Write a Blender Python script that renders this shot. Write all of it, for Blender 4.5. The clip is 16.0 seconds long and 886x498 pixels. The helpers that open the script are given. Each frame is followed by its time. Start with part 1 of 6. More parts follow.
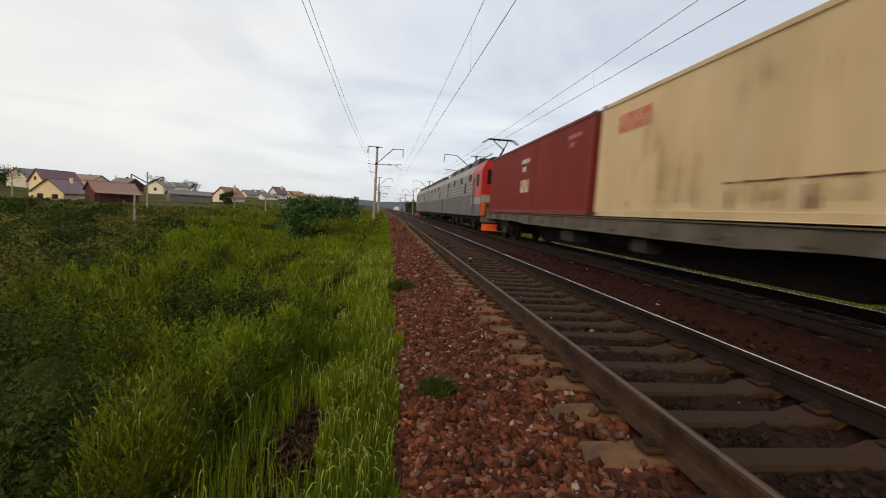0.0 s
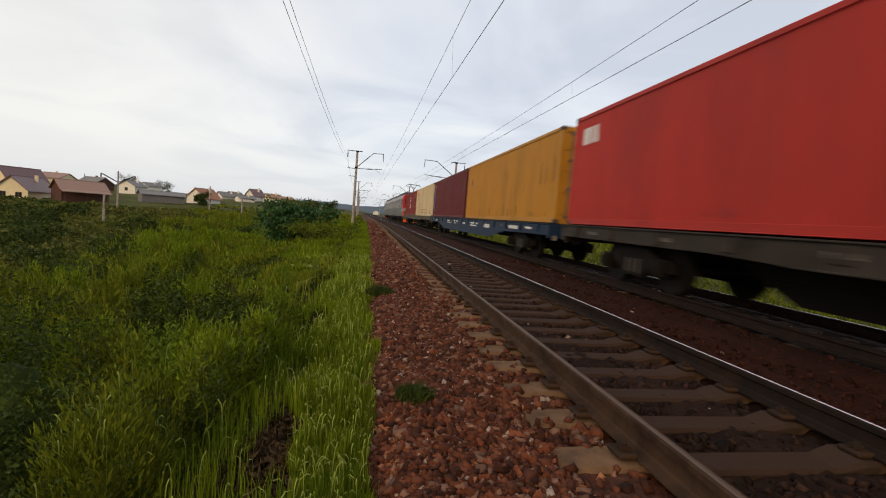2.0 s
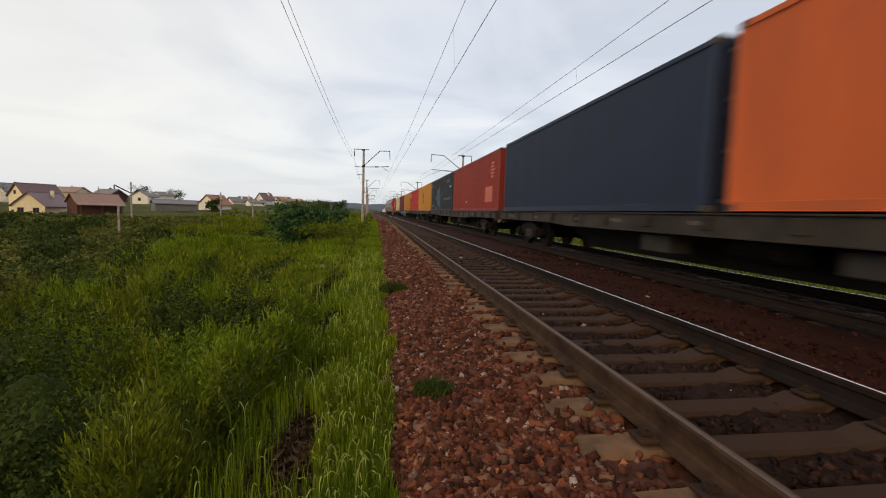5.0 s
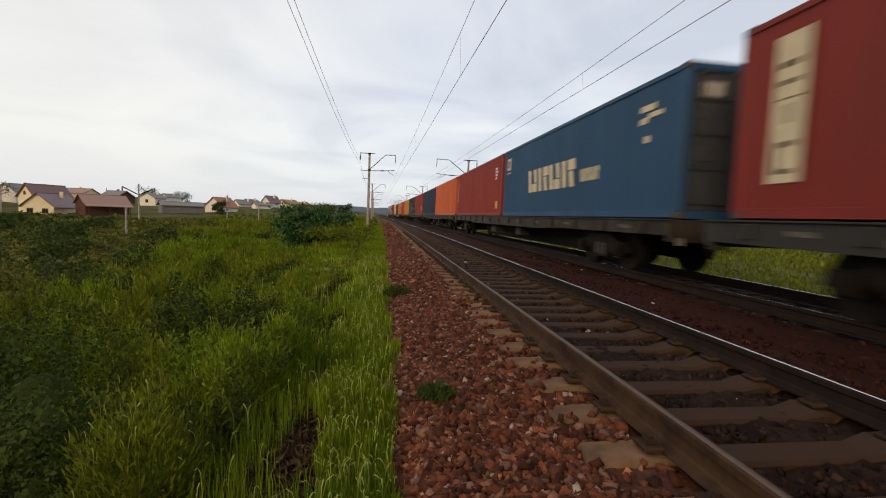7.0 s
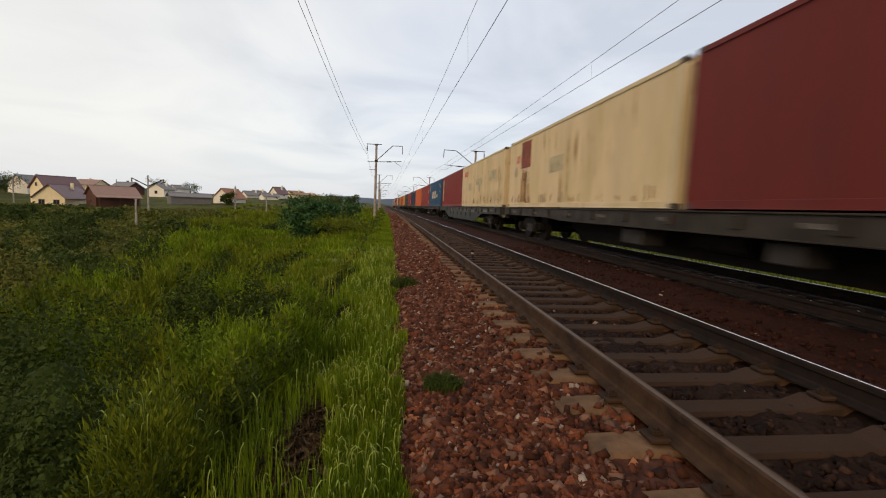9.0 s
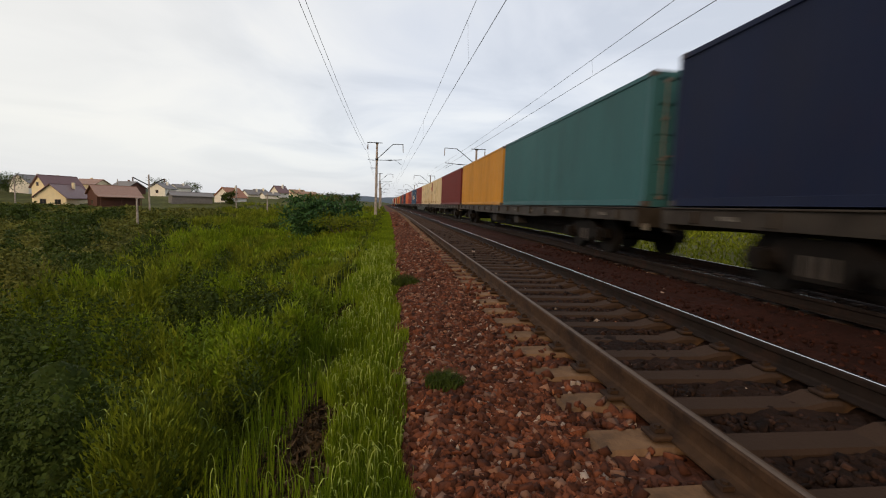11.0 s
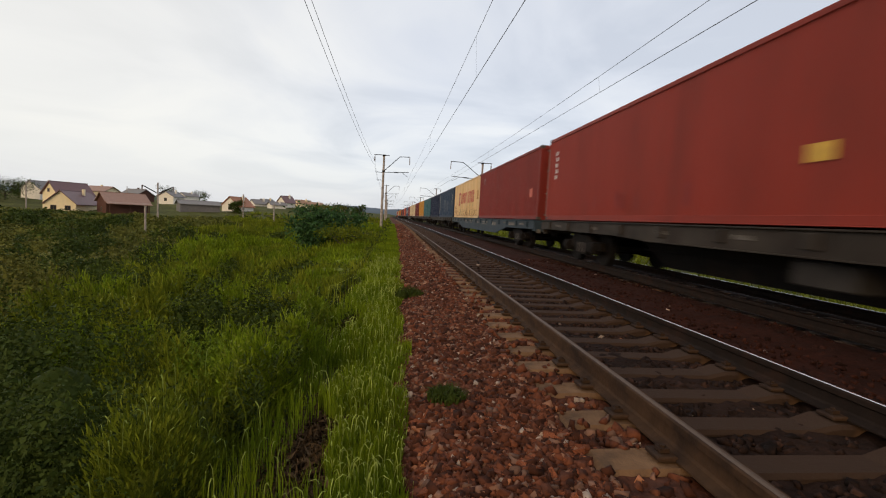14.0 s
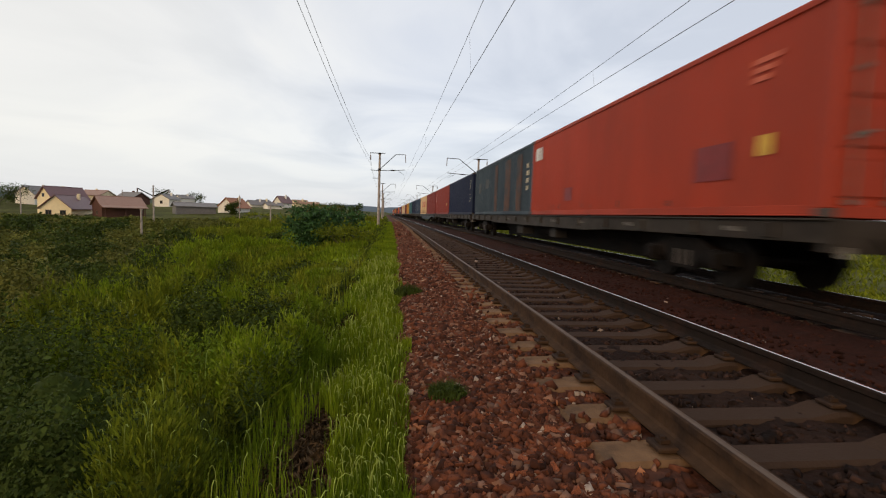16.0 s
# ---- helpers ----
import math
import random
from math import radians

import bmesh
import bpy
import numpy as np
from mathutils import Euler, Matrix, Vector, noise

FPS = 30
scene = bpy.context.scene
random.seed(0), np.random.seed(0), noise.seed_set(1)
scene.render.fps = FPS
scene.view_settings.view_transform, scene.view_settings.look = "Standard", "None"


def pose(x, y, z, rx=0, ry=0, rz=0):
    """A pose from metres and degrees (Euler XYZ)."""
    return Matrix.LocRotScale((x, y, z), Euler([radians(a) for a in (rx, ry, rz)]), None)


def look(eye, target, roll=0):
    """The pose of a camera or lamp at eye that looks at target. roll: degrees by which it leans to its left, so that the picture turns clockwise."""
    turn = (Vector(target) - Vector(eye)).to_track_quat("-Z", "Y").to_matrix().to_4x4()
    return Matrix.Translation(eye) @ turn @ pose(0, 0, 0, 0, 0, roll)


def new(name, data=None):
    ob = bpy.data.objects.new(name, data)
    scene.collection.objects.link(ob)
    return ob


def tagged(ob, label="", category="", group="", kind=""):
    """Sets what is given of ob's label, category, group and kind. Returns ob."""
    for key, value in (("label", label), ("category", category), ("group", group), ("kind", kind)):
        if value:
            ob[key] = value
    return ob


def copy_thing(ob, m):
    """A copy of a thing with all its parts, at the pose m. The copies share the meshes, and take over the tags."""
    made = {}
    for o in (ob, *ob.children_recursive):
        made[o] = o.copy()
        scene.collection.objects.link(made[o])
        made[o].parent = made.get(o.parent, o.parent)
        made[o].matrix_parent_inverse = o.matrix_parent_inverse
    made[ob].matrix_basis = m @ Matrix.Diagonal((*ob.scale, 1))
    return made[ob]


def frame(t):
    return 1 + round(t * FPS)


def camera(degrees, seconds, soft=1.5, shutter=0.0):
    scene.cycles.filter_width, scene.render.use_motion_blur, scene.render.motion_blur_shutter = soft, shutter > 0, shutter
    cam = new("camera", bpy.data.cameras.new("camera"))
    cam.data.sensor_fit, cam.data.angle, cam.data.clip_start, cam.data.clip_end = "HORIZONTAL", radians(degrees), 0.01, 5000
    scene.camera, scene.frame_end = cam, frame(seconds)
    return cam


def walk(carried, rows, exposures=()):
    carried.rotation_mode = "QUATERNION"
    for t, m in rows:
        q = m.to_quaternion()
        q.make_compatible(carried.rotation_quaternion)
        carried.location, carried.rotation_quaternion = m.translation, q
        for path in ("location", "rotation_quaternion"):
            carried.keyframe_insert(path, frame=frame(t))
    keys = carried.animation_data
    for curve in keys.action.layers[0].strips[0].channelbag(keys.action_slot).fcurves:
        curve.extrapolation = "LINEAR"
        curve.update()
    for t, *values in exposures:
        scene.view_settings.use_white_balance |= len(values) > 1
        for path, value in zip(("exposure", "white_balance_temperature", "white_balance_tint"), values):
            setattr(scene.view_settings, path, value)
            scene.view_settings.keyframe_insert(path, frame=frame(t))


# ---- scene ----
# camera: stands beside the track at eye level, hand-held; z = 0 is the top of the rails
EYE = (0.0, 0.0, 1.063)
FOV = 88.84
TURNS = (  # seconds, yaw, pitch, roll
    (0, -6.87, -4.70, 3.74),
    (0.5, -7.85, -4.38, 3.65),
    (1, -7.55, -3.45, 3.10),
    (1.5, -7.52, -4.13, 3.25),
    (2, -9.47, -3.80, 4.72),
    (2.5, -9.24, -3.89, 4.95),
    (3, -8.69, -3.87, 4.99),
    (3.5, -7.70, -4.06, 4.83),
    (4, -8.02, -4.51, 2.83),
    (4.2, -8.22, -4.75, 1.56),
    (6.5, -7.70, -4.18, 2.43),
    (7, -7.50, -4.10, 2.29),
    (7.5, -8.04, -3.89, 2.54),
    (8, -7.17, -4.98, 2.05),
    (8.5, -7.18, -4.80, 2.39),
    (9, -6.67, -5.24, 2.31),
    (11.3, -6.50, -5.48, 1.98),
    (11.5, -5.99, -5.24, 1.42),
    (12, -6.22, -5.04, 1.60),
    (12.5, -5.63, -5.00, 1.96),
    (13, -4.95, -4.48, 2.30),
    (13.5, -5.62, -4.01, 3.12),
    (14, -5.88, -3.89, 3.10),
    (14.5, -5.77, -4.64, 3.31),
    (15, -5.64, -5.04, 3.03),
    (15.5, -5.35, -4.55, 3.03),
    (16, -6.18, -4.25, 1.94),
)
cam = camera(FOV, 16.0, soft=1.1, shutter=0.42)
walk(cam, [(t, pose(*EYE, 90 + p, 0, y) @ pose(0, 0, 0, 0, 0, r)) for t, y, p, r in TURNS])

# ---- sky and light ----
SUN_DIR = (-0.48, -0.78, 0.33)  # low sun through thin cloud, behind the path on the meadow's side


def build_world():
    w = bpy.data.worlds.new("overcast_evening")
    scene.world = w
    w.use_nodes = True
    nt = w.node_tree
    nt.nodes.clear()
    N, L = nt.nodes.new, nt.links.new
    out, bg = N("ShaderNodeOutputWorld"), N("ShaderNodeBackground")
    sky = N("ShaderNodeTexSky")
    sky.sky_type, sky.sun_disc = "NISHITA", False
    sky.sun_elevation, sky.sun_rotation = radians(20), radians(-148)
    sky.air_density, sky.dust_density = 1.0, 2.0
    co = N("ShaderNodeTexCoord")
    sep = N("ShaderNodeSeparateXYZ")
    L(co.outputs["Generated"], sep.inputs[0])
    # cloud layer: the direction laid onto a flat ceiling
    zc = N("ShaderNodeMath"); zc.operation = "MAXIMUM"; zc.inputs[1].default_value = 0.0
    L(sep.outputs[2], zc.inputs[0])
    za = N("ShaderNodeMath"); za.operation = "ADD"; za.inputs[1].default_value = 0.16
    L(zc.outputs[0], za.inputs[0])
    dx = N("ShaderNodeMath"); dx.operation = "DIVIDE"
    dy = N("ShaderNodeMath"); dy.operation = "DIVIDE"
    L(sep.outputs[0], dx.inputs[0]); L(za.outputs[0], dx.inputs[1])
    L(sep.outputs[1], dy.inputs[0]); L(za.outputs[0], dy.inputs[1])
    flat = N("ShaderNodeCombineXYZ")
    L(dx.outputs[0], flat.inputs[0]); L(dy.outputs[0], flat.inputs[1])
    big = N("ShaderNodeTexNoise")
    big.inputs["Scale"].default_value, big.inputs["Detail"].default_value = 1.0, 6
    big.inputs["Roughness"].default_value = 0.5
    big.inputs["Distortion"].default_value = 0.6
    L(flat.outputs[0], big.inputs["Vector"])
    ramp = N("ShaderNodeValToRGB")
    e = ramp.color_ramp.elements
    e[0].position, e[0].color = 0.38, (0.525, 0.55, 0.608, 1)
    e[1].position, e[1].color = 0.60, (0.715, 0.72, 0.735, 1)
    m = ramp.color_ramp.elements.new(0.48); m.color = (0.61, 0.63, 0.68, 1)
    L(big.outputs["Fac"], ramp.inputs[0])
    # warm brightening towards the hidden sun
    dot = N("ShaderNodeVectorMath"); dot.operation = "DOT_PRODUCT"
    dot.inputs[1].default_value = Vector((-0.75, 0.62, 0.22)).normalized()
    nrm = N("ShaderNodeVectorMath"); nrm.operation = "NORMALIZE"
    L(co.outputs["Generated"], nrm.inputs[0]); L(nrm.outputs[0], dot.inputs[0])
    glow = N("ShaderNodeMapRange")
    glow.interpolation_type = "SMOOTHSTEP"
    glow.inputs["From Min"].default_value, glow.inputs["From Max"].default_value = 0.6, 1.02
    glow.inputs["To Min"].default_value, glow.inputs["To Max"].default_value = 0.0, 0.7
    L(dot.outputs["Value"], glow.inputs[0])
    warm = N("ShaderNodeMix"); warm.data_type = "RGBA"
    warm.inputs["B"].default_value = (0.83, 0.795, 0.72, 1)
    L(glow.outputs[0], warm.inputs["Factor"]); L(ramp.outputs[0], warm.inputs["A"])
    # pale haze band near the horizon
    hz = N("ShaderNodeMapRange")
    hz.interpolation_type = "SMOOTHSTEP"
    hz.inputs["From Min"].default_value, hz.inputs["From Max"].default_value = 0.0, 0.14
    hz.inputs["To Min"].default_value, hz.inputs["To Max"].default_value = 0.75, 0.0
    L(sep.outputs[2], hz.inputs[0])
    haze = N("ShaderNodeMix"); haze.data_type = "RGBA"
    haze.inputs["B"].default_value = (0.64, 0.655, 0.69, 1)
    L(hz.outputs[0], haze.inputs["Factor"]); L(warm.outputs["Result"], haze.inputs["A"])
    # a little of the clear sky above the cloud
    both = N("ShaderNodeMix"); both.data_type = "RGBA"; both.blend_type = "ADD"
    both.inputs["Factor"].default_value = 0.02
    L(haze.outputs["Result"], both.inputs["A"]); L(sky.outputs[0], both.inputs["B"])
    # the unseen sky behind the path is dimmed, to darken rear faces and ground
    ey = N("ShaderNodeMapRange")
    ey.interpolation_type = "SMOOTHSTEP"
    ey.inputs["From Min"].default_value, ey.inputs["From Max"].default_value = -0.8, 0.45
    ey.inputs["To Min"].default_value, ey.inputs["To Max"].default_value = 0.52, 1.0
    L(sep.outputs[1], ey.inputs[0])
    dim = N("ShaderNodeVectorMath"); dim.operation = "SCALE"
    L(both.outputs["Result"], dim.inputs[0]); L(ey.outputs[0], dim.inputs["Scale"])
    L(dim.outputs[0], bg.inputs[0])
    bg.inputs[1].default_value = 1.1
    L(bg.outputs[0], out.inputs[0])


build_world()
sun_data = bpy.data.lights.new("sun", "SUN")
sun_data.energy, sun_data.angle, sun_data.color = 1.35, radians(24), (1.0, 0.72, 0.40)
sun = new("sun", sun_data)
sun.matrix_world = look((-40, 40, 60), Vector((-40, 40, 60)) - Vector(SUN_DIR))
scene.view_settings.exposure = 0.0

# ---- materials ----
MATS = {}


def material(name, colour, rough=0.6, metal=0.0, vary=0.18, scale=6.0, bump=0.0, bump_scale=40.0, second=None, amount=0.35,
             second_scale=2.5, island=0.0, objrand=0.0, stretch=(1, 1, 1), spec=0.5, sharp=0.12, trans=0.0, streak=None, streak_amount=0.3):
    """A rough painted, earthy or leafy surface: base colour with fine and broad variation, an optional second colour in
    stains, optional change from piece to piece, and fine relief."""
    if name in MATS:
        return MATS[name]
    m = bpy.data.materials.new(name)
    MATS[name] = m
    m.use_nodes = True
    nt = m.node_tree
    N, L = nt.nodes.new, nt.links.new
    b = nt.nodes["Principled BSDF"]
    b.inputs["Roughness"].default_value, b.inputs["Metallic"].default_value = rough, metal
    b.inputs["Specular IOR Level"].default_value = spec
    co, mp = N("ShaderNodeTexCoord"), N("ShaderNodeMapping")
    mp.inputs["Scale"].default_value = stretch
    L(co.outputs["Object"], mp.inputs[0])
    if streak:
        inf, far, off = N("ShaderNodeObjectInfo"), N("ShaderNodeVectorMath"), N("ShaderNodeVectorMath")
        far.operation, off.operation = "SCALE", "ADD"
        far.inputs[0].default_value = (13.0, 37.0, 5.0)
        L(inf.outputs["Random"], far.inputs["Scale"])
        L(co.outputs["Object"], off.inputs[0]); L(far.outputs[0], off.inputs[1])
        L(off.outputs[0], mp.inputs[0])
    n1, n2 = N("ShaderNodeTexNoise"), N("ShaderNodeTexNoise")
    n1.inputs["Scale"].default_value, n1.inputs["Detail"].default_value = scale, 6
    n2.inputs["Scale"].default_value, n2.inputs["Detail"].default_value = second_scale, 5
    n2.inputs["Roughness"].default_value = 0.62
    L(mp.outputs[0], n1.inputs["Vector"]); L(mp.outputs[0], n2.inputs["Vector"])
    mr = N("ShaderNodeMapRange")
    mr.inputs["From Min"].default_value, mr.inputs["From Max"].default_value = 0.25, 0.75
    mr.inputs["To Min"].default_value, mr.inputs["To Max"].default_value = 1 - vary, 1 + vary
    L(n1.outputs["Fac"], mr.inputs[0])
    base = N("ShaderNodeMix"); base.data_type = "RGBA"
    base.inputs["A"].default_value, base.inputs["B"].default_value = (*colour, 1), (*(second or colour), 1)
    st = N("ShaderNodeMapRange")
    st.interpolation_type = "SMOOTHSTEP"
    edge = 0.5 + (0.5 - amount) * 0.45
    st.inputs["From Min"].default_value, st.inputs["From Max"].default_value = edge - sharp, edge + sharp
    L(n2.outputs["Fac"], st.inputs[0]); L(st.outputs[0], base.inputs["Factor"])
    coat = base.outputs["Result"]
    if streak:
        # thin runs of rust drawn out downwards, in patches
        runs, where, cut, span, amt, rust = N("ShaderNodeTexNoise"), N("ShaderNodeTexNoise"), N("ShaderNodeMapRange"), N("ShaderNodeMapRange"), N("ShaderNodeMath"), N("ShaderNodeMix")
        thin = N("ShaderNodeMapping"); thin.inputs["Scale"].default_value = (1, 1, 0.10)
        L(off.outputs[0], thin.inputs[0]); L(thin.outputs[0], runs.inputs["Vector"]); L(off.outputs[0], where.inputs["Vector"])
        runs.inputs["Scale"].default_value, runs.inputs["Detail"].default_value = 7.0, 4
        where.inputs["Scale"].default_value, where.inputs["Detail"].default_value = 0.9, 5
        for node, lo, hi in ((cut, 0.54, 0.74), (span, 0.46, 0.66)):
            node.inputs["From Min"].default_value, node.inputs["From Max"].default_value = lo, hi
        L(runs.outputs["Fac"], cut.inputs[0]); L(where.outputs["Fac"], span.inputs[0])
        span.inputs["To Max"].default_value = streak_amount * 2.2
        amt.operation, amt.use_clamp = "MULTIPLY", True
        L(cut.outputs[0], amt.inputs[0]); L(span.outputs[0], amt.inputs[1])
        rust.data_type = "RGBA"
        rust.inputs["B"].default_value = (*streak, 1)
        L(amt.outputs[0], rust.inputs["Factor"]); L(coat, rust.inputs["A"])
        coat = rust.outputs["Result"]
    val = mr.outputs[0]
    for on, node, socket in ((island, "ShaderNodeNewGeometry", "Random Per Island"), (objrand, "ShaderNodeObjectInfo", "Random")):
        if on:
            g, r, mul = N(node), N("ShaderNodeMapRange"), N("ShaderNodeMath")
            r.inputs["To Min"].default_value, r.inputs["To Max"].default_value = 1 - on, 1 + on
            mul.operation = "MULTIPLY"
            L(g.outputs[socket], r.inputs[0]); L(r.outputs[0], mul.inputs[0]); L(val, mul.inputs[1])
            val = mul.outputs[0]
    sc = N("ShaderNodeVectorMath"); sc.operation = "SCALE"
    L(coat, sc.inputs[0]); L(val, sc.inputs["Scale"])
    L(sc.outputs[0], b.inputs["Base Color"])
    rr = N("ShaderNodeMapRange")
    rr.inputs["To Min"].default_value, rr.inputs["To Max"].default_value = max(rough - 0.12, 0.02), min(rough + 0.12, 1)
    L(n2.outputs["Fac"], rr.inputs[0]); L(rr.outputs[0], b.inputs["Roughness"])
    if bump:
        n3, bp = N("ShaderNodeTexNoise"), N("ShaderNodeBump")
        n3.inputs["Scale"].default_value, n3.inputs["Detail"].default_value = bump_scale, 4
        L(mp.outputs[0], n3.inputs["Vector"])
        bp.inputs["Strength"].default_value, bp.inputs["Distance"].default_value = bump, 0.02
        L(n3.outputs["Fac"], bp.inputs["Height"]); L(bp.outputs[0], b.inputs["Normal"])
    if trans:
        b.inputs["Transmission Weight"].default_value = 0.0
        tr, mix = N("ShaderNodeBsdfTranslucent"), N("ShaderNodeMixShader")
        L(sc.outputs[0], tr.inputs[0])
        mix.inputs[0].default_value = trans
        L(b.outputs[0], mix.inputs[1]); L(tr.outputs[0], mix.inputs[2])
        L(mix.outputs[0], nt.nodes["Material Output"].inputs[0])
    return m


def paint(name, colour, **kw):
    """Weathered container or wagon paint, with stains drawn out downwards and rust spots."""
    kw = {"rough": 0.55, "vary": 0.10, "scale": 1.2, "second": tuple(c * 0.74 + 0.010 for c in colour), "amount": 0.25, "streak": tuple(c * 0.45 + d for c, d in zip(colour, (0.03, 0.012, 0.006))),
          "second_scale": 0.8, "sharp": 0.2, "spec": 0.22, "stretch": (1, 1, 0.28), "bump": 0.12, "bump_scale": 9, **kw}
    return material(name, colour, **kw)


M_BALLAST = material("ballast_dirt", (0.105, 0.032, 0.015), 0.95, spec=0.12, vary=0.45, scale=14, second=(0.065, 0.030, 0.021), amount=0.45, second_scale=1.1, bump=0.9, bump_scale=26)
# crib and middle: oil and rust, with vignetting and shade darkened into the colour
M_CRIB = material("oily_shaded_ballast", (0.016, 0.0078, 0.005), 0.9, spec=0.12, vary=0.45, scale=14, second=(0.028, 0.014, 0.009), amount=0.35, second_scale=1.3, bump=0.9, bump_scale=26)
M_MIDBED = material("rusty_shaded_dirt", (0.038, 0.0108, 0.0058), 0.95, spec=0.12, vary=0.4, scale=14, second=(0.027, 0.0085, 0.005), amount=0.45, second_scale=1.1, bump=0.9, bump_scale=26)
M_STONE_DARK = material("oily_shaded_stone", (0.018, 0.0095, 0.0065), 0.85, spec=0.12, vary=0.3, scale=18, second=(0.045, 0.022, 0.015), amount=0.4, second_scale=9, island=0.5, bump=0.3, bump_scale=60)
M_STONE_MID = material("rusty_shaded_stone", (0.040, 0.0120, 0.0068), 0.9, spec=0.12, vary=0.3, scale=18, second=(0.020, 0.0075, 0.005), amount=0.45, second_scale=9, island=0.5, bump=0.3, bump_scale=60)
M_STONE = material("crushed_stone", (0.188, 0.058, 0.026), 0.9, spec=0.2, vary=0.3, scale=18, second=(0.075, 0.026, 0.014), amount=0.45, second_scale=9, island=0.6, objrand=0.55, bump=0.3, bump_scale=60)
M_STONE_GREY = material("pinkish_stone", (0.195, 0.090, 0.050), 0.85, vary=0.25, scale=20, island=0.4, bump=0.3)
M_STONE_PALE = material("pale_stone", (0.34, 0.25, 0.19), 0.85, vary=0.2, scale=20, island=0.3, bump=0.3)
M_STONE_ORANGE = material("orange_stone", (0.36, 0.13, 0.05), 0.85, vary=0.2, scale=20, bump=0.3)
M_RAIL = material("rail_rust", (0.060, 0.032, 0.017), 0.8, vary=0.25, scale=10, second=(0.028, 0.016, 0.011), amount=0.4, second_scale=3, bump=0.2, spec=0.15)
M_RAIL_DARK = material("rail_dark", (0.016, 0.010, 0.0075), 0.8, vary=0.3, scale=10, second=(0.03, 0.015, 0.010), amount=0.3, second_scale=3, bump=0.2, spec=0.15)
M_RAILTOP = material("rail_polished", (0.85, 0.83, 0.82), 0.22, metal=1.0, vary=0.06, scale=30)
M_OLDTOP = material("rail_dull_top", (0.105, 0.070, 0.048), 0.6, metal=0.2, vary=0.15, scale=14)
M_STEEL = material("dark_steel", (0.009, 0.007, 0.006), 0.7, vary=0.35, scale=7, second=(0.018, 0.012, 0.009), amount=0.35, bump=0.2, spec=0.1)
M_WHEEL = material("wheel_steel", (0.011, 0.009, 0.008), 0.7, spec=0.12, vary=0.25, scale=8)
M_POST = material("mast_concrete", (0.40, 0.34, 0.31), 0.9, vary=0.2, scale=2, second=(0.19, 0.16, 0.14), amount=0.35, bump=0.2)
M_WIRE = material("wire_copper", (0.045, 0.043, 0.045), 0.6, metal=0.3)
M_INSUL = material("insulator", (0.12, 0.07, 0.05), 0.3)
M_WHITE = material("white_marking", (0.72, 0.71, 0.68), 0.6, vary=0.12, scale=5)
M_GLASS = material("dark_window", (0.02, 0.024, 0.03), 0.08, vary=0.05)


def sleeper_material():
    """Concrete that drips of oil and brake dust have darkened between the rails."""
    m = material("sleeper_concrete", (0.185, 0.102, 0.052), 0.9, vary=0.2, scale=9, second=(0.095, 0.056, 0.033), amount=0.35, second_scale=3.0, objrand=0.15, bump=0.35, bump_scale=50, spec=0.2)
    nt = m.node_tree
    N, L = nt.nodes.new, nt.links.new
    b = nt.nodes["Principled BSDF"]
    was = b.inputs["Base Color"].links[0].from_socket
    co, sep, ab, mr, no, mul = N("ShaderNodeTexCoord"), N("ShaderNodeSeparateXYZ"), N("ShaderNodeMath"), N("ShaderNodeMapRange"), N("ShaderNodeTexNoise"), N("ShaderNodeMath")
    ab.operation, mul.operation = "ABSOLUTE", "MULTIPLY_ADD"
    L(co.outputs["Object"], sep.inputs[0]); L(sep.outputs[0], ab.inputs[0]); L(co.outputs["Object"], no.inputs["Vector"])
    no.inputs["Scale"].default_value = 4.0
    L(no.outputs["Fac"], mul.inputs[0]); mul.inputs[1].default_value = 0.35; L(ab.outputs[0], mul.inputs[2])
    mr.inputs["From Min"].default_value, mr.inputs["From Max"].default_value = 0.85, 1.05
    L(mul.outputs[0], mr.inputs[0])
    mix = N("ShaderNodeMix"); mix.data_type = "RGBA"
    mix.inputs["A"].default_value = (0.048, 0.027, 0.017, 1)
    L(mr.outputs[0], mix.inputs["Factor"]); L(was, mix.inputs["B"]); L(mix.outputs["Result"], b.inputs["Base Color"])
    return m


M_SLEEPER = sleeper_material()


# ---- building helpers ----
def part(name, bm, mat, parent=None, label="", kind="", smooth=False):
    me = bpy.data.meshes.new(name)
    bm.to_mesh(me)
    bm.free()
    if smooth:
        me.shade_smooth()
    me.materials.append(mat)
    ob = new(name, me)
    if parent:
        ob.parent = parent
    return tagged(ob, label=label, kind=kind)


def share(name, me, mat, parent, m=None):
    """One more object on a mesh that is there already, in a material of its own."""
    ob = new(name, me)
    ob.parent = parent
    if mat:
        ob.material_slots[0].link = "OBJECT"
        ob.material_slots[0].material = mat
    if m is not None:
        ob.matrix_basis = m
    return ob


def box(bm, x0, x1, y0, y1, z0, z1, bevel=0.0):
    made = bmesh.ops.create_cube(bm, size=1, matrix=Matrix.Translation(((x0 + x1) / 2, (y0 + y1) / 2, (z0 + z1) / 2)) @ Matrix.Diagonal((x1 - x0, y1 - y0, z1 - z0, 1)))
    if bevel:
        edges = list({e for v in made["verts"] for e in v.link_edges})
        bmesh.ops.bevel(bm, geom=edges, offset=bevel, segments=1, affect="EDGES")


def boxes(*rows, bevel=0.0):
    bm = bmesh.new()
    for r in rows:
        box(bm, *r, bevel=bevel)
    return bm


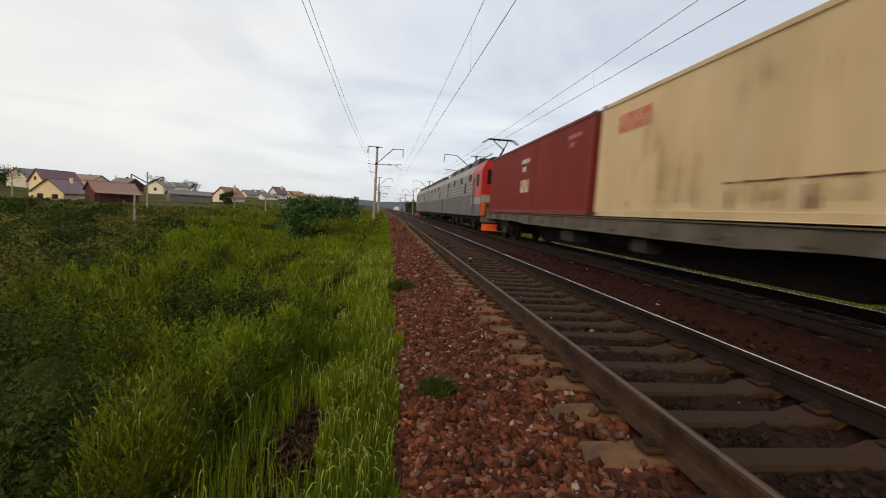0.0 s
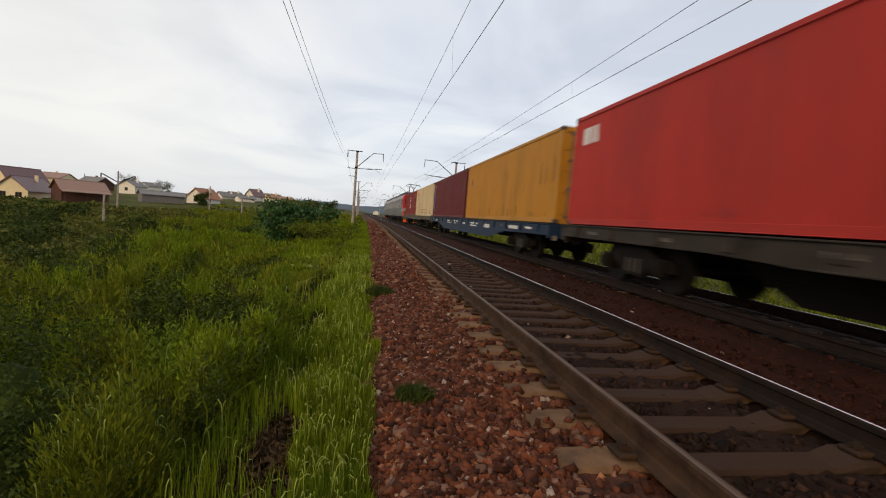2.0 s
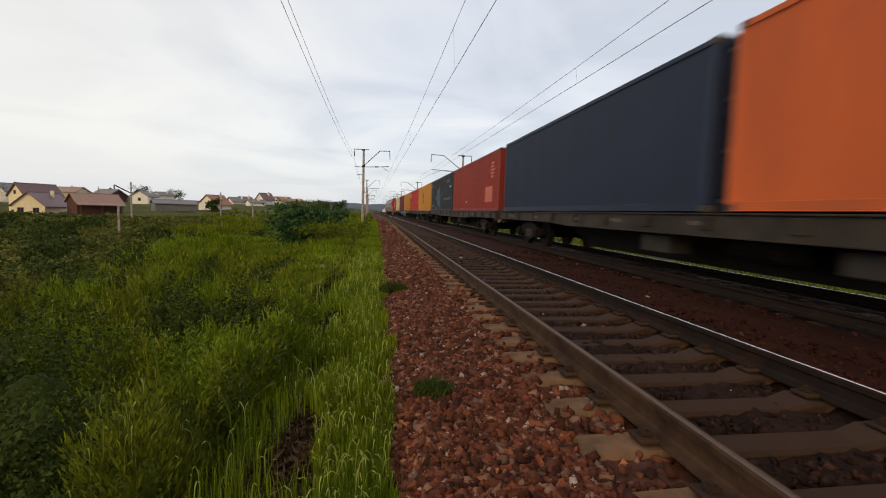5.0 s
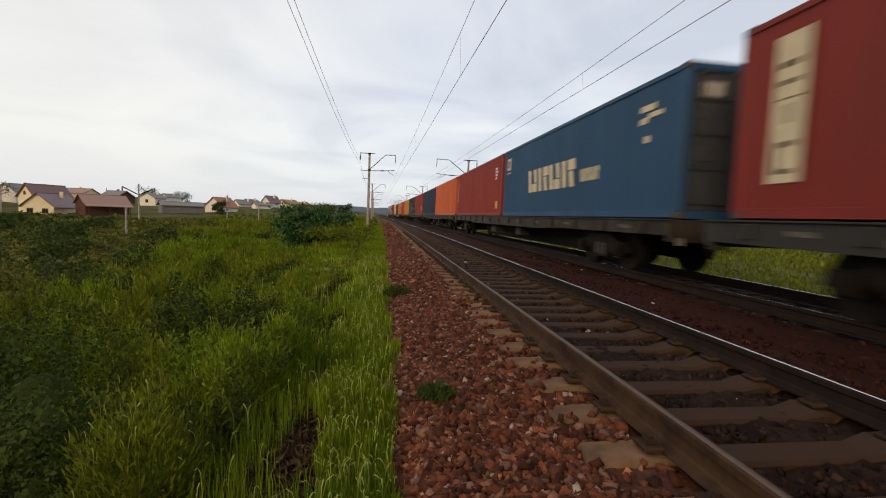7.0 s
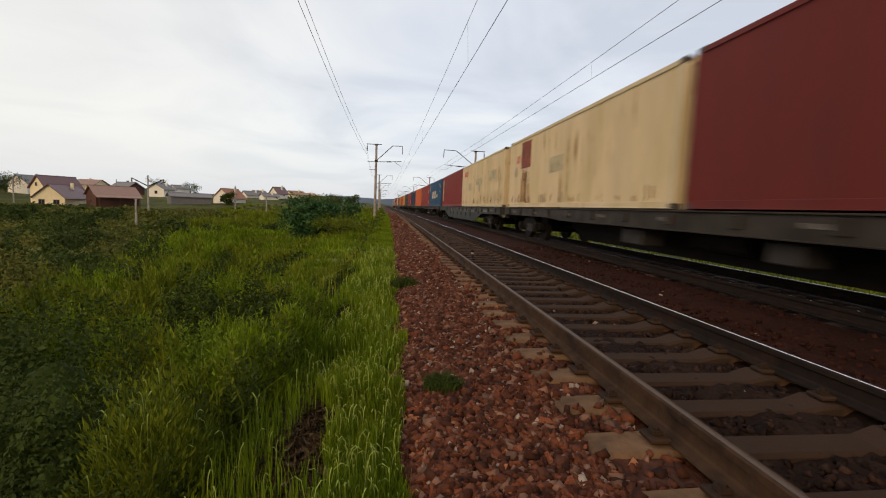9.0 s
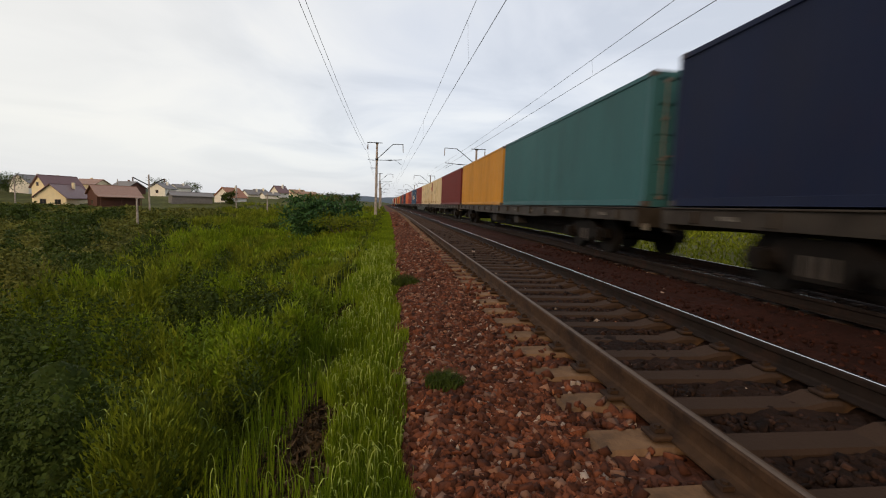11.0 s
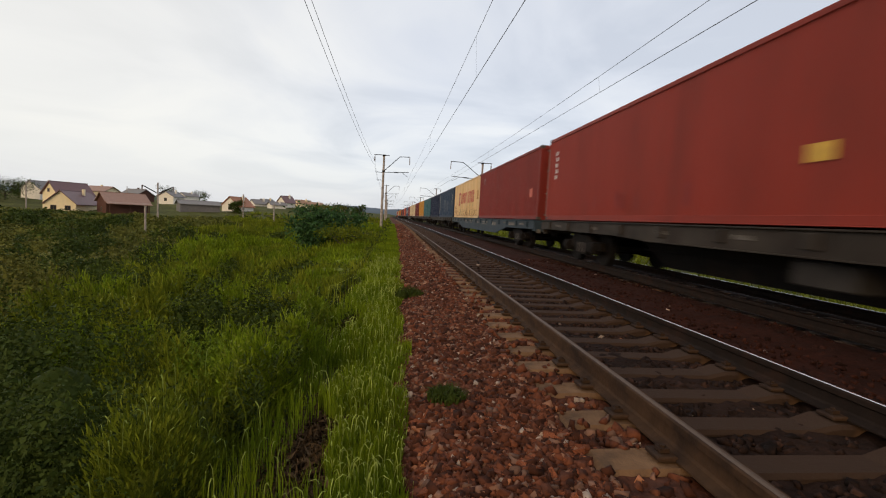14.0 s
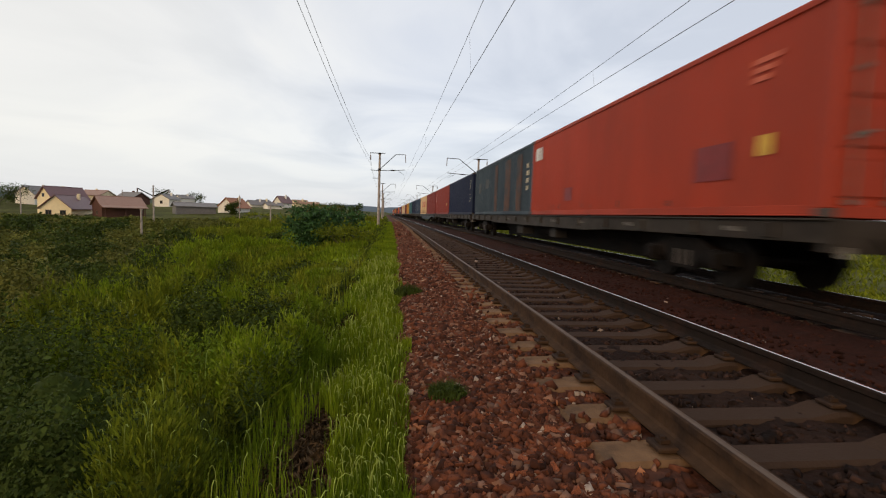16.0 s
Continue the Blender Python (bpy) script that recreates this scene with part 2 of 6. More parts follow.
def rod(bm, a, b, r0, r1=None, n=8):
    a, b = Vector(a), Vector(b)
    d = b - a
    m = Matrix.Translation((a + b) / 2) @ d.to_track_quat("Z", "Y").to_matrix().to_4x4()
    bmesh.ops.create_cone(bm, cap_ends=True, segments=n, radius1=r0, radius2=r0 if r1 is None else r1, depth=d.length, matrix=m)


def rods(*rows, n=8):
    bm = bmesh.new()
    for r in rows:
        rod(bm, *r, n=n)
    return bm


def prism(profile, y0, y1, axis="y"):
    """A profile of (across, up) drawn out along y (or along x)."""
    bm = bmesh.new()
    put = (lambda p, s: (p[0], s, p[1])) if axis == "y" else (lambda p, s: (s, p[0], p[1]))
    rings = [[bm.verts.new(put(p, s)) for p in profile] for s in (y0, y1)]
    n = len(profile)
    for i in range(n):
        bm.faces.new((rings[0][i], rings[0][(i + 1) % n], rings[1][(i + 1) % n], rings[1][i]))
    bm.faces.new(rings[0]); bm.faces.new(rings[1][::-1])
    bmesh.ops.recalc_face_normals(bm, faces=bm.faces)
    return bm


def mesh_np(name, verts, faces, mat, parent=None, smooth=False):
    """A mesh from arrays of vertices and of equal-sided faces."""
    me = bpy.data.meshes.new(name)
    k = faces.shape[1]
    me.vertices.add(len(verts)); me.vertices.foreach_set("co", np.ascontiguousarray(verts, np.float32).ravel())
    me.loops.add(faces.size); me.loops.foreach_set("vertex_index", np.ascontiguousarray(faces, np.int32).ravel())
    me.polygons.add(len(faces)); me.polygons.foreach_set("loop_start", np.arange(0, faces.size, k, dtype=np.int32))
    me.update(calc_edges=True)
    if smooth:
        me.shade_smooth()
    me.materials.append(mat)
    ob = new(name, me)
    if parent:
        ob.parent = parent
    return ob


def empty(name, m=None):
    ob = new(name)
    ob.empty_display_size = 0.2
    if m is not None:
        ob.matrix_basis = m
    return ob

# ---- ground ----
TRACK1, TRACK2 = 2.42, 6.53     # centre lines of the two tracks
RADIUS, TANGENT = 3900.0, 85.0  # the line swings gently to the left, then runs straight on
rng = np.random.default_rng(7)


def bend(y):
    """How far the line has swung sideways at a place along it."""
    c = np.clip(y, 0, TANGENT)
    return -(c * c / 2 + np.clip(np.asarray(y, float) - TANGENT, 0, None) * TANGENT) / RADIUS


def heading(y):
    """The line's turn there, in degrees."""
    return float(np.degrees(np.clip(y, 0, TANGENT) / RADIUS))


def ground_z(x, y):
    """Height of the ground: embankment with the tracks, falling to wet meadow on the village's side."""
    x, y = np.asarray(x, float), np.asarray(y, float)
    z = np.interp(x - bend(y), [-400, -180, -90, -40, -14, -6, -2.5, -0.9, 0.1, 0.6, 9.2, 11, 14, 40, 400],
                  [-3.0, -3.9, -3.8, -3.7, -3.1, -2.25, -1.2, -0.52, -0.36, -0.36, -0.36, -1.0, -1.5, -1.6, -1.2])
    roll = 0.25 * np.sin(x * 0.31 + 1.2) * np.cos(y * 0.23) + 0.15 * np.sin(x * 0.9 + y * 0.7)
    out = np.clip((np.abs(x - bend(y) - 4.6) - 5.5) / 4, 0, 1)
    up = np.clip((y - 115) / 150, 0, 1)
    rise = up * up * (3 - 2 * up) * np.clip((-x - 6) / 30, 0, 1) * 6.2
    return z + roll * out + rise


def build_ground():
    xs = np.unique(np.r_[np.linspace(-4200, -400, 12), np.linspace(-400, -60, 30), np.linspace(-60, -12, 40), np.linspace(-12, 14, 90), np.linspace(14, 60, 20), np.linspace(60, 400, 20), np.linspace(400, 4200, 12)])
    ys = np.unique(np.r_[np.linspace(-600, -12, 16), np.linspace(-12, 40, 110), np.linspace(40, 160, 60), np.linspace(160, 700, 40), np.linspace(700, 4600, 16)])
    gx, gy = np.meshgrid(xs, ys)
    v = np.stack([gx, gy, ground_z(gx, gy)], -1).reshape(-1, 3)
    i = np.arange(len(ys) - 1)[:, None] * len(xs) + np.arange(len(xs) - 1)
    f = np.stack([i, i + 1, i + 1 + len(xs), i + len(xs)], -1).reshape(-1, 4)
    g = mesh_np("ground", v, f, M_MEADOW, smooth=True)
    tagged(g, "rolling green meadow and earth reaching to the hills", "ground", kind="structure")


M_MEADOW = material("meadow_floor", (0.060, 0.062, 0.018), 0.95, vary=0.4, scale=0.8, second=(0.100, 0.104, 0.032), amount=0.5, second_scale=0.07, bump=0.5, bump_scale=4, spec=0.05)
build_ground()


def build_ballast():
    """The bed of crushed stone: one shoulder per track, with a dip between them."""
    full = [(0.02, -0.40), (0.30, -0.27), (1.0, -0.230), (1.60, -0.230), (1.70, -0.268), (3.14, -0.268), (3.24, -0.230), (4.0, -0.22), (4.6, -0.26), (5.1, -0.23), (5.62, -0.23), (5.75, -0.275), (7.3, -0.275),
            (7.4, -0.23), (8.1, -0.23), (9.3, -0.55)]
    ys = np.r_[np.linspace(-25, 0, 30, endpoint=False), np.linspace(0, 14, 200, endpoint=False), np.linspace(14, 60, 120, endpoint=False), np.geomspace(60, 900, 40)]
    beds = []
    # strips between and beyond the rails are darker, shade put into their colour
    for x0, x1, name, mat, lab in ((0.02, 1.60, "ballast_shoulder", M_BALLAST, "reddish brown crushed-stone ballast shoulder beside the track"), (1.60, 3.24, "ballast_crib", M_CRIB, "oily ballast between the rails, shade darkened into its colour"),
                                   (3.24, 5.62, "ballast_middle", M_MIDBED, "rusty red ballast between the two tracks, shade darkened into its colour"), (5.62, 9.3, "ballast_far", M_CRIB, "dark ballast under the far track")):
        prof = [p for p in full if x0 - 1e-6 <= p[0] <= x1 + 1e-6]
        xs = np.concatenate([np.linspace(a[0], b[0], max(2, int((b[0] - a[0]) / 0.07)), endpoint=False) for a, b in zip(prof, prof[1:])] + [[x1]])
        gx, gy = np.meshgrid(xs, ys)
        z = np.interp(gx, *np.array(prof).T)
        near = (gy > -2) & (gy < 60) & (gx > x0 + 0.01) & (gx < x1 - 0.01)
        z = z + near * (rng.normal(0, 0.010, gx.shape)) + 0.02 * np.sin(gx * 3.1 + gy * 0.9) * np.sin(gy * 0.6 + gx)
        v = np.stack([gx + bend(gy), gy, z], -1).reshape(-1, 3)
        i = np.arange(len(ys) - 1)[:, None] * len(xs) + np.arange(len(xs) - 1)
        f = np.stack([i, i + 1, i + 1 + len(xs), i + len(xs)], -1).reshape(-1, 4)
        b = mesh_np(name, v, f, mat, smooth=True)
        beds.append(tagged(b, lab, "ballast", kind="structure"))
    return beds


ballast, ballast_crib, ballast_middle, _ = build_ballast()



# ---- tracks ----
def rail_profile(x):
    half = [(0.075, -0.18), (0.075, -0.168), (0.02, -0.15), (0.009, -0.135), (0.009, -0.06), (0.034, -0.045), (0.036, -0.008), (0.030, 0.0)]
    return [(x + a, z) for a, z in half] + [(x - a, z) for a, z in reversed(half)]


def rail_run(profile):
    """A rail's section drawn out along the line."""
    bm = bmesh.new()
    rings = [[bm.verts.new((a + float(bend(y)), y, z)) for a, z in profile] for y in (-30, 0, 6, 12, 18, 24, 32, 40, 50, 60, 72, 85, 900)]
    n = len(profile)
    for p, q in zip(rings, rings[1:]):
        for i in range(n):
            bm.faces.new((p[i], p[(i + 1) % n], q[(i + 1) % n], q[i]))
    bm.faces.new(rings[0]); bm.faces.new(rings[-1][::-1])
    bmesh.ops.recalc_face_normals(bm, faces=bm.faces)
    return bm


def sleeper_mesh():
    bm = bmesh.new()
    # pre-stressed concrete: high rail seats, lower middle, sloping flanks
    prof = [(-1.30, -0.235, 0.125), (-1.27, -0.205, 0.13), (-0.62, -0.190, 0.13), (-0.45, -0.235, 0.115), (0.45, -0.235, 0.115), (0.62, -0.190, 0.13), (1.27, -0.205, 0.13), (1.30, -0.235, 0.125)]
    rings = []
    for x, z, w in prof:
        rings.append([bm.verts.new(p) for p in ((x, -w, -0.36), (x, -w, z - 0.025), (x, -w + 0.022, z), (x, w - 0.022, z), (x, w, z - 0.025), (x, w, -0.36))])
    for a, b in zip(rings, rings[1:]):
        for i in range(5):
            bm.faces.new((a[i], a[i + 1], b[i + 1], b[i]))
    bm.faces.new(rings[0]); bm.faces.new(rings[-1][::-1])
    bmesh.ops.recalc_face_normals(bm, faces=bm.faces)
    me = bpy.data.meshes.new("sleeper")
    bm.to_mesh(me); bm.free()
    me.materials.append(M_SLEEPER)
    return me


def build_track(x, top_left, top_right, label):
    t = empty("railway_track", pose(x, 0, 0))
    tagged(t, label, "railway track", kind="structure")
    for dx, top in ((-0.795, top_left), (0.795, top_right)):
        r = part("rail", rail_run(rail_profile(dx)), M_RAIL if top is M_OLDTOP else M_RAIL_DARK, t)
        half = 0.034 if top is M_OLDTOP else 0.022
        arc = [(dx + half * math.sin(a), -0.020 + 0.0245 * math.cos(a)) for a in np.linspace(-1.25, 1.25, 13)]
        part("running_surface", rail_run(arc), top, r, "worn steel running surface", smooth=True)
    return t


SLEEPER = 0.52
track_1 = build_track(TRACK1, M_OLDTOP, M_RAILTOP, "railway track with rusty rails on concrete sleepers")
track_2 = build_track(TRACK2, M_RAILTOP, M_RAILTOP, "railway track with polished rails carrying the freight train")


# ---- overhead line ----
def wire_bm(points, r):
    bm = bmesh.new()
    for a, b in zip(points, points[1:]):
        rod(bm, a, b, r, n=5)
    return bm


def sagging(x0, z0, y0, y1, sag, n=14, x1=None):
    x1 = x0 if x1 is None else x1
    return [(x0 + (x1 - x0) * i / n, y0 + (y1 - y0) * i / n, z0 - sag * 4 * (i / n) * (1 - i / n)) for i in range(n + 1)]


MAST_Y = [2.0, 64.0, 128.0, 192.0, 256.0, 320.0]
MAST_L, MAST_R = -1.78, 12.4


def build_line():
    for x, zm, zc, zz, sag in ((TRACK1 - 0.1, 7.35, 5.75, 0.27, 0.3), (TRACK2 + 0.1, 6.35, 5.65, 0.27, 0.25)):
        th = empty("overhead_line", pose(0, 0, 0))
        tagged(th, "thin dark contact wire and catenary wire above the track", "overhead wire", kind="structure")
        ys = [-60] + MAST_Y
        for k, (a, b) in enumerate(zip(ys, ys[1:])):
            s = zz if k % 2 else -zz
            part("contact_wire", wire_bm([(x + s + bend(a), a, zc), (x - s + bend(b), b, zc)], 0.009), M_WIRE, th)
            mes = sagging(x + s * 0.6 + bend(a), zm, a, b, sag, x1=x - s * 0.6 + bend(b))
            part("catenary_wire", wire_bm(mes, 0.008), M_WIRE, th)
            for f in (0.2, 0.5, 0.8):
                p = mes[round(f * 14)]
                part("dropper", wire_bm([(x + (s + bend(a)) * (1 - f) + (bend(b) - s) * f, p[1], zc), p], 0.003), M_WIRE, th)
    for z, dx in ((8.55, -1.3), (7.9, -1.25)):
        th = empty("feeder_line", pose(0, 0, 0))
        tagged(th, "thin feeder wire hung along the masts", "overhead wire", kind="structure")
        ys = [-60] + MAST_Y
        for a, b in zip(ys, ys[1:]):
            part("feeder_wire", wire_bm(sagging(MAST_L + dx + bend(a), z, a, b, 0.7, x1=MAST_L + dx + bend(b)), 0.010), M_WIRE, th)


build_line()


def build_mast(k=1.0):
    """Concrete catenary mast with an angled steel arm over the track (towards +x) and a feeder bracket behind it."""
    th = empty("catenary_mast")
    tagged(th, "tall concrete catenary mast with steel bracket arms and insulators", "catenary mast", group="catenary masts")
    part("pole", rods(((0, 0, -1.6), (0, 0, 9.3), 0.20, 0.14), n=12), M_POST, th, smooth=False)
    part("feeder_bracket", rods(((-1.35, 0, 9.35), (0.75, 0, 9.35), 0.05)), M_STEEL, th)
    part("insulator", rods(((-1.25, 0, 9.3), (-1.25, 0, 9.05), 0.03), ((-1.25, 0, 9.05), (-1.25, 0, 8.4), 0.075)), M_INSUL, th)
    part("arm", rods(((0.1, 0, 7.2), (2.2 * k, 0, 9.25), 0.05), ((2.2 * k, 0, 9.25), (3.6 * k, 0, 9.3), 0.045)), M_STEEL, th)
    part("arm_insulator", rods(((3.55 * k, 0, 9.3), (3.6 * k, 0, 8.2), 0.05)), M_INSUL, th)
    part("lower_arm", rods(((0.1, 0, 7.0), (1.5 * k, 0, 7.05), 0.04), ((1.5 * k, 0, 7.05), (2.1 * k, 0, 7.08), 0.075), ((2.1 * k, 0, 7.08), (3.5 * k, 0, 7.2), 0.04), ((2.5 * k, 0, 7.1), (3.4 * k, 0, 6.5), 0.02)), M_STEEL, th)
    part("side_bracket", rods(((-1.2, 0, 7.0), (0.1, 0, 6.95), 0.035)), M_STEEL, th)
    part("side_bracket", rods(((-0.9, 0, 5.9), (0.1, 0, 5.9), 0.035)), M_STEEL, th)
    part("clamp", boxes((-0.2, 0.2, -0.2, 0.2, 7.0, 7.2)), M_STEEL, th)
    part("clamp", boxes((-0.19, 0.19, -0.19, 0.19, 9.2, 9.4)), M_STEEL, th)
    return th


mast = build_mast()
mast.matrix_basis = pose(MAST_L + float(bend(MAST_Y[1])), MAST_Y[1], 0, 0, 0, heading(MAST_Y[1]))
for y in MAST_Y[2:]:
    copy_thing(mast, pose(MAST_L + float(bend(y)), y, 0, 0, 0, heading(y)))
mast_far = build_mast(1.3)
mast_far.matrix_basis = pose(MAST_R + float(bend(MAST_Y[1])), MAST_Y[1] + 1.5, 0, 0, 0, 180 + heading(MAST_Y[1]))
for y in MAST_Y[2:]:
    copy_thing(mast_far, pose(MAST_R + float(bend(y)), y + 1.5, 0, 0, 0, 180 + heading(y)))

# ---- the train ----
SPEED, GAIN = 19.525, 0.0070   # metres a second away from the camera, and its slow growth
PITCH = 25.71        # from one wagon to the next
MID0 = 11.63         # middle of the first wagon at the start
DECK = 1.20          # underside of the containers
CL = 12.19           # container length
MOVERS = []          # (thing, its vehicle's middle along the line at the start, place on the vehicle, height)
WHEELSETS = []


def corrugated(length, height, axis_len, depth=0.036, pitch=0.278):
    """A wall of pressed steel: a wave of flats and slopes along y, at x = 0, from z = 0 to height; it has a folded-back thickness."""
    n = int(length / pitch)
    p = length / n
    pts = []
    for i in range(n):
        y = -length / 2 + i * p
        pts += [(0, y), (0, y + p * 0.26), (depth, y + p * 0.50), (depth, y + p * 0.76)]
    pts.append((0, length / 2))
    bm = bmesh.new()
    back = 0.006
    lo = [bm.verts.new((x, y, 0)) for x, y in pts]
    hi = [bm.verts.new((x, y, height)) for x, y in pts]
    lo2 = [bm.verts.new((x + back, y, 0)) for x, y in pts]
    hi2 = [bm.verts.new((x + back, y, height)) for x, y in pts]
    for i in range(len(pts) - 1):
        bm.faces.new((lo[i + 1], lo[i], hi[i], hi[i + 1]))
        bm.faces.new((lo2[i], lo2[i + 1], hi2[i + 1], hi2[i]))
    return bm


def to_mesh(name, bm, mat):
    me = bpy.data.meshes.new(name)
    bm.to_mesh(me); bm.free()
    me.materials.append(mat)
    return me


CMESH = {}


def container_meshes(H):
    if H in CMESH:
        return CMESH[H]
    M, W = M_WHITE, 2.438
    h = H - 0.118 - 0.16
    d = {}
    d["side_wall"] = to_mesh("side_wall", corrugated(CL - 0.30, h, 0), M)
    d["end_wall"] = to_mesh("end_wall", corrugated(W - 0.24, h, 0), M)
    d["roof"] = to_mesh("roof", boxes((-W / 2 + 0.06, W / 2 - 0.06, -CL / 2 + 0.15, CL / 2 - 0.15, H - 0.075, H - 0.03), bevel=0.008), M)
    d["top_rail"] = to_mesh("top_rail", boxes((-0.03, 0.03, -CL / 2 + 0.12, CL / 2 - 0.12, H - 0.118, H - 0.02), bevel=0.008), M)
    d["bottom_rail"] = to_mesh("bottom_rail", boxes((-0.025, 0.025, -CL / 2 + 0.12, CL / 2 - 0.12, 0.02, 0.16), (-0.05, 0.03, -CL / 2 + 0.12, CL / 2 - 0.12, 0.015, 0.03), bevel=0.006), M)
    d["end_rail"] = to_mesh("end_rail", boxes((-W / 2 + 0.12, W / 2 - 0.12, -0.04, 0.04, 0.0, 0.15), bevel=0.008), M)
    d["corner_post"] = to_mesh("corner_post", boxes((-0.075, 0.075, -0.075, 0.075, 0.118, H - 0.118), bevel=0.012), M)
    d["corner_casting"] = to_mesh("corner_casting", boxes((-0.081, 0.081, -0.089, 0.089, 0.0, 0.118), bevel=0.010), M)
    # door leaf, 1.14 wide, with pressed panels
    bm = bmesh.new()
    box(bm, -0.57, 0.57, -0.03, 0.02, 0.0, h)
    d["door"] = to_mesh("door", bm, M)
    d["door_panel"] = to_mesh("door_panel", boxes((-0.50, 0.50, -0.055, -0.028, 0.12, h / 4.05 - 0.02), bevel=0.02), M)
    d["door_rise"] = h / 4.05
    bm = bmesh.new()
    rod(bm, (0, -0.085, 0.02), (0, -0.085, h - 0.02), 0.019, n=6)
    for z in (0.03, h * 0.33, h * 0.66, h - 0.09):
        box(bm, -0.06, 0.06, -0.11, -0.05, z, z + 0.06)
    box(bm, -0.02, 0.22, -0.11, -0.08, h * 0.36, h * 0.36 + 0.03)
    d["locking_bar"] = to_mesh("locking_bar", bm, M)
    CMESH[H] = d
    return d


def container(colour, H, label, marks=(), doors_back=True, trim=None, grimy=False):
    th = empty("shipping_container")
    tagged(th, label, "shipping container", group="containers on the train")
    d, W = container_meshes(H), 2.438
    tr = trim or colour
    h = H - 0.278
    share("side_wall", d["side_wall"], colour, th, pose(-W / 2 + 0.012, 0, 0.16))
    share("side_wall", d["side_wall"], colour, th, pose(W / 2 - 0.012, 0, 0.16, 0, 0, 180))
    share("roof", d["roof"], colour, th)
    for s in (-1, 1):
        share("top_rail", d["top_rail"], tr, th, pose(s * (W / 2 - 0.03), 0, 0))
        share("bottom_rail", d["bottom_rail"], tr, th, pose(s * (W / 2 - 0.026), 0, 0, 0, 0, 0 if s < 0 else 180))
        for z in (0.0, H - 0.15):
            share("end_rail", d["end_rail"], tr, th, pose(0, s * (CL / 2 - 0.05), z))
        for q in (-1, 1):
            share("corner_post", d["corner_post"], tr, th, pose(s * (W / 2 - 0.076), q * (CL / 2 - 0.08), 0))
            for z in (0, H - 0.118):
                share("corner_casting", d["corner_casting"], M_CAST, th, pose(s * (W / 2 - 0.080), q * (CL / 2 - 0.088), z))
    back = -1 if doors_back else 1
    share("end_wall", d["end_wall"], colour, th, pose(0, -back * (CL / 2 - 0.09), 0.13, 0, 0, -90 if back < 0 else 90))
    for s in (-1, 1):
        leaf = share("door", d["door"], M_GRIME_SHADE if grimy else colour, th, pose(s * 0.575, back * (CL / 2 - 0.09), 0.14, 0, 0, 0 if back < 0 else 180))
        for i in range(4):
            share("door_panel", d["door_panel"], M_GRIME_SHADE if grimy else colour, leaf, pose(0, 0, i * d["door_rise"]))
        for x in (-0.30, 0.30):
            share("locking_bar", d["locking_bar"], M_GRIME_SHADE if grimy else M_BAR, leaf, pose(x, 0, 0))
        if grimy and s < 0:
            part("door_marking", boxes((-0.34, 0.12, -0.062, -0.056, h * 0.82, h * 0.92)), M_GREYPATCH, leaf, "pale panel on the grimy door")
    for mk in marks:
        mark(th, H, *mk)
    return th


# grime, with the shade on the rear ends put into the colour as well
M_GRIME_SHADE = material("door_grime_shade", (0.030, 0.036, 0.046), 0.75, vary=0.4, scale=3, second=(0.055, 0.045, 0.035), amount=0.35, second_scale=2)


M_BAR = material("dirty_locking_bar", (0.16, 0.14, 0.125), 0.6, metal=0.3, vary=0.3, scale=6)
M_CAST = material("casting_dark", (0.06, 0.045, 0.038), 0.7, vary=0.3, scale=12)


def mark(th, H, name, rows, mat, lab="", end=False):
    """Flat painted shapes on the flank that faces the near track: rows of (from the front end, length, height of foot, height[, slant])."""
    bm = bmesh.new()
    for r in rows:
        a, w, z, hh = r[:4]
        sl = r[4] if len(r) > 4 else 0.0
        y1 = CL / 2 - a
        # laid in 1 mm before the crests of the pressed wall
        pts = [(y1, z), (y1 - w, z), (y1 - w - sl, z + hh), (y1 - sl, z + hh)]
        f = [bm.verts.new((-1.2105, y, zz)) for y, zz in pts]
        b = [bm.verts.new((-1.2065, y, zz)) for y, zz in pts]
        bm.faces.new(f); bm.faces.new(b[::-1])
        for i in range(4):
            bm.faces.new((f[i], b[i], b[(i + 1) % 4], f[(i + 1) % 4]))
    bmesh.ops.recalc_face_normals(bm, faces=bm.faces)
    part(name, bm, mat, th, lab, kind="stuff" if len(rows) > 8 else "")


def disc(x0, x1, y, z, r, n=20):
    bm = bmesh.new()
    bmesh.ops.create_cone(bm, cap_ends=True, segments=n, radius1=r, radius2=r, depth=x1 - x0, matrix=Matrix.Translation(((x0 + x1) / 2, y, z)) @ Matrix.Rotation(radians(90), 4, "Y"))
    return bm


def add(bm, other):
    me = bpy.data.meshes.new("tmp")
    other.to_mesh(me); other.free()
    bm.from_mesh(me)
    bpy.data.meshes.remove(me)


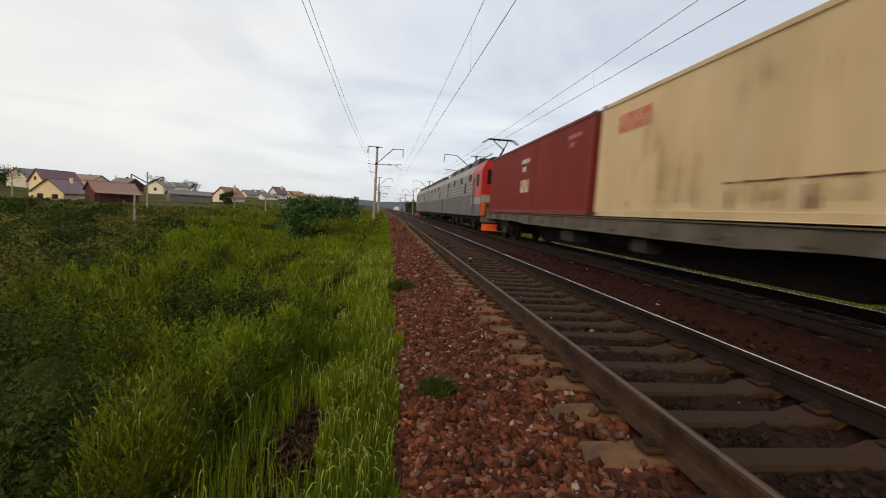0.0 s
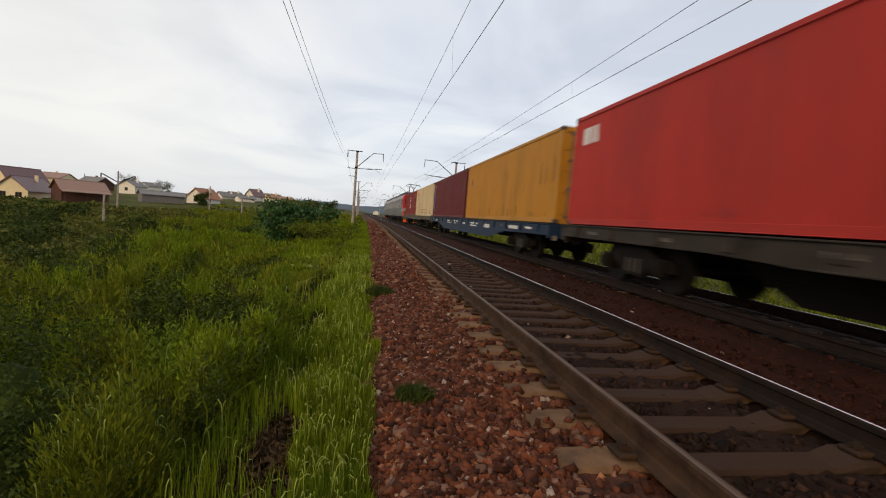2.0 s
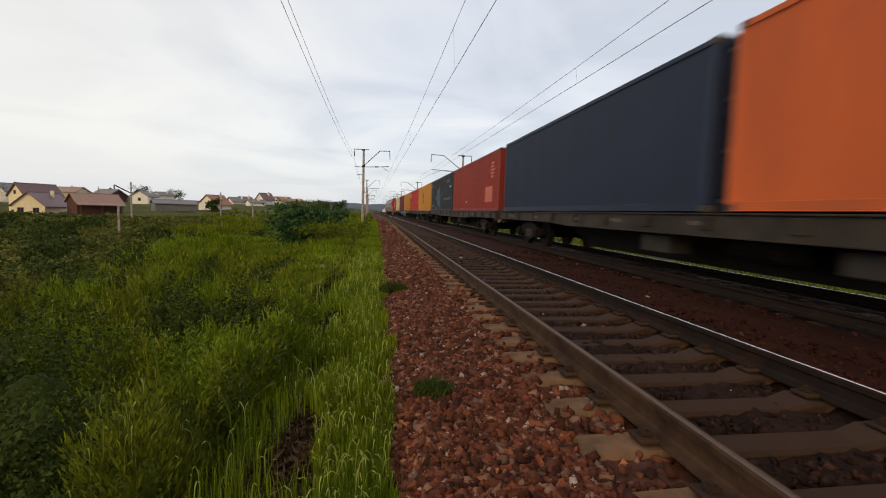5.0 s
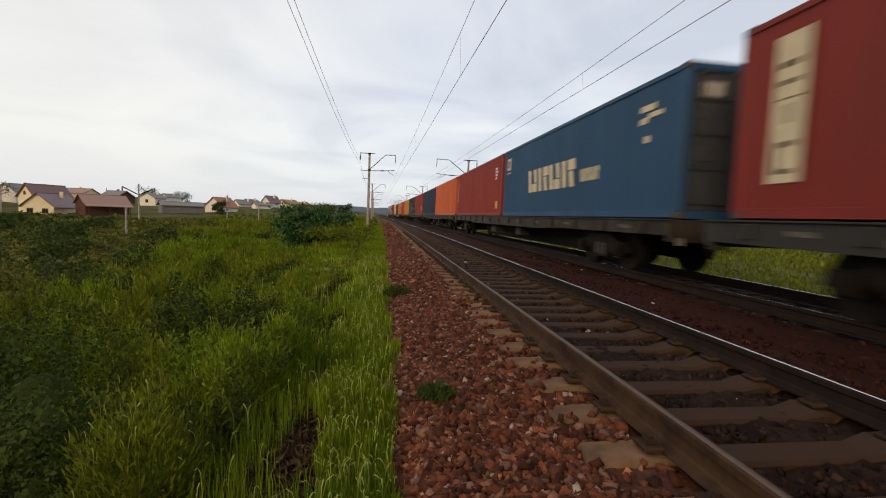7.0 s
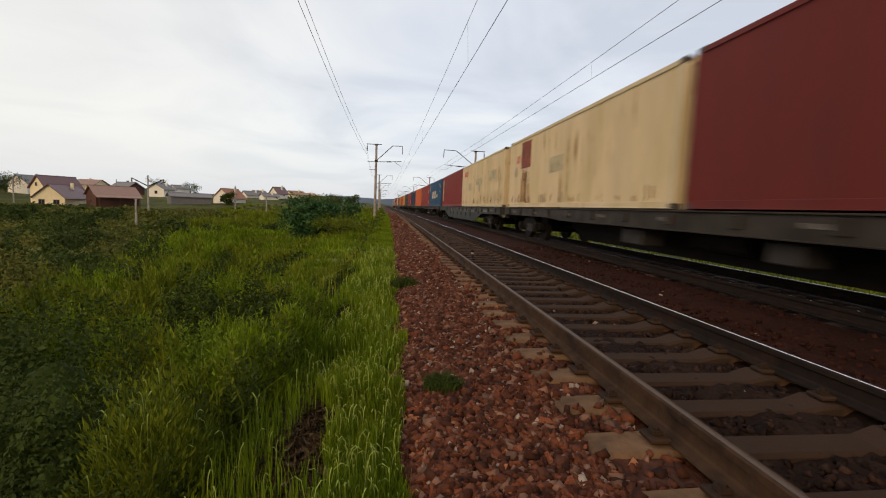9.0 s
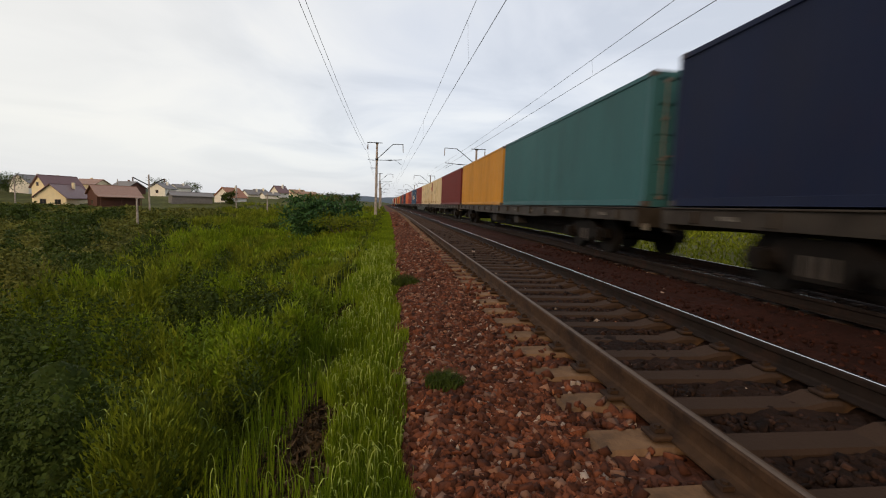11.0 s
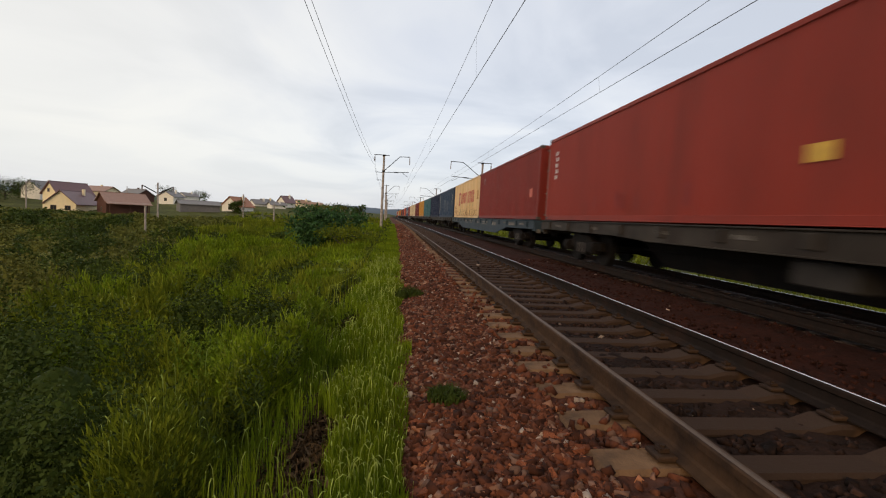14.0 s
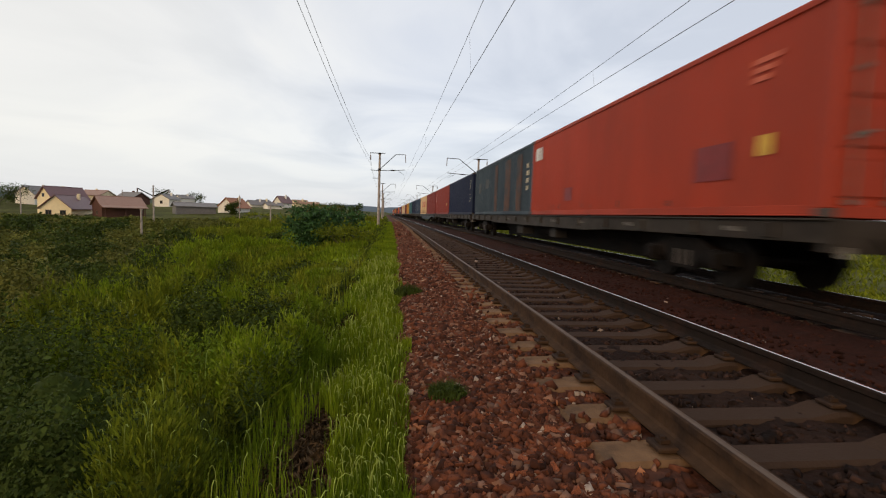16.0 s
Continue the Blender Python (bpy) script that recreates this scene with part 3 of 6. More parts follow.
def wheelset_mesh(r=0.475):
    bm = bmesh.new()
    for s in (-1, 1):
        add(bm, disc(min(s * 0.73, s * 0.86), max(s * 0.73, s * 0.86), 0, 0, r, 28))
        add(bm, disc(min(s * 0.70, s * 0.735), max(s * 0.70, s * 0.735), 0, 0, r + 0.028, 28))
        add(bm, disc(min(s * 0.86, s * 0.90), max(s * 0.86, s * 0.90), 0, 0, r * 0.42, 14))
        for k in range(6):
            c, q = math.cos(k * math.pi / 3), math.sin(k * math.pi / 3)
            box(bm, min(s * 0.86, s * 0.868), max(s * 0.86, s * 0.868), c * r * 0.66 - 0.03, c * r * 0.66 + 0.03, q * r * 0.66 - 0.03, q * r * 0.66 + 0.03)
    add(bm, disc(-1.05, 1.05, 0, 0, 0.075, 12))
    return to_mesh("wheelset", bm, M_WHEEL)


WHEEL_ME = wheelset_mesh()


def bogie_side():
    """Cast side frame of a three-piece bogie, at x = 0, seen from -x."""
    prof = [(-1.25, 0.40), (-1.22, 0.62), (-0.80, 0.64), (-0.50, 0.80), (0.50, 0.80), (0.80, 0.64), (1.22, 0.62), (1.25, 0.40), (0.72, 0.40), (0.62, 0.52), (0.36, 0.24), (-0.36, 0.24), (-0.62, 0.52), (-0.72, 0.40)]
    return prism(prof, -0.09, 0.09, axis="x")


BOGIE = {}


def bogie_parts(th, y, z_top):
    if not BOGIE:
        BOGIE["side_frame"] = to_mesh("side_frame", bogie_side(), M_STEEL)
        bm = bmesh.new()
        for k in (-0.2, 0, 0.2):
            rod(bm, (0, k, 0.30), (0, k, 0.58), 0.085, n=10)
        BOGIE["spring_set"] = to_mesh("spring_set", bm, M_SPRING)
        bm = boxes((-0.15, 0.12, -0.16, 0.16, 0.30, 0.62), bevel=0.03)
        add(bm, disc(-0.19, -0.13, 0, 0.47, 0.12, 14))
        BOGIE["axle_box"] = to_mesh("axle_box", bm, M_STEEL)
        BOGIE["bolster"] = to_mesh("bolster", boxes((-1.0, 1.0, -0.22, 0.22, 0.52, 0.92), bevel=0.03), M_STEEL)
        BOGIE["brake_beam"] = to_mesh("brake_beam", rods(((-0.85, 0, 0.36), (0.85, 0, 0.36), 0.05), ((-0.8, 0, 0.3), (-0.8, 0, 0.75), 0.03), ((0.8, 0, 0.3), (0.8, 0, 0.75), 0.03)), M_STEEL)
    bg = empty("bogie", pose(0, y, 0))
    bg.parent = th
    for s in (-1, 1):
        share("side_frame", BOGIE["side_frame"], None, bg, pose(s * 1.02, 0, 0))
        share("spring_set", BOGIE["spring_set"], None, bg, pose(s * 1.04, 0, 0))
        for q in (-0.925, 0.925):
            share("axle_box", BOGIE["axle_box"], None, bg, pose(s * 1.07, q, 0, 0, 0, 0 if s < 0 else 180))
    share("bolster", BOGIE["bolster"], None, bg)
    for q in (-0.925, 0.925):
        share("brake_beam", BOGIE["brake_beam"], None, bg, pose(0, q * 0.36, 0))
        w = share("wheelset", WHEEL_ME, None, bg, pose(0, q, 0.475))
        WHEELSETS.append(w)


M_SPRING = material("spring_steel", (0.07, 0.055, 0.045), 0.6, metal=0.3, vary=0.2)
M_DECKGREY = paint("wagon_grey_brown", (0.044, 0.035, 0.028), vary=0.4, scale=2.5, second=(0.026, 0.019, 0.015), amount=0.42, second_scale=1.6, stretch=(1, 1, 1), spec=0.15)
M_DECKLIGHT = paint("wagon_dusty_grey", (0.135, 0.118, 0.096), vary=0.3, scale=2.5, second=(0.075, 0.064, 0.052), amount=0.35, second_scale=1.2, stretch=(1, 1, 1), spec=0.15)
M_WAGONBLUE = paint("wagon_blue", (0.009, 0.026, 0.064), vary=0.15)
M_WAGONGREY = paint("wagon_dark_grey", (0.031, 0.030, 0.027), vary=0.2)
M_WAGONSLATE = paint("wagon_slate_blue", (0.027, 0.043, 0.060), vary=0.15)
M_EQUIP = material("dusty_equipment", (0.032, 0.026, 0.022), 0.8, vary=0.35, scale=5, second=(0.014, 0.011, 0.01), amount=0.4)
M_YELLOWMARK = material("yellow_marking", (0.62, 0.36, 0.04), 0.55)
M_REDMARK = material("red_marking", (0.42, 0.045, 0.03), 0.55)


def wagon(style, mat, label):
    """An 80-foot container flat wagon. style: straight side sills, or fish-bellied deep sills (plain or pierced)."""
    th = empty("flat_wagon")
    tagged(th, label, "flat wagon", group="wagons of the train")
    E = 12.40
    top = DECK - 0.02
    for s in (-1, 1):
        if style == "straight":
            prof = [(-E, top - 0.30), (-E, top), (E, top), (E, top - 0.30), (6.9, top - 0.31), (5.6, top - 0.36), (-5.6, top - 0.36), (-6.9, top - 0.31)]
        else:
            deep = 0.84 if style == "pierced" else 0.70
            prof = [(-E, top - 0.34), (-E, top), (E, top), (E, top - 0.34), (8.1, top - 0.38), (6.0, top - deep), (-6.0, top - deep), (-8.1, top - 0.38)]
        sill = part("side_sill", prism(prof, -0.012, 0.012, axis="x"), mat, th)
        sill.matrix_basis = pose(s * 1.33, 0, 0)
        bm = boxes((-0.09, 0.09, -E, E, top - 0.025, top + 0.004), bevel=0.006)
        if style == "straight":
            add(bm, boxes((-0.08, 0.08, -5.6, 5.6, top - 0.375, top - 0.355)))
        else:
            add(bm, boxes((-0.09, 0.09, -6.0, 6.0, top - deep - 0.02, top - deep + 0.005)))
        f = part("sill_flange", bm, mat, th)
        f.matrix_basis = pose(s * 1.30, 0, 0)
        # stake pockets and lashing brackets along the sill
        if "stake_pocket" not in BOGIE:
            BOGIE["stake_pocket"] = to_mesh("stake_pocket", boxes((-0.05, 0.02, -0.09, 0.09, -0.27, -0.05), bevel=0.012), M_STEEL)
            BOGIE["reflective_strip"] = to_mesh("reflective_strip", boxes((-0.006, 0.006, -0.18, 0.18, -0.20, -0.13)), M_STRIP)
        for k in range(15):
            share("stake_pocket", BOGIE["stake_pocket"], mat, th, pose(s * 1.345, -E + 0.9 + k * (2 * E - 1.8) / 14, top, 0, 0, 0 if s < 0 else 180))
        for k in range(9):
            share("reflective_strip", BOGIE["reflective_strip"], M_STRIP, th, pose(s * 1.349, -E + 1.6 + k * 2.62 + (0.5 if k % 3 else 0), top))
        if style != "straight":
            for k, (y, w, z, hh) in enumerate(((-9.6, 0.7, .17, .1), (-4.6, 1.5, .16, .07), (-4.6, 1.5, .28, .05), (-2.2, 1.1, .14, .07), (-2.2, 0.8, .26, .06), (0.4, .5, .2, .1), (2.2, 1.6, .16, .07), (2.2, 1.3, .28, .06), (5.0, .9, .18, .16), (8.6, 1.2, .14, .12), (10.4, .6, .14, .07))):
                f = part("lettering_bar", boxes((-0.004, 0.004, -y - w, -y, top - z - hh, top - z)), M_WHITE if style == "belly" and mat is M_WAGONBLUE else M_STRIP, th)
                f.matrix_basis = pose(s * 1.356, 0, 0)
        if style == "pierced":
            # the sill is solid: near-black discs paint the shade inside its round holes
            for y in (-7.2, -4.6, -2.9, -0.9, 0.9, 2.9, 4.6, 7.2):
                f = part("lightening_hole", disc(-0.008, 0.008, y, top - (0.46 if abs(y) < 5 else 0.32), 0.15 if abs(y) < 5 else 0.09, 20), M_HOLE_SHADE, th)
                f.matrix_basis = pose(s * 1.352, 0, 0)
    low = top - (0.98 if style == "straight" else 0.50)
    part("centre_sill", prism([(-E + 0.1, top - 0.03), (-E + 0.1, top - 0.40), (-7.6, top - 0.42), (-6.4, low), (6.4, low), (7.6, top - 0.42), (E - 0.1, top - 0.40), (E - 0.1, top - 0.03)], -0.22, 0.22, axis="x"), M_STEEL, th)
    bm = bmesh.new()
    for k in range(13):
        y = -11.6 + k * 11.6 / 6
        box(bm, -1.3, 1.3, y - 0.07, y + 0.07, top - 0.22, top - 0.03)
    part("cross_beam", bm, M_STEEL, th)
    part("deck_plate", boxes((-1.29, 1.29, -E + 0.05, -E + 1.6, top - 0.03, top - 0.008), (-1.29, 1.29, E - 1.6, E - 0.05, top - 0.03, top - 0.008)), mat, th)
    for s in (-1, 1):
        part("headstock", boxes((-1.33, 1.33, min(s * E, s * (E - 0.18)), max(s * E, s * (E - 0.18)), top - 0.42, top - 0.005), bevel=0.01), mat, th)
        bm = boxes((-0.14, 0.14, min(s * E, s * (E + 0.35)), max(s * E, s * (E + 0.35)), 0.86, 1.10), (-0.24, 0.24, min(s * (E + 0.30), s * (E + 0.452)), max(s * (E + 0.30), s * (E + 0.452)), 0.84, 1.14), bevel=0.02)
        part("coupler", bm, M_STEEL, th)
        bm = rods(((-0.7, s * E, 0.95), (-0.68, s * (E + 0.3), 0.62), 0.025), ((-0.68, s * (E + 0.3), 0.62), (-0.6, s * (E + 0.44), 0.75), 0.025))
        part("brake_hose", bm, M_STEEL, th)
        part("tail_bracket", boxes((-1.22, -1.10, min(s * (E + .0), s * (E + .05)), max(s * E, s * (E + .05)), 0.70, 0.84)), M_STRIP, th)
        bogie_parts(th, s * 9.3, top)
    # brake gear under the middle
    bm = rods(((-0.55, -1.2, 0.62), (-0.55, 0.2, 0.62), 0.19), ((0.4, 0.8, 0.60), (0.4, 2.0, 0.60), 0.15), ((-0.2, -7.5, 0.55), (-0.2, 7.5, 0.55), 0.025), n=12)
    part("brake_reservoir", bm, M_STEEL, th)
    part("equipment_box", boxes((-1.15, -0.65, 1.2, 2.1, 0.42, 0.76), bevel=0.02), M_EQUIP, th)
    part("equipment_box", boxes((-1.12, -0.7, -2.6, -2.0, 0.45, 0.76), bevel=0.02), M_EQUIP, th)
    return th


M_STRIP = material("dirty_strip", (0.22, 0.20, 0.17), 0.7, vary=0.3, scale=6, second=(0.07, 0.055, 0.045), amount=0.5)
M_HOLE_SHADE = material("hole_shade", (0.006, 0.006, 0.006), 0.95)

C = {
    "red": paint("container_red", (0.205, 0.023, 0.016)),
    "oxide": paint("container_oxide_red", (0.145, 0.017, 0.013)),
    "maroon": paint("container_maroon", (0.125, 0.014, 0.014)),
    "bright": paint("container_bright_red", (0.42, 0.030, 0.022)),
    "brick": paint("container_brick_red", (0.25, 0.030, 0.018)),
    "cream": paint("container_cream", (0.62, 0.50, 0.30), second=(0.55, 0.42, 0.22), streak=(0.30, 0.15, 0.05)),
    "pale": paint("container_pale_cream", (0.66, 0.52, 0.33), second=(0.56, 0.44, 0.23), amount=0.35, streak=(0.30, 0.165, 0.06), streak_amount=0.55),
    "sand": paint("container_sand", (0.76, 0.54, 0.30), second=(0.65, 0.42, 0.18), amount=0.35, streak=(0.36, 0.15, 0.04), streak_amount=0.4),
    "yellow": paint("container_yellow", (0.46, 0.215, 0.022), amount=0.2),
    "amber": paint("container_amber", (0.50, 0.235, 0.025), amount=0.15),
    "slate": paint("container_slate", (0.028, 0.031, 0.036), second=(0.02, 0.04, 0.06), amount=0.25, spec=0.15),
    "orange": paint("container_orange", (0.36, 0.042, 0.017)),
    "tango": paint("container_tango", (0.58, 0.12, 0.03)),
    "blue": paint("container_blue", (0.021, 0.072, 0.156)),
    "navy": paint("container_navy", (0.009, 0.015, 0.047), spec=0.12),
    "ink": paint("container_ink", (0.016, 0.026, 0.058)),
    "steelblue": paint("container_steel_blue", (0.022, 0.043, 0.088)),
    "teal": paint("container_teal", (0.035, 0.115, 0.13)),
    "greyblue": paint("container_grey_blue", (0.035, 0.055, 0.072), second=(0.022, 0.035, 0.055), amount=0.35),
}
H = 2.84
# each wagon: style, paint, label, front container, rear container (colour, label)
TRAIN = [
    ("straight", M_DECKLIGHT, "dusty light grey flat wagon carrying two containers", ("red", "red corrugated container with small white markings"), ("pale", "cream container with rust stains on its lower wall")),
    ("belly", M_WAGONBLUE, "blue flat wagon with deep side sills and white markings", ("maroon", "dark red container with white blue-backed lettering strip"), ("yellow", "ochre yellow container with dark spots")),
    ("straight", M_DECKGREY, "weathered grey-brown flat wagon carrying two containers", ("bright", "bright red container with white logo shape"), ("amber", "amber yellow container with black logo shape")),
    ("straight", M_DECKGREY, "weathered grey-brown flat wagon carrying two containers", ("slate", "dark slate container with faded blue star shape"), ("brick", "brick red container with faded markings")),
    ("straight", M_DECKGREY, "weathered grey-brown flat wagon carrying two containers", ("ink", "dark blue container, plain flank"), ("tango", "orange container, plain flank")),
    ("straight", M_DECKGREY, "weathered grey-brown flat wagon carrying two containers", ("brick", "red container with small white markings"), ("blue", "blue container with cream logo shapes")),
    ("pierced", M_WAGONGREY, "dark grey flat wagon with round holes in deep sills", ("red", "red container with cream vertical marking strip"), ("pale", "cream container with red logo and faded patches")),
    ("straight", M_DECKGREY, "weathered grey-brown flat wagon carrying two containers", ("pale", "cream container with a rust-red repair patch"), ("oxide", "dark red container, plain flank")),
    ("straight", M_DECKGREY, "weathered grey-brown flat wagon carrying two containers", ("amber", "amber yellow container, plain flank"), ("teal", "teal green container, plain flank")),
    ("straight", M_DECKGREY, "weathered grey-brown flat wagon carrying two containers", ("navy", "navy blue container, plain flank"), ("steelblue", "faded blue container with white vertical marking strip")),
    ("belly", M_WAGONSLATE, "slate blue flat wagon with deep side sills", ("sand", "sand yellow container with large red logo shapes"), ("red", "red container with small white mark")),
    ("straight", M_DECKGREY, "weathered grey-brown flat wagon carrying two containers", ("brick", "red container with white column of markings"), ("navy", "navy blue container with pale markings")),
    ("straight", M_DECKGREY, "weathered grey-brown flat wagon carrying two containers", ("greyblue", "grey-blue container with rusty vertical stripes"), ("orange", "orange container with white logo shape")),
]
MARKS = {}


# ---- locomotive ----
L_GREY = paint("loco_grey", (0.135, 0.13, 0.125), amount=0.15)
L_LIGHT = paint("loco_light_grey", (0.34, 0.33, 0.325), amount=0.15)
L_RED = paint("loco_red", (0.50, 0.030, 0.028), amount=0.1, rough=0.4)
L_ORANGE = paint("loco_orange", (0.75, 0.12, 0.02), amount=0.15)
M_GRILLE = material("dark_grille", (0.018, 0.018, 0.02), 0.6, vary=0.2, spec=0.2)
L_RIB = paint("loco_rib_grey", (0.085, 0.08, 0.078), amount=0.2)
L_ROOF = paint("loco_roof", (0.040, 0.040, 0.042), amount=0.3)


def loco_section(cab, panto, label):
    """One section of a freight electric locomotive, 16.9 m long; cab: -1 at the rear end, 1 at the front end, 0 none."""
    th = empty("electric_locomotive")
    tagged(th, label, "locomotive", group="locomotive sections")
    E, W = 8.45, 1.55
    y0, y1 = (-E + 2.9, E) if cab < 0 else ((-E, E - 2.9) if cab > 0 else (-E, E))
    part("lower_body", prism([(-W, 0.95), (-W, 2.25), (W, 2.25), (W, 0.95)], y0, y1), L_GREY, th)
    part("upper_body", prism([(-W, 2.25), (-W, 3.55), (-1.30, 4.05), (1.30, 4.05), (W, 3.55), (W, 2.25)], y0, y1), L_LIGHT, th)
    for k in range(5):
        z = 2.36 + k * 0.235
        for s in (-1, 1):
            part("body_rib", boxes((min(s * W, s * (W + 0.018)), max(s * W, s * (W + 0.018)), y0 + 0.05, y1 - 0.05, z, z + 0.035)), L_RIB, th)
    part("roof", prism([(-1.32, 4.02), (-1.0, 4.28), (1.0, 4.28), (1.32, 4.02)], -E + 0.3, E - 0.3), L_ROOF, th)
    for k in range(4):
        y = -5.6 + k * 3.4
        part("roof_hatch", prism([(-1.40, 3.72), (-1.12, 4.50), (1.12, 4.50), (1.40, 3.72)], y, y + 2.2), L_ROOF, th)
        part("grille", boxes((-W - 0.012, -W + 0.02, y + 0.25, y + 1.15, 3.10, 3.50)), M_GRILLE, th)
    part("side_window", boxes((-W - 0.014, -W + 0.02, y0 + 2.0, y0 + 2.7, 2.35, 3.0)), M_GRILLE, th)
    part("side_door", boxes((-W - 0.016, -W + 0.02, y1 - 3.3, y1 - 2.6, 1.15, 3.1)), L_GREY, th)
    if cab:
        c0, c1 = (-E, y0) if cab < 0 else (y1, E)
        prof = [(-W, 0.95), (-W, 3.55), (-1.30, 4.05), (1.30, 4.05), (W, 3.55), (W, 0.95)]
        part("cab", prism([p if p[1] > 1 else (p[0], 2.0) for p in prof], c0, c1), L_RED if cab < 0 else L_LIGHT, th)
        part("cab_base", prism([(-W, 0.95), (-W, 2.0), (W, 2.0), (W, 0.95)], c0, c1), L_GREY, th)
        part("cab_window", boxes((-W - 0.014, -W + 0.02, c0 + 0.75, c0 + 1.45, 2.65, 3.35)), M_GRILLE, th)
        part("cab_door", boxes((-W - 0.012, -W + 0.02, c0 + 1.9, c0 + 2.55, 1.1, 3.2)), L_RIB, th)
        part("waist_band", boxes((-W - 0.008, W + 0.008, c0 + 0.01, c1 - 0.01, 1.62, 2.02)), L_LIGHT, th)
        e = c0 if cab < 0 else c1
        o = -0.02 if cab < 0 else 0.02
        part("windscreen", boxes((-1.25, -0.06, min(e, e + o), max(e, e + o), 2.75, 3.55), (0.06, 1.25, min(e, e + o), max(e, e + o), 2.75, 3.55)), M_GLASS, th)
        part("end_band", boxes((-1.53, 1.53, min(e, e + o * 0.6), max(e, e + o * 0.6), 1.75, 2.15)), L_LIGHT, th)
        part("buffer_beam", boxes((-1.45, 1.45, min(e, e - o * 9), max(e, e - o * 9), 0.62, 0.98)), L_GREY, th)
        part("end_step", boxes((-1.5, -1.30, min(e, e + o * 8), max(e, e + o * 8), 1.0, 1.75)), L_ORANGE, th)
        part("plough", prism([(e - 0.1, 0.55), (e + o * 12, 0.34), (e + o * 18, 0.18), (e, 0.18)], -1.4, 1.4, axis="x"), L_ORANGE, th)
        for s in (-1, 1):
            part("tail_lamp", disc(0, 0.05, 0, 0, 0.10), M_GLASS, th).matrix_basis = pose(s * 1.1, e, 1.55, 0, 0, 90)
    part("underframe", boxes((-1.2, 1.2, -E + 0.2, E - 0.2, 0.70, 0.96)), M_STEEL, th)
    for s in (-1, 1):
        part("coupler", boxes((-0.2, 0.2, min(s * E, s * (E + 0.4)), max(s * E, s * (E + 0.4)), 0.85, 1.12), bevel=0.02), M_STEEL, th)
        bogie_parts(th, s * 4.6, 0.9)
        part("skirt_box", boxes((-1.35, -0.8, s * 1.2 - 0.5, s * 1.2 + 0.5, 0.35, 0.72), bevel=0.02), M_STEEL, th)
    for y in (-3.2, 0.4, 3.4):
        for x in (-0.5, 0.5):
            part("roof_insulator", rods(((x, y, 4.25), (x, y, 4.75), 0.07)), M_INSUL, th)
    part("busbar", rods(((-0.5, -6.0, 4.76), (-0.5, 6.0, 4.76), 0.03)), M_STEEL, th)
    if panto:
        y = -E + 2.3
        p = part("pantograph", rods(((-0.55, y - 0.6, 4.45), (0.55, y - 0.6, 4.45), 0.05), ((-0.55, y + 0.7, 4.45), (0.55, y + 0.7, 4.45), 0.05), ((-0.55, y - 0.6, 4.45), (-0.55, y + 0.7, 4.45), 0.05), ((0.55, y - 0.6, 4.45), (0.55, y + 0.7, 4.45), 0.05),
                                    ((0, y + 0.7, 4.5), (0, y - 0.5, 4.95), 0.06), ((0, y - 0.5, 4.95), (-0.45, y + 0.35, 5.58), 0.035), ((0, y - 0.5, 4.95), (0.45, y + 0.35, 5.58), 0.035)), M_STEEL, th)
        part("collector_head", rods(((-0.75, y + 0.2, 5.66), (0.75, y + 0.2, 5.66), 0.035), ((-0.75, y + 0.5, 5.66), (0.75, y + 0.5, 5.66), 0.035), ((-0.75, y + 0.2, 5.66), (-1.1, y + 0.2, 5.42), 0.03), ((0.75, y + 0.2, 5.66), (1.1, y + 0.2, 5.42), 0.03), ((-0.75, y + 0.5, 5.66), (-1.1, y + 0.5, 5.42), 0.03), ((0.75, y + 0.5, 5.66), (1.1, y + 0.5, 5.42), 0.03)), M_STEEL, p)
    return th


for k, (cab, panto, lab) in enumerate(((-1, True, "red and grey electric locomotive section with rear cab and raised pantograph"), (0, False, "grey electric locomotive middle section without a cab"), (1, False, "red and grey electric locomotive leading section"))):
    MOVERS.append((loco_section(cab, panto, lab), MID0 + 12.27 + 1.0 + 8.45 + k * 17.5, 0.0, 0.0))

M_BLUEMARK = material("blue_marking", (0.03, 0.08, 0.30), 0.55)
M_CREAMMARK = material("cream_marking", (0.62, 0.52, 0.34), 0.6, vary=0.15, scale=4)
M_BLACKMARK = material("black_marking", (0.02, 0.018, 0.016), 0.6)
M_ORANGEMARK = material("orange_red_marking", (0.55, 0.10, 0.04), 0.55, vary=0.15)
M_TEALMARK = material("faded_teal_marking", (0.022, 0.045, 0.062), 0.6, vary=0.3, scale=2)
M_DARKRED = material("dark_red_patch", (0.20, 0.016, 0.016), 0.6, vary=0.2)
M_RUST = material("rust_streak", (0.22, 0.075, 0.028), 0.85, vary=0.35, scale=3, second=(0.11, 0.04, 0.02), amount=0.5, second_scale=2)
M_RUSTRUN = material("orange_rust_run", (0.46, 0.27, 0.10), 0.85, vary=0.3, scale=3, second=(0.30, 0.13, 0.04), amount=0.4, second_scale=2)
M_TANSTREAK = material("tan_streak", (0.57, 0.44, 0.24), 0.8, vary=0.25, scale=3, second=(0.48, 0.34, 0.15), amount=0.4)
M_RUSTDIM = material("dull_rust_stripe", (0.10, 0.042, 0.025), 0.85, vary=0.4, scale=3, second=(0.045, 0.045, 0.05), amount=0.45, second_scale=1.2)
M_RUSTRED = material("rust_red_patch", (0.26, 0.055, 0.03), 0.8, vary=0.3, scale=3, second=(0.16, 0.05, 0.025), amount=0.4)
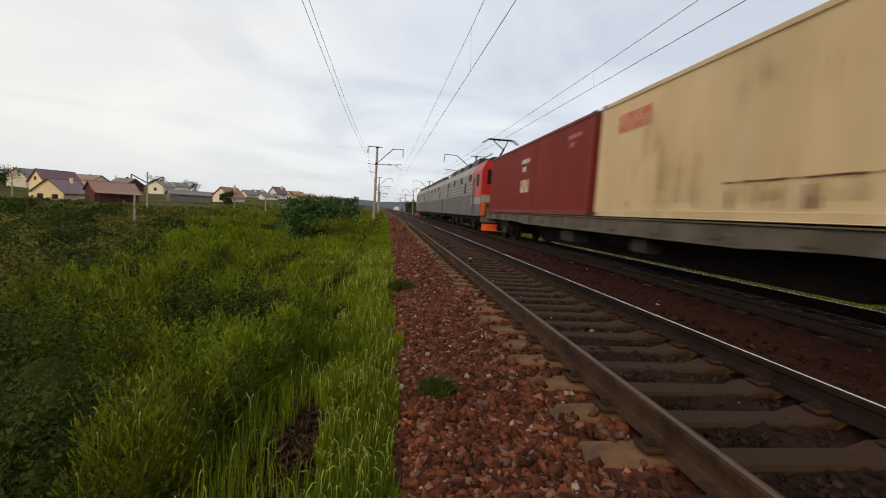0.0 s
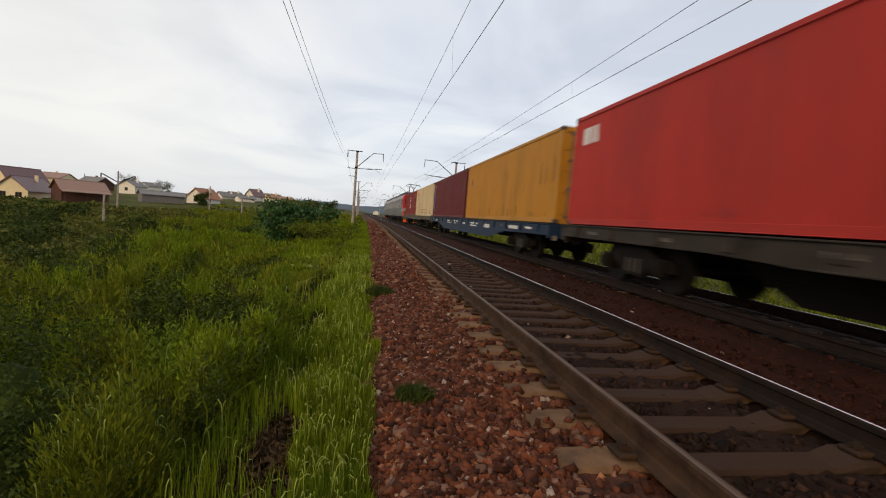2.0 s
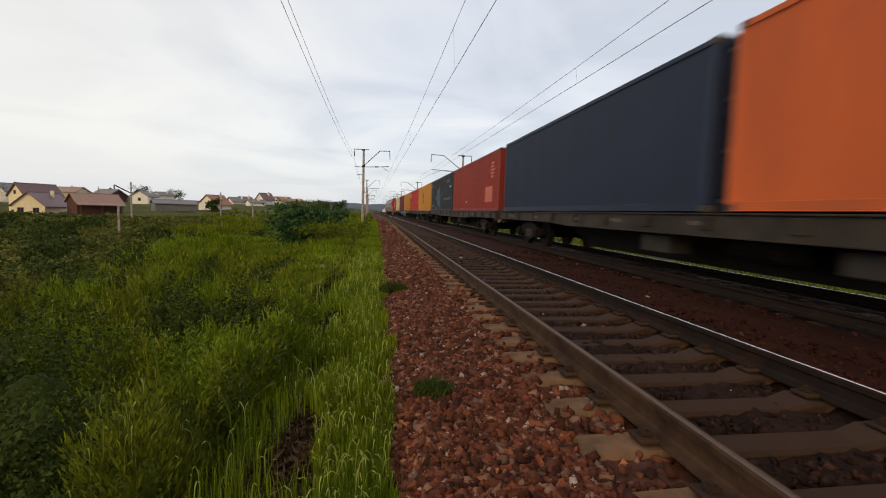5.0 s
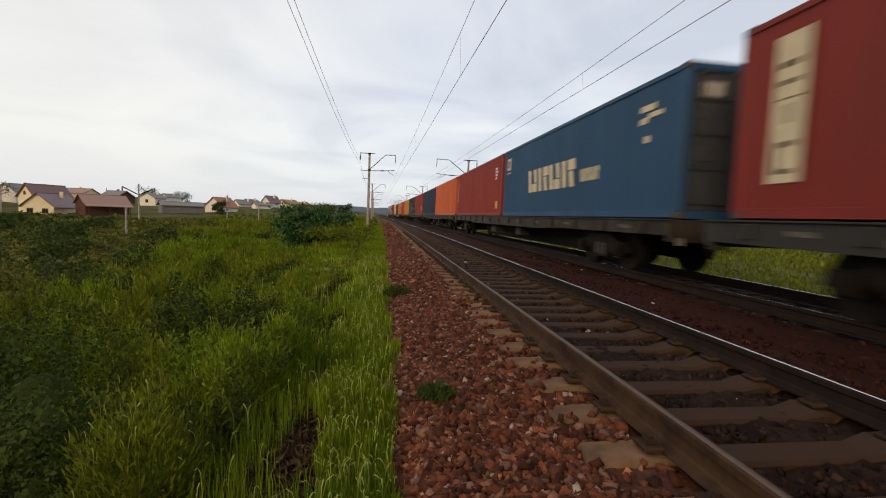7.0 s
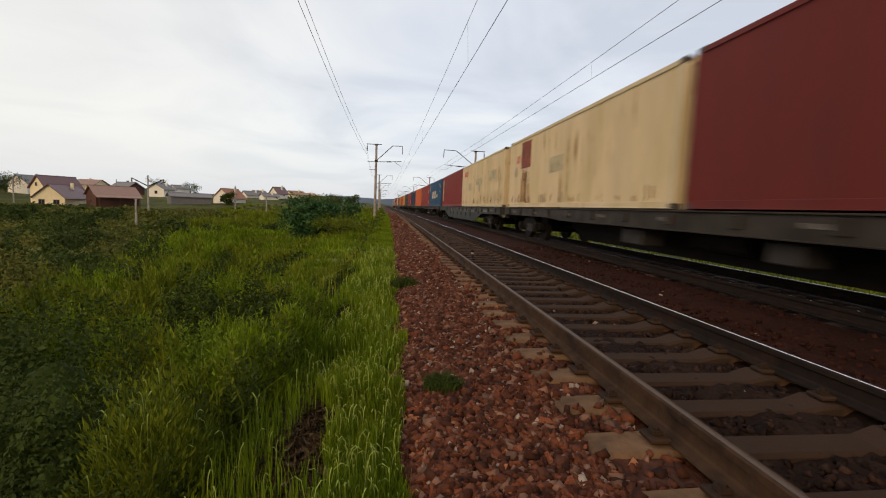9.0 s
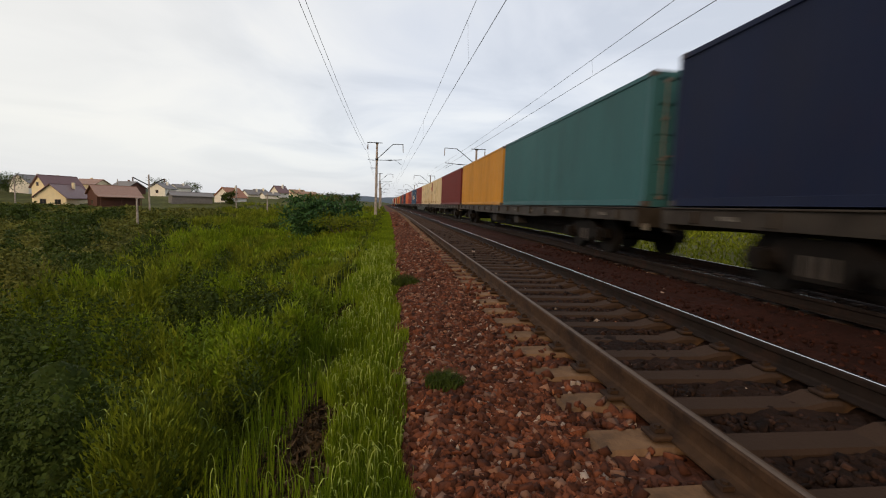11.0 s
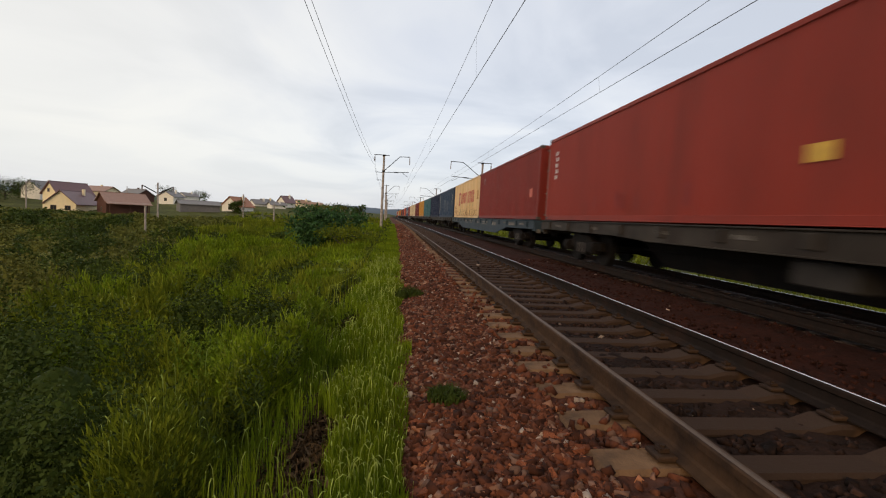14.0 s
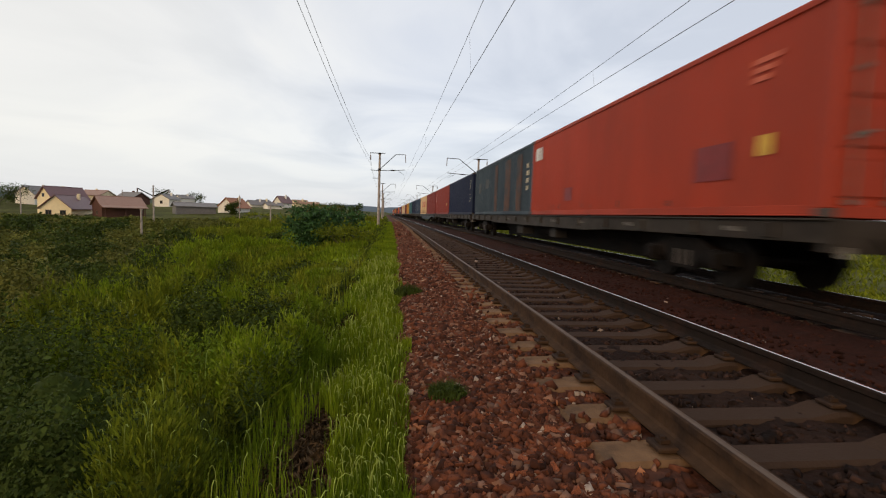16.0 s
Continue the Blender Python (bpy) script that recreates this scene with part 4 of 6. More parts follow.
M_STRIPFADE = material("faded_beige_patch", (0.53, 0.43, 0.25), 0.7, vary=0.25, scale=3, second=(0.47, 0.37, 0.20), amount=0.45)
M_GREYPATCH = material("faded_grey_patch", (0.36, 0.33, 0.28), 0.7, vary=0.25, scale=2)
M_PINKMARK = material("faded_pink_marking", (0.52, 0.20, 0.16), 0.6, vary=0.3, scale=4)
M_TANPATCH = material("brown_ochre_patch", (0.42, 0.20, 0.05), 0.75, vary=0.3, scale=4)
M_SMUDGE = material("dark_smudge", (0.09, 0.035, 0.02), 0.75, vary=0.3, scale=4)
M_GHOST = material("ghost_of_lettering", (0.016, 0.032, 0.066), 0.6, vary=0.3, scale=2)
M_PALEBLUE = material("pale_blue_patch", (0.04, 0.065, 0.09), 0.6, vary=0.3, scale=2)


def bars(a, w, z, h, n, fill=0.6):
    """n bars one above the other."""
    return [(a, w * (0.7 + 0.3 * ((i * 7) % 3) / 2), z + h * i / n, h / n * fill) for i in range(n)]


def glyphs(a, w, z, h, n, gap=0.22, slant=0.0):
    """n blocks side by side."""
    p = w / n
    out = []
    for i in range(n):
        u, w1 = a + i * p, p * (1 - gap)
        out += [(u, w1 * 0.34, z, h, slant), (u + w1 * 0.42, w1 * 0.58, z + h * (0.62 if i % 2 else 0.0), h * 0.38, slant * 0.4), (u + w1 * 0.62, w1 * 0.34, z + h * (0.0 if i % 2 else 0.42), h * 0.58, slant)]
    return out


def streaks(seed, z, n, a0=0.4, a1=11.8, h=(0.1, 0.35)):
    r = random.Random(seed)
    return [(r.uniform(a0, a1), r.uniform(0.012, 0.055), z + r.uniform(0, 0.06), r.uniform(*h)) for _ in range(n)]


MARKS.update({
    (0, 0): (("marking", glyphs(5.6, 1.0, 2.02, 0.16, 5) + glyphs(5.75, 0.5, 1.68, 0.2, 2), M_WHITE), ("number_panel", glyphs(5.6, 1.1, 0.85, 0.5, 3, 0.08), M_CREAMMARK), ("corner_marking", glyphs(10.45, 0.95, 2.3, 0.12, 6) + glyphs(10.6, 0.35, 2.05, 0.14, 2), M_PINKMARK)),
    (0, 1): (("logo", glyphs(0.95, 1.35, 2.0, 0.42, 4), M_ORANGEMARK), ("rust_line", [(4.6 + 0.35 * i, 0.22 + 0.1 * (i % 3), 0.60 + 0.006 * (i % 2), 0.03) for i in range(12)], M_RUST), ("rust_streak", streaks(1, 0.30, 34, 4.6, 8.8, (0.12, 0.30)), M_TANSTREAK), ("stain", streaks(2, 0.18, 24), M_RUST), ("stain_band", streaks(61, 0.3, 18, 2.2, 4.0, (0.5, 1.5)), M_TANSTREAK)),
    (1, 0): (("marking_strip", [(0.35, 0.42, 0.4, 2.1)], M_BLUEMARK, "blue strip with white blocks"), ("marking", [(0.33, 0.46, 2.2, 0.32)] + [(0.4, 0.3, 0.5 + i * 0.28, 0.17) for i in range(6)], M_WHITE), ("column_marking", [(11.45 + (i % 2) * 0.1, 0.07, 1.2 + i * 0.12, 0.06) for i in range(9)], M_STRIP)),
    (1, 1): (("spot", [(1.0, 0.22, 1.75, 0.28)], M_SMUDGE), ("stain", streaks(3, 0.17, 14), M_SMUDGE), ("rear_stain", streaks(30, 1.2, 4, 10.5, 11.8, (0.3, 0.8)), M_SMUDGE)),
    (2, 0): (("logo", [(0.5, 0.3, 2.05, 0.42), (0.88, 0.16, 2.05, 0.42, -0.06), (1.12, 0.16, 2.05, 0.42, -0.06)], M_WHITE), ("placard", [(11.2, 0.45, 0.4, 0.32)], M_BLACKMARK), ("badge", [(11.1, 0.32, 1.0, 0.3)], M_TANPATCH), ("corner_marking", bars(10.6, 0.9, 2.15, 0.24, 2, 0.45), M_PINKMARK), ("scuff", streaks(4, 0.2, 12, 1, 6, (0.05, 0.18)), M_DARKRED)),
    (2, 1): (("column_marking", [(1.0 + 0.42 * k, 0.10, 0.5 + 0.25 * k + i * 0.125, 0.09) for k in (0, 1) for i in range(15 - 3 * k)], M_TANPATCH), ("logo", [(4.75, 0.26, 1.45, 0.5), (5.1, 0.26, 1.45, 0.5), (5.45, 0.26, 1.45, 0.5), (4.75, 1.0, 1.85, 0.14), (4.8, 0.42, 0.8, 0.5), (5.3, 0.42, 0.8, 0.5)], M_BLACKMARK), ("stain", streaks(5, 0.17, 10), M_SMUDGE)),
    (3, 0): (("badge", [(0.45, 0.4, 2.2, 0.3)], M_REDMARK), ("badge_bar", [(0.5, 0.3, 2.3, 0.06)], M_WHITE), ("faded_star", [(4.0, 1.2, 0.5, 1.4, -0.2), (3.2, 2.8, 1.0, 0.35), (4.9, 1.0, 0.3, 0.9, 0.3), (5.2, 0.6, 1.2, 0.8, -0.4)], M_TEALMARK, "faded teal star shape"), ("faded_bar", [(0.6, 1.4, 0.35, 0.22)], M_TEALMARK), ("faded_bar", [(8.0, 3.2, 0.85, 0.18)], M_TEALMARK), ("faded_bar", [(3.0, 1.2, 0.17, 0.16)], M_TEALMARK), ("corner_marking", bars(9.4, 2.0, 2.2, 0.24, 2), M_PALEBLUE), ("plate", [(10.9, 0.25, 1.75, 0.14), (11.25, 0.2, 1.75, 0.14)], M_CREAMMARK)),
    (3, 1): (("faded_panel", [(9.6, 1.4, 0.45, 0.75)], M_ORANGEMARK), ("small_mark", [(4.6, 0.4, 0.5, 0.07)], M_CREAMMARK), ("column_marking", bars(10.6, 0.7, 1.6, 0.8, 5), M_ORANGEMARK)),
    (5, 0): (("corner_marking", bars(10.9, 0.5, 1.75, 0.6, 4), M_WHITE), ("badge", [(11.1, 0.4, 0.35, 0.35)], M_YELLOWMARK), ("column_marking", [(0.3, 0.14, 0.9 + i * 0.16, 0.1) for i in range(9)], M_CREAMMARK)),
    (5, 1): (("logo_panel", [(0.4, 0.55, 1.95, 0.5)], M_CREAMMARK), ("logo_core", [(0.5, 0.34, 2.05, 0.3)], M_BLUEMARK), ("logo", glyphs(3.5, 4.2, 0.87, 0.80, 4, 0.16, -0.14), M_CREAMMARK, "large cream logo blocks"), ("logo_small", glyphs(7.92, 1.1, 0.97, 0.34, 4, 0.2, -0.05), M_CREAMMARK), ("corner_marking", [(10.7, 0.55, 2.2, 0.13), (10.7, 0.3, 1.95, 0.13), (11.0, 0.5, 2.05, 0.1), (10.9, 0.2, 1.55, 0.14)], M_CREAMMARK), ("underline", [(0.45, 0.5, 1.8, 0.05)], M_CREAMMARK)),
    (6, 0): (("marking_strip", [(0.62, 0.5, 0.5, 2.0)], M_CREAMMARK, "cream vertical strip with dark shapes"), ("strip_mark", [(0.7, 0.32, 2.05, 0.09), (0.7, 0.32, 1.82, 0.07), (0.68, 0.4, 1.62, 0.03), (0.82, 0.1, 1.3, 0.26), (0.7, 0.32, 0.98, 0.08), (0.7, 0.32, 0.62, 0.07), (0.7, 0.08, 0.68, 0.3)], M_SMUDGE), ("corner_marking", bars(11.2, 0.28, 1.2, 1.0, 5), M_RUSTRED)),
    (6, 1): (("logo", glyphs(0.95, 1.4, 2.05, 0.36, 4), M_ORANGEMARK), ("patch", [(2.6, 1.0, 1.05, 0.5)], M_STRIPFADE, "faded grey patch"), ("patch", [(5.1, 1.9, 1.35, 0.36), (6.0, 0.5, 0.95, 0.4)], M_STRIPFADE, "faded grey patch"), ("patch", [(9.0, 1.6, 1.45, 0.5)], M_STRIPFADE, "faded grey patch"), ("stain", streaks(6, 0.17, 34), M_RUST), ("stain_band", streaks(66, 0.3, 46, 6.5, 12.0, (0.15, 0.65)), M_TANSTREAK), ("upper_stain", streaks(67, 1.25, 22, 7.6, 11.6, (0.3, 0.8)), M_TANSTREAK), ("scratch", streaks(16, 1.8, 6, 2, 11, (0.05, 0.15)), M_RUST)),
    (7, 0): (("repair_patch", [(1.75, 1.25, 1.58, 1.05)], M_RUSTRED, "rust-red repair patch"), ("logo", glyphs(1.05, 0.5, 1.85, 0.3, 2), M_ORANGEMARK), ("rust_run", streaks(71, 0.2, 26, 1.8, 2.95, (0.5, 1.3)), M_RUSTRUN, "orange rust runs below the patch"), ("patch", [(5.1, 1.3, 1.2, 0.5)], M_STRIPFADE), ("patch", [(0.8, 0.5, 1.3, 0.4)], M_STRIPFADE), ("rust_streak", streaks(7, 1.0, 12, 1.8, 2.9, (0.25, 0.55)), M_RUST), ("stain", streaks(8, 0.17, 36), M_RUST)),
    (9, 0): (("column_marking", [(11.1, 0.10, 1.1 + i * 0.17, 0.08) for i in range(6)], M_SMUDGE),),
    (9, 1): (("column_marking", [(0.55 - 0.03 * (i % 2), 0.15 + 0.05 * (i % 2), 0.45 + i * 0.24, 0.15) for i in range(9)], M_CREAMMARK), ("faded_logo", [(4.6, 0.5, 0.6, 1.0), (5.6, 0.6, 0.6, 1.0), (4.5, 2.2, 1.5, 0.35), (6.9, 0.4, 0.6, 0.9), (7.8, 0.7, 0.7, 0.9)], M_GHOST, "faded ghost of a logo"), ("corner_marking", [(11.3, 0.14, 1.3 + i * 0.18, 0.1) for i in range(5)], M_CREAMMARK)),
    # the full-length line above the bottom rail paints the shadow there
    (10, 0): (("emblem", [(2.70, 0.85, 1.88, 0.16), (2.93, 0.38, 1.05, 0.86), (2.70, 0.85, 1.0, 0.14)], M_REDMARK), ("emblem_core", [(2.91, 0.16, 1.45, 0.42, 0.14), (3.17, 0.16, 1.45, 0.42, -0.14)], M_BLUEMARK), ("logo", glyphs(4.0, 2.9, 1.12, 0.84, 4, 0.22), M_ORANGEMARK, "large red logo blocks"), ("logo", glyphs(7.35, 2.9, 1.12, 0.84, 4, 0.22), M_ORANGEMARK, "large red logo blocks"), ("stain", streaks(9, 0.19, 60, 0.3, 11.9, (0.10, 0.5)), M_RUST), ("stain_band", streaks(69, 0.25, 40, 0.4, 11.8, (0.3, 1.4)), M_TANSTREAK), ("panel", [(11.3, 0.45, 1.25, 0.6)], M_TANPATCH), ("rust_line", [(0.2, 11.6, 0.175, 0.03)], M_RUST), ("scratch", streaks(19, 0.6, 8, 0.3, 2.0, (0.2, 0.7)), M_RUST)),
    (10, 1): (("badge", [(1.35, 0.22, 2.05, 0.14), (1.35, 0.3, 2.25, 0.16)], M_STRIP), ("scuff", streaks(10, 0.3, 10, 3, 11, (0.1, 0.4)), M_DARKRED), ("corner_badge", [(11.0, 0.35, 0.9, 0.35)], M_ORANGEMARK)),
    (11, 0): (("column_marking", [(0.7 + (i % 2) * 0.06, 0.14, 1.4 + i * 0.2, 0.13) for i in range(5)], M_WHITE), ("badge", [(10.4, 0.4, 0.85, 0.24)], M_YELLOWMARK), ("scuff", streaks(11, 0.3, 12, 3, 8, (0.2, 0.6)), M_DARKRED)),
    (11, 1): (("column_marking", [(11.1 + (i % 2) * 0.14, 0.1, 0.9 + i * 0.2, 0.11) for i in range(8)], M_CREAMMARK),),
    (12, 0): (("rust_stripe", [(5.6, 0.6, 0.17, 2.4)], M_RUSTDIM), ("rust_stripe", [(7.8, 1.0, 0.17, 2.4)], M_RUSTDIM), ("rust_stripe", [(9.9, 0.8, 0.17, 2.4)], M_RUSTDIM), ("window_patch", [(1.2, 0.7, 1.3, 0.6), (3.2, 0.9, 1.5, 0.5)], M_BLACKMARK), ("corner_marking", bars(11.4, 0.3, 1.0, 1.2, 4), M_CREAMMARK)),
    (12, 1): (("logo", [(0.35, 0.32, 2.02, 0.45), (0.75, 0.14, 2.02, 0.45, -0.05), (0.97, 0.14, 2.02, 0.45, -0.05)], M_WHITE), ("patch", [(9.6, 0.9, 0.6, 0.6)], M_DARKRED), ("patch", [(3.4, 0.6, 0.45, 0.4)], M_DARKRED), ("badge", [(11.0, 0.28, 0.9, 0.3)], M_YELLOWMARK), ("scuff", streaks(12, 0.18, 14, 2, 9, (0.06, 0.2)), M_BLACKMARK), ("corner_marking", bars(10.8, 0.5, 2.0, 0.4, 3), M_ORANGEMARK)),
})


# containers that stand a little off their usual place on the wagon
SET_BACK = {(1, 0): 0.14, (6, 0): -0.37, (7, 0): -0.10, (10, 0): -0.24, (10, 1): 0.10, (12, 0): -0.18, (12, 1): 0.22}


def build_train():
    for w, (style, mat, label, front, rear) in enumerate(TRAIN):
        mid = MID0 - PITCH * w
        MOVERS.append((wagon(style, mat, label), mid, 0.0, 0.0))
        for k, (col, lab) in enumerate((front, rear)):
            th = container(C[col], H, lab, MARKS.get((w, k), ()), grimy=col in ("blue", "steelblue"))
            MOVERS.append((th, mid, (0.5 - k) * (CL + 0.42) + SET_BACK.get((w, k), 0.0), DECK))


build_train()


# ---- village and distance ----
def spot(az, el, d):
    """A place seen from the path at a bearing (degrees from the track), a height angle and a distance."""
    a = radians(az)
    return (d * math.sin(a), d * math.cos(a), EYE[2] + d * math.tan(radians(el)))


M_CREAM = material("cream_render", (0.88, 0.74, 0.49), 0.9, vary=0.08, scale=1.0)
M_PLASTER = material("white_render", (0.88, 0.83, 0.75), 0.9, vary=0.08, scale=1.0)
M_TIMBER = material("brown_timber", (0.10, 0.040, 0.026), 0.8, vary=0.25, scale=2.5, stretch=(1, 1, 5))
ROOFS = {
    "plum": material("plum_metal_roof", (0.17, 0.088, 0.090), 0.5, vary=0.12, scale=1.5),
    "brown": material("brown_metal_roof", (0.30, 0.165, 0.115), 0.5, vary=0.12, scale=1.5),
    "rust": material("rust_tile_roof", (0.38, 0.16, 0.085), 0.7, vary=0.12, scale=2),
    "grey": material("grey_sheet_roof", (0.19, 0.175, 0.17), 0.6, vary=0.15, scale=1.5),
    "tan": material("tan_roof", (0.34, 0.20, 0.12), 0.7, vary=0.12, scale=2),
}
M_FRAME = material("window_frame", (0.20, 0.12, 0.08), 0.6)


def window_on(th, x, y, z, w, h, turn):
    """A framed window set in the wall at (x, y), facing -y before its turn about z."""
    win = part("window", boxes((-w / 2, w / 2, -0.05, 0.04, 0, h)), M_FRAME, th)
    win.matrix_basis = pose(x, y, z, 0, 0, turn)
    for s in (-1, 1):
        part("pane", boxes((min(s * 0.04, s * (w / 2 - 0.09)), max(s * 0.04, s * (w / 2 - 0.09)), -0.065, -0.045, 0.09, h - 0.09)), M_GLASS, win)


def house(az, base, d, turn, w, l, eave, ridge, wall, roof, label, windows=(), chimney=True, porch=False):
    """A gabled house: gable end w wide facing -y before the turn, l deep; heights of eaves and ridge."""
    x, y, z = spot(az, base, d)
    th = empty("house", pose(x, y, z, 0, 0, turn - az))
    tagged(th, label, "house", group="village houses")
    prof = [(-w / 2, -2.5), (-w / 2, eave), (0, ridge - 0.12), (w / 2, eave), (w / 2, -2.5)]
    part("wall", prism(prof, 0, l), wall, th)
    o, k = 0.55, (ridge - eave) / (w / 2)
    for s in (-1, 1):
        rp = [(0, ridge), (s * (w / 2 + o), eave - o * k), (s * (w / 2 + o), eave - o * k + 0.22), (0, ridge + 0.24)]
        part("roof_slope", prism(rp, -0.6, l + 0.6), roof, th)
    part("ridge_cap", boxes((-0.16, 0.16, -0.62, l + 0.62, ridge + 0.16, ridge + 0.30)), roof, th)
    if chimney:
        part("chimney", boxes((w * 0.14, w * 0.14 + 0.7, l * 0.6, l * 0.6 + 0.7, ridge - 1.2, ridge + 0.9)), M_TIMBER if wall is M_TIMBER else wall, th)
    for face, u, zz, ww, hh in windows:
        if face == "gable":
            window_on(th, u, 0.0, zz, ww, hh, 0)
        elif face == "right":
            window_on(th, w / 2, u, zz, ww, hh, 90)
        else:
            window_on(th, -w / 2, u, zz, ww, hh, -90)
    if porch:
        for u in (0.4, l * 0.5, l - 0.4):
            part("porch_post", boxes((w / 2 + 1.9, w / 2 + 2.1, u - 0.1, u + 0.1, -2.0, eave - 0.9)), M_TIMBER, th)
        part("porch_roof", prism([(w / 2, eave - 0.2), (w / 2 + 2.6, eave - 1.0), (w / 2 + 2.6, eave - 0.8), (w / 2, eave + 0.05)], -0.4, l + 0.4), roof, th)
    return th


TWO = (("gable", -1.6, 1.3, 1.4, 1.3), ("gable", 1.6, 1.3, 1.4, 1.3))


def build_village():
    house(-34.45, -1.72, 180, -28, 8.2, 15, 3.8, 7.5, M_CREAM, ROOFS["plum"], "cream house with a plum metal gable roof", (("gable", -1.9, 1.6, 1.6, 1.5), ("gable", 1.9, 1.6, 1.6, 1.5), ("gable", 0.2, -1.2, 1.2, 1.9), ("right", 3, 0.6, 1.2, 1.3), ("right", 8, 0.6, 1.2, 1.3)))
    house(-35.2, -1.4, 192, -60, 7.5, 10.5, 6.0, 9.6, M_CREAM, ROOFS["plum"], "tall cream house with a plum metal roof behind", (("gable", -0.8, 6.3, 1.1, 1.2), ("right", 2.5, 3.6, 1.2, 1.2)), chimney=False)
    house(-31.3, -1.5, 178, -75, 9.0, 11.5, 4.5, 7.0, M_TIMBER, ROOFS["brown"], "dark timber house with a brown roof and open porch", (("left", 3.0, 1.2, 1.2, 1.3), ("gable", 0, 1.2, 1.4, 1.4), ("left", 8.0, 1.2, 1.2, 1.3)), chimney=False, porch=True)
    house(-19.5, -0.6, 200, -38, 7.6, 9.5, 2.6, 6.0, M_PLASTER, ROOFS["rust"], "white house with a rust-brown tiled roof", (("right", 3, 0.9, 1.2, 1.3), ("gable", 0, 0.9, 1.4, 1.3)))
    house(-24.6, -0.5, 190, -80, 7.0, 13, 1.8, 3.0, ROOFS["grey"], ROOFS["grey"], "long low grey shed with a sheet roof", (), chimney=False)
    house(-25.8, -0.1, 240, -35, 7.5, 8, 3.6, 5.7, M_PLASTER, ROOFS["grey"], "white house with a grey roof", (("gable", 0, 1.4, 1.3, 1.4), ("right", 3, 1.4, 1.2, 1.3)))
    house(-24.3, 0.3, 300, -60, 7, 8, 3.2, 4.9, M_PLASTER, ROOFS["grey"], "small white house with a grey roof", TWO[:1])
    house(-27.6, 0.0, 250, 40, 9, 10, 3.0, 5.6, M_TIMBER, ROOFS["grey"], "dark house with a grey-brown roof", ())
    house(-30.4, 0.1, 270, 50, 10, 11, 3.5, 5.8, M_CREAM, ROOFS["brown"], "cream house with a brown roof", TWO)
    house(-32.6, 0.0, 260, 60, 9, 12, 3.2, 6.4, M_PLASTER, ROOFS["grey"], "white house with a grey roof behind others", ())
    house(-36.6, 0.0, 250, -50, 9, 10, 3.2, 6.2, M_PLASTER, ROOFS["grey"], "white house with a dark roof by dark trees", ())
    house(-17.2, 0.0, 260, -65, 7, 9, 2.4, 4.4, M_PLASTER, ROOFS["grey"], "low white house with a grey roof", TWO[:1])
    house(-16.2, 0.1, 270, -40, 7, 9, 2.4, 4.6, M_CREAM, ROOFS["grey"], "low cream house with a grey roof", ())
    house(-15.3, -0.1, 235, -70, 6, 7, 2.4, 3.6, M_PLASTER, ROOFS["grey"], "white outbuilding with a flat-pitched roof", ())
    house(-14.0, 0.3, 250, -50, 6.2, 6.5, 2.6, 5.6, M_PLASTER, ROOFS["plum"], "house with a steep plum roof and pale walls", (("gable", 0, 0.8, 1.2, 1.3),))
    house(-12.3, 0.4, 290, -62, 7, 9, 2.2, 4.2, M_CREAM, ROOFS["tan"], "pale house with a tan roof", TWO)
    house(-10.6, 0.4, 320, -60, 7, 8, 2.2, 3.6, M_PLASTER, ROOFS["tan"], "small pale house at the village edge", ())
    house(0.75, -0.05, 900, 10, 9, 12, 3.5, 6, M_PLASTER, ROOFS["grey"], "far white station building beside the line", (), chimney=False)


build_village()


def build_poles():
    x, y, z = spot(-26.5, -2.6, 110)
    th = empty("power_pole", pose(x, y, z, 0, 0, 26))
    tagged(th, "concrete power pole with two raised arms and hanging insulators", "power pole")
    part("pole", rods(((0, 0, -1), (0, 0, 9.1), 0.19, 0.13), n=10), M_POST, th)
    for s in (-1, 1):
        a = part("arm", rods(((0, 0, 6.9), (s * 2.7, 0, 8.4), 0.10)), M_STEEL, th)
        part("insulator", rods(((s * 2.7, 0, 8.4), (s * 2.7, 0, 7.6), 0.12)), M_INSUL, a)
    for az, top, foot, d in ((-27.6, -0.44, -4.75, 60), (-14.78, 0.64, -2.3, 90), (-18.12, 1.47, -1.4, 140), (-36.9, 1.3, -1.4, 150), (-12.9, 0.95, -0.3, 260), (-29.2, 1.5, -0.2, 230)):
        x, y, z = spot(az, foot, d)
        h = spot(az, top, d)[2] - z
        th = empty("pole", pose(x, y, z, 0, 0, 20))
        tagged(th, "weathered grey concrete post standing in the undergrowth", "pole", group="posts in the meadow")
        part("shaft", rods(((0, 0, -0.8), (0, 0, h), 0.10 + d * 0.0004, 0.08 + d * 0.0003), n=8), M_POST, th)
        part("cap", boxes((-0.13, 0.13, -0.13, 0.13, h - 0.02, h + 0.07)), M_POST, th)


build_poles()


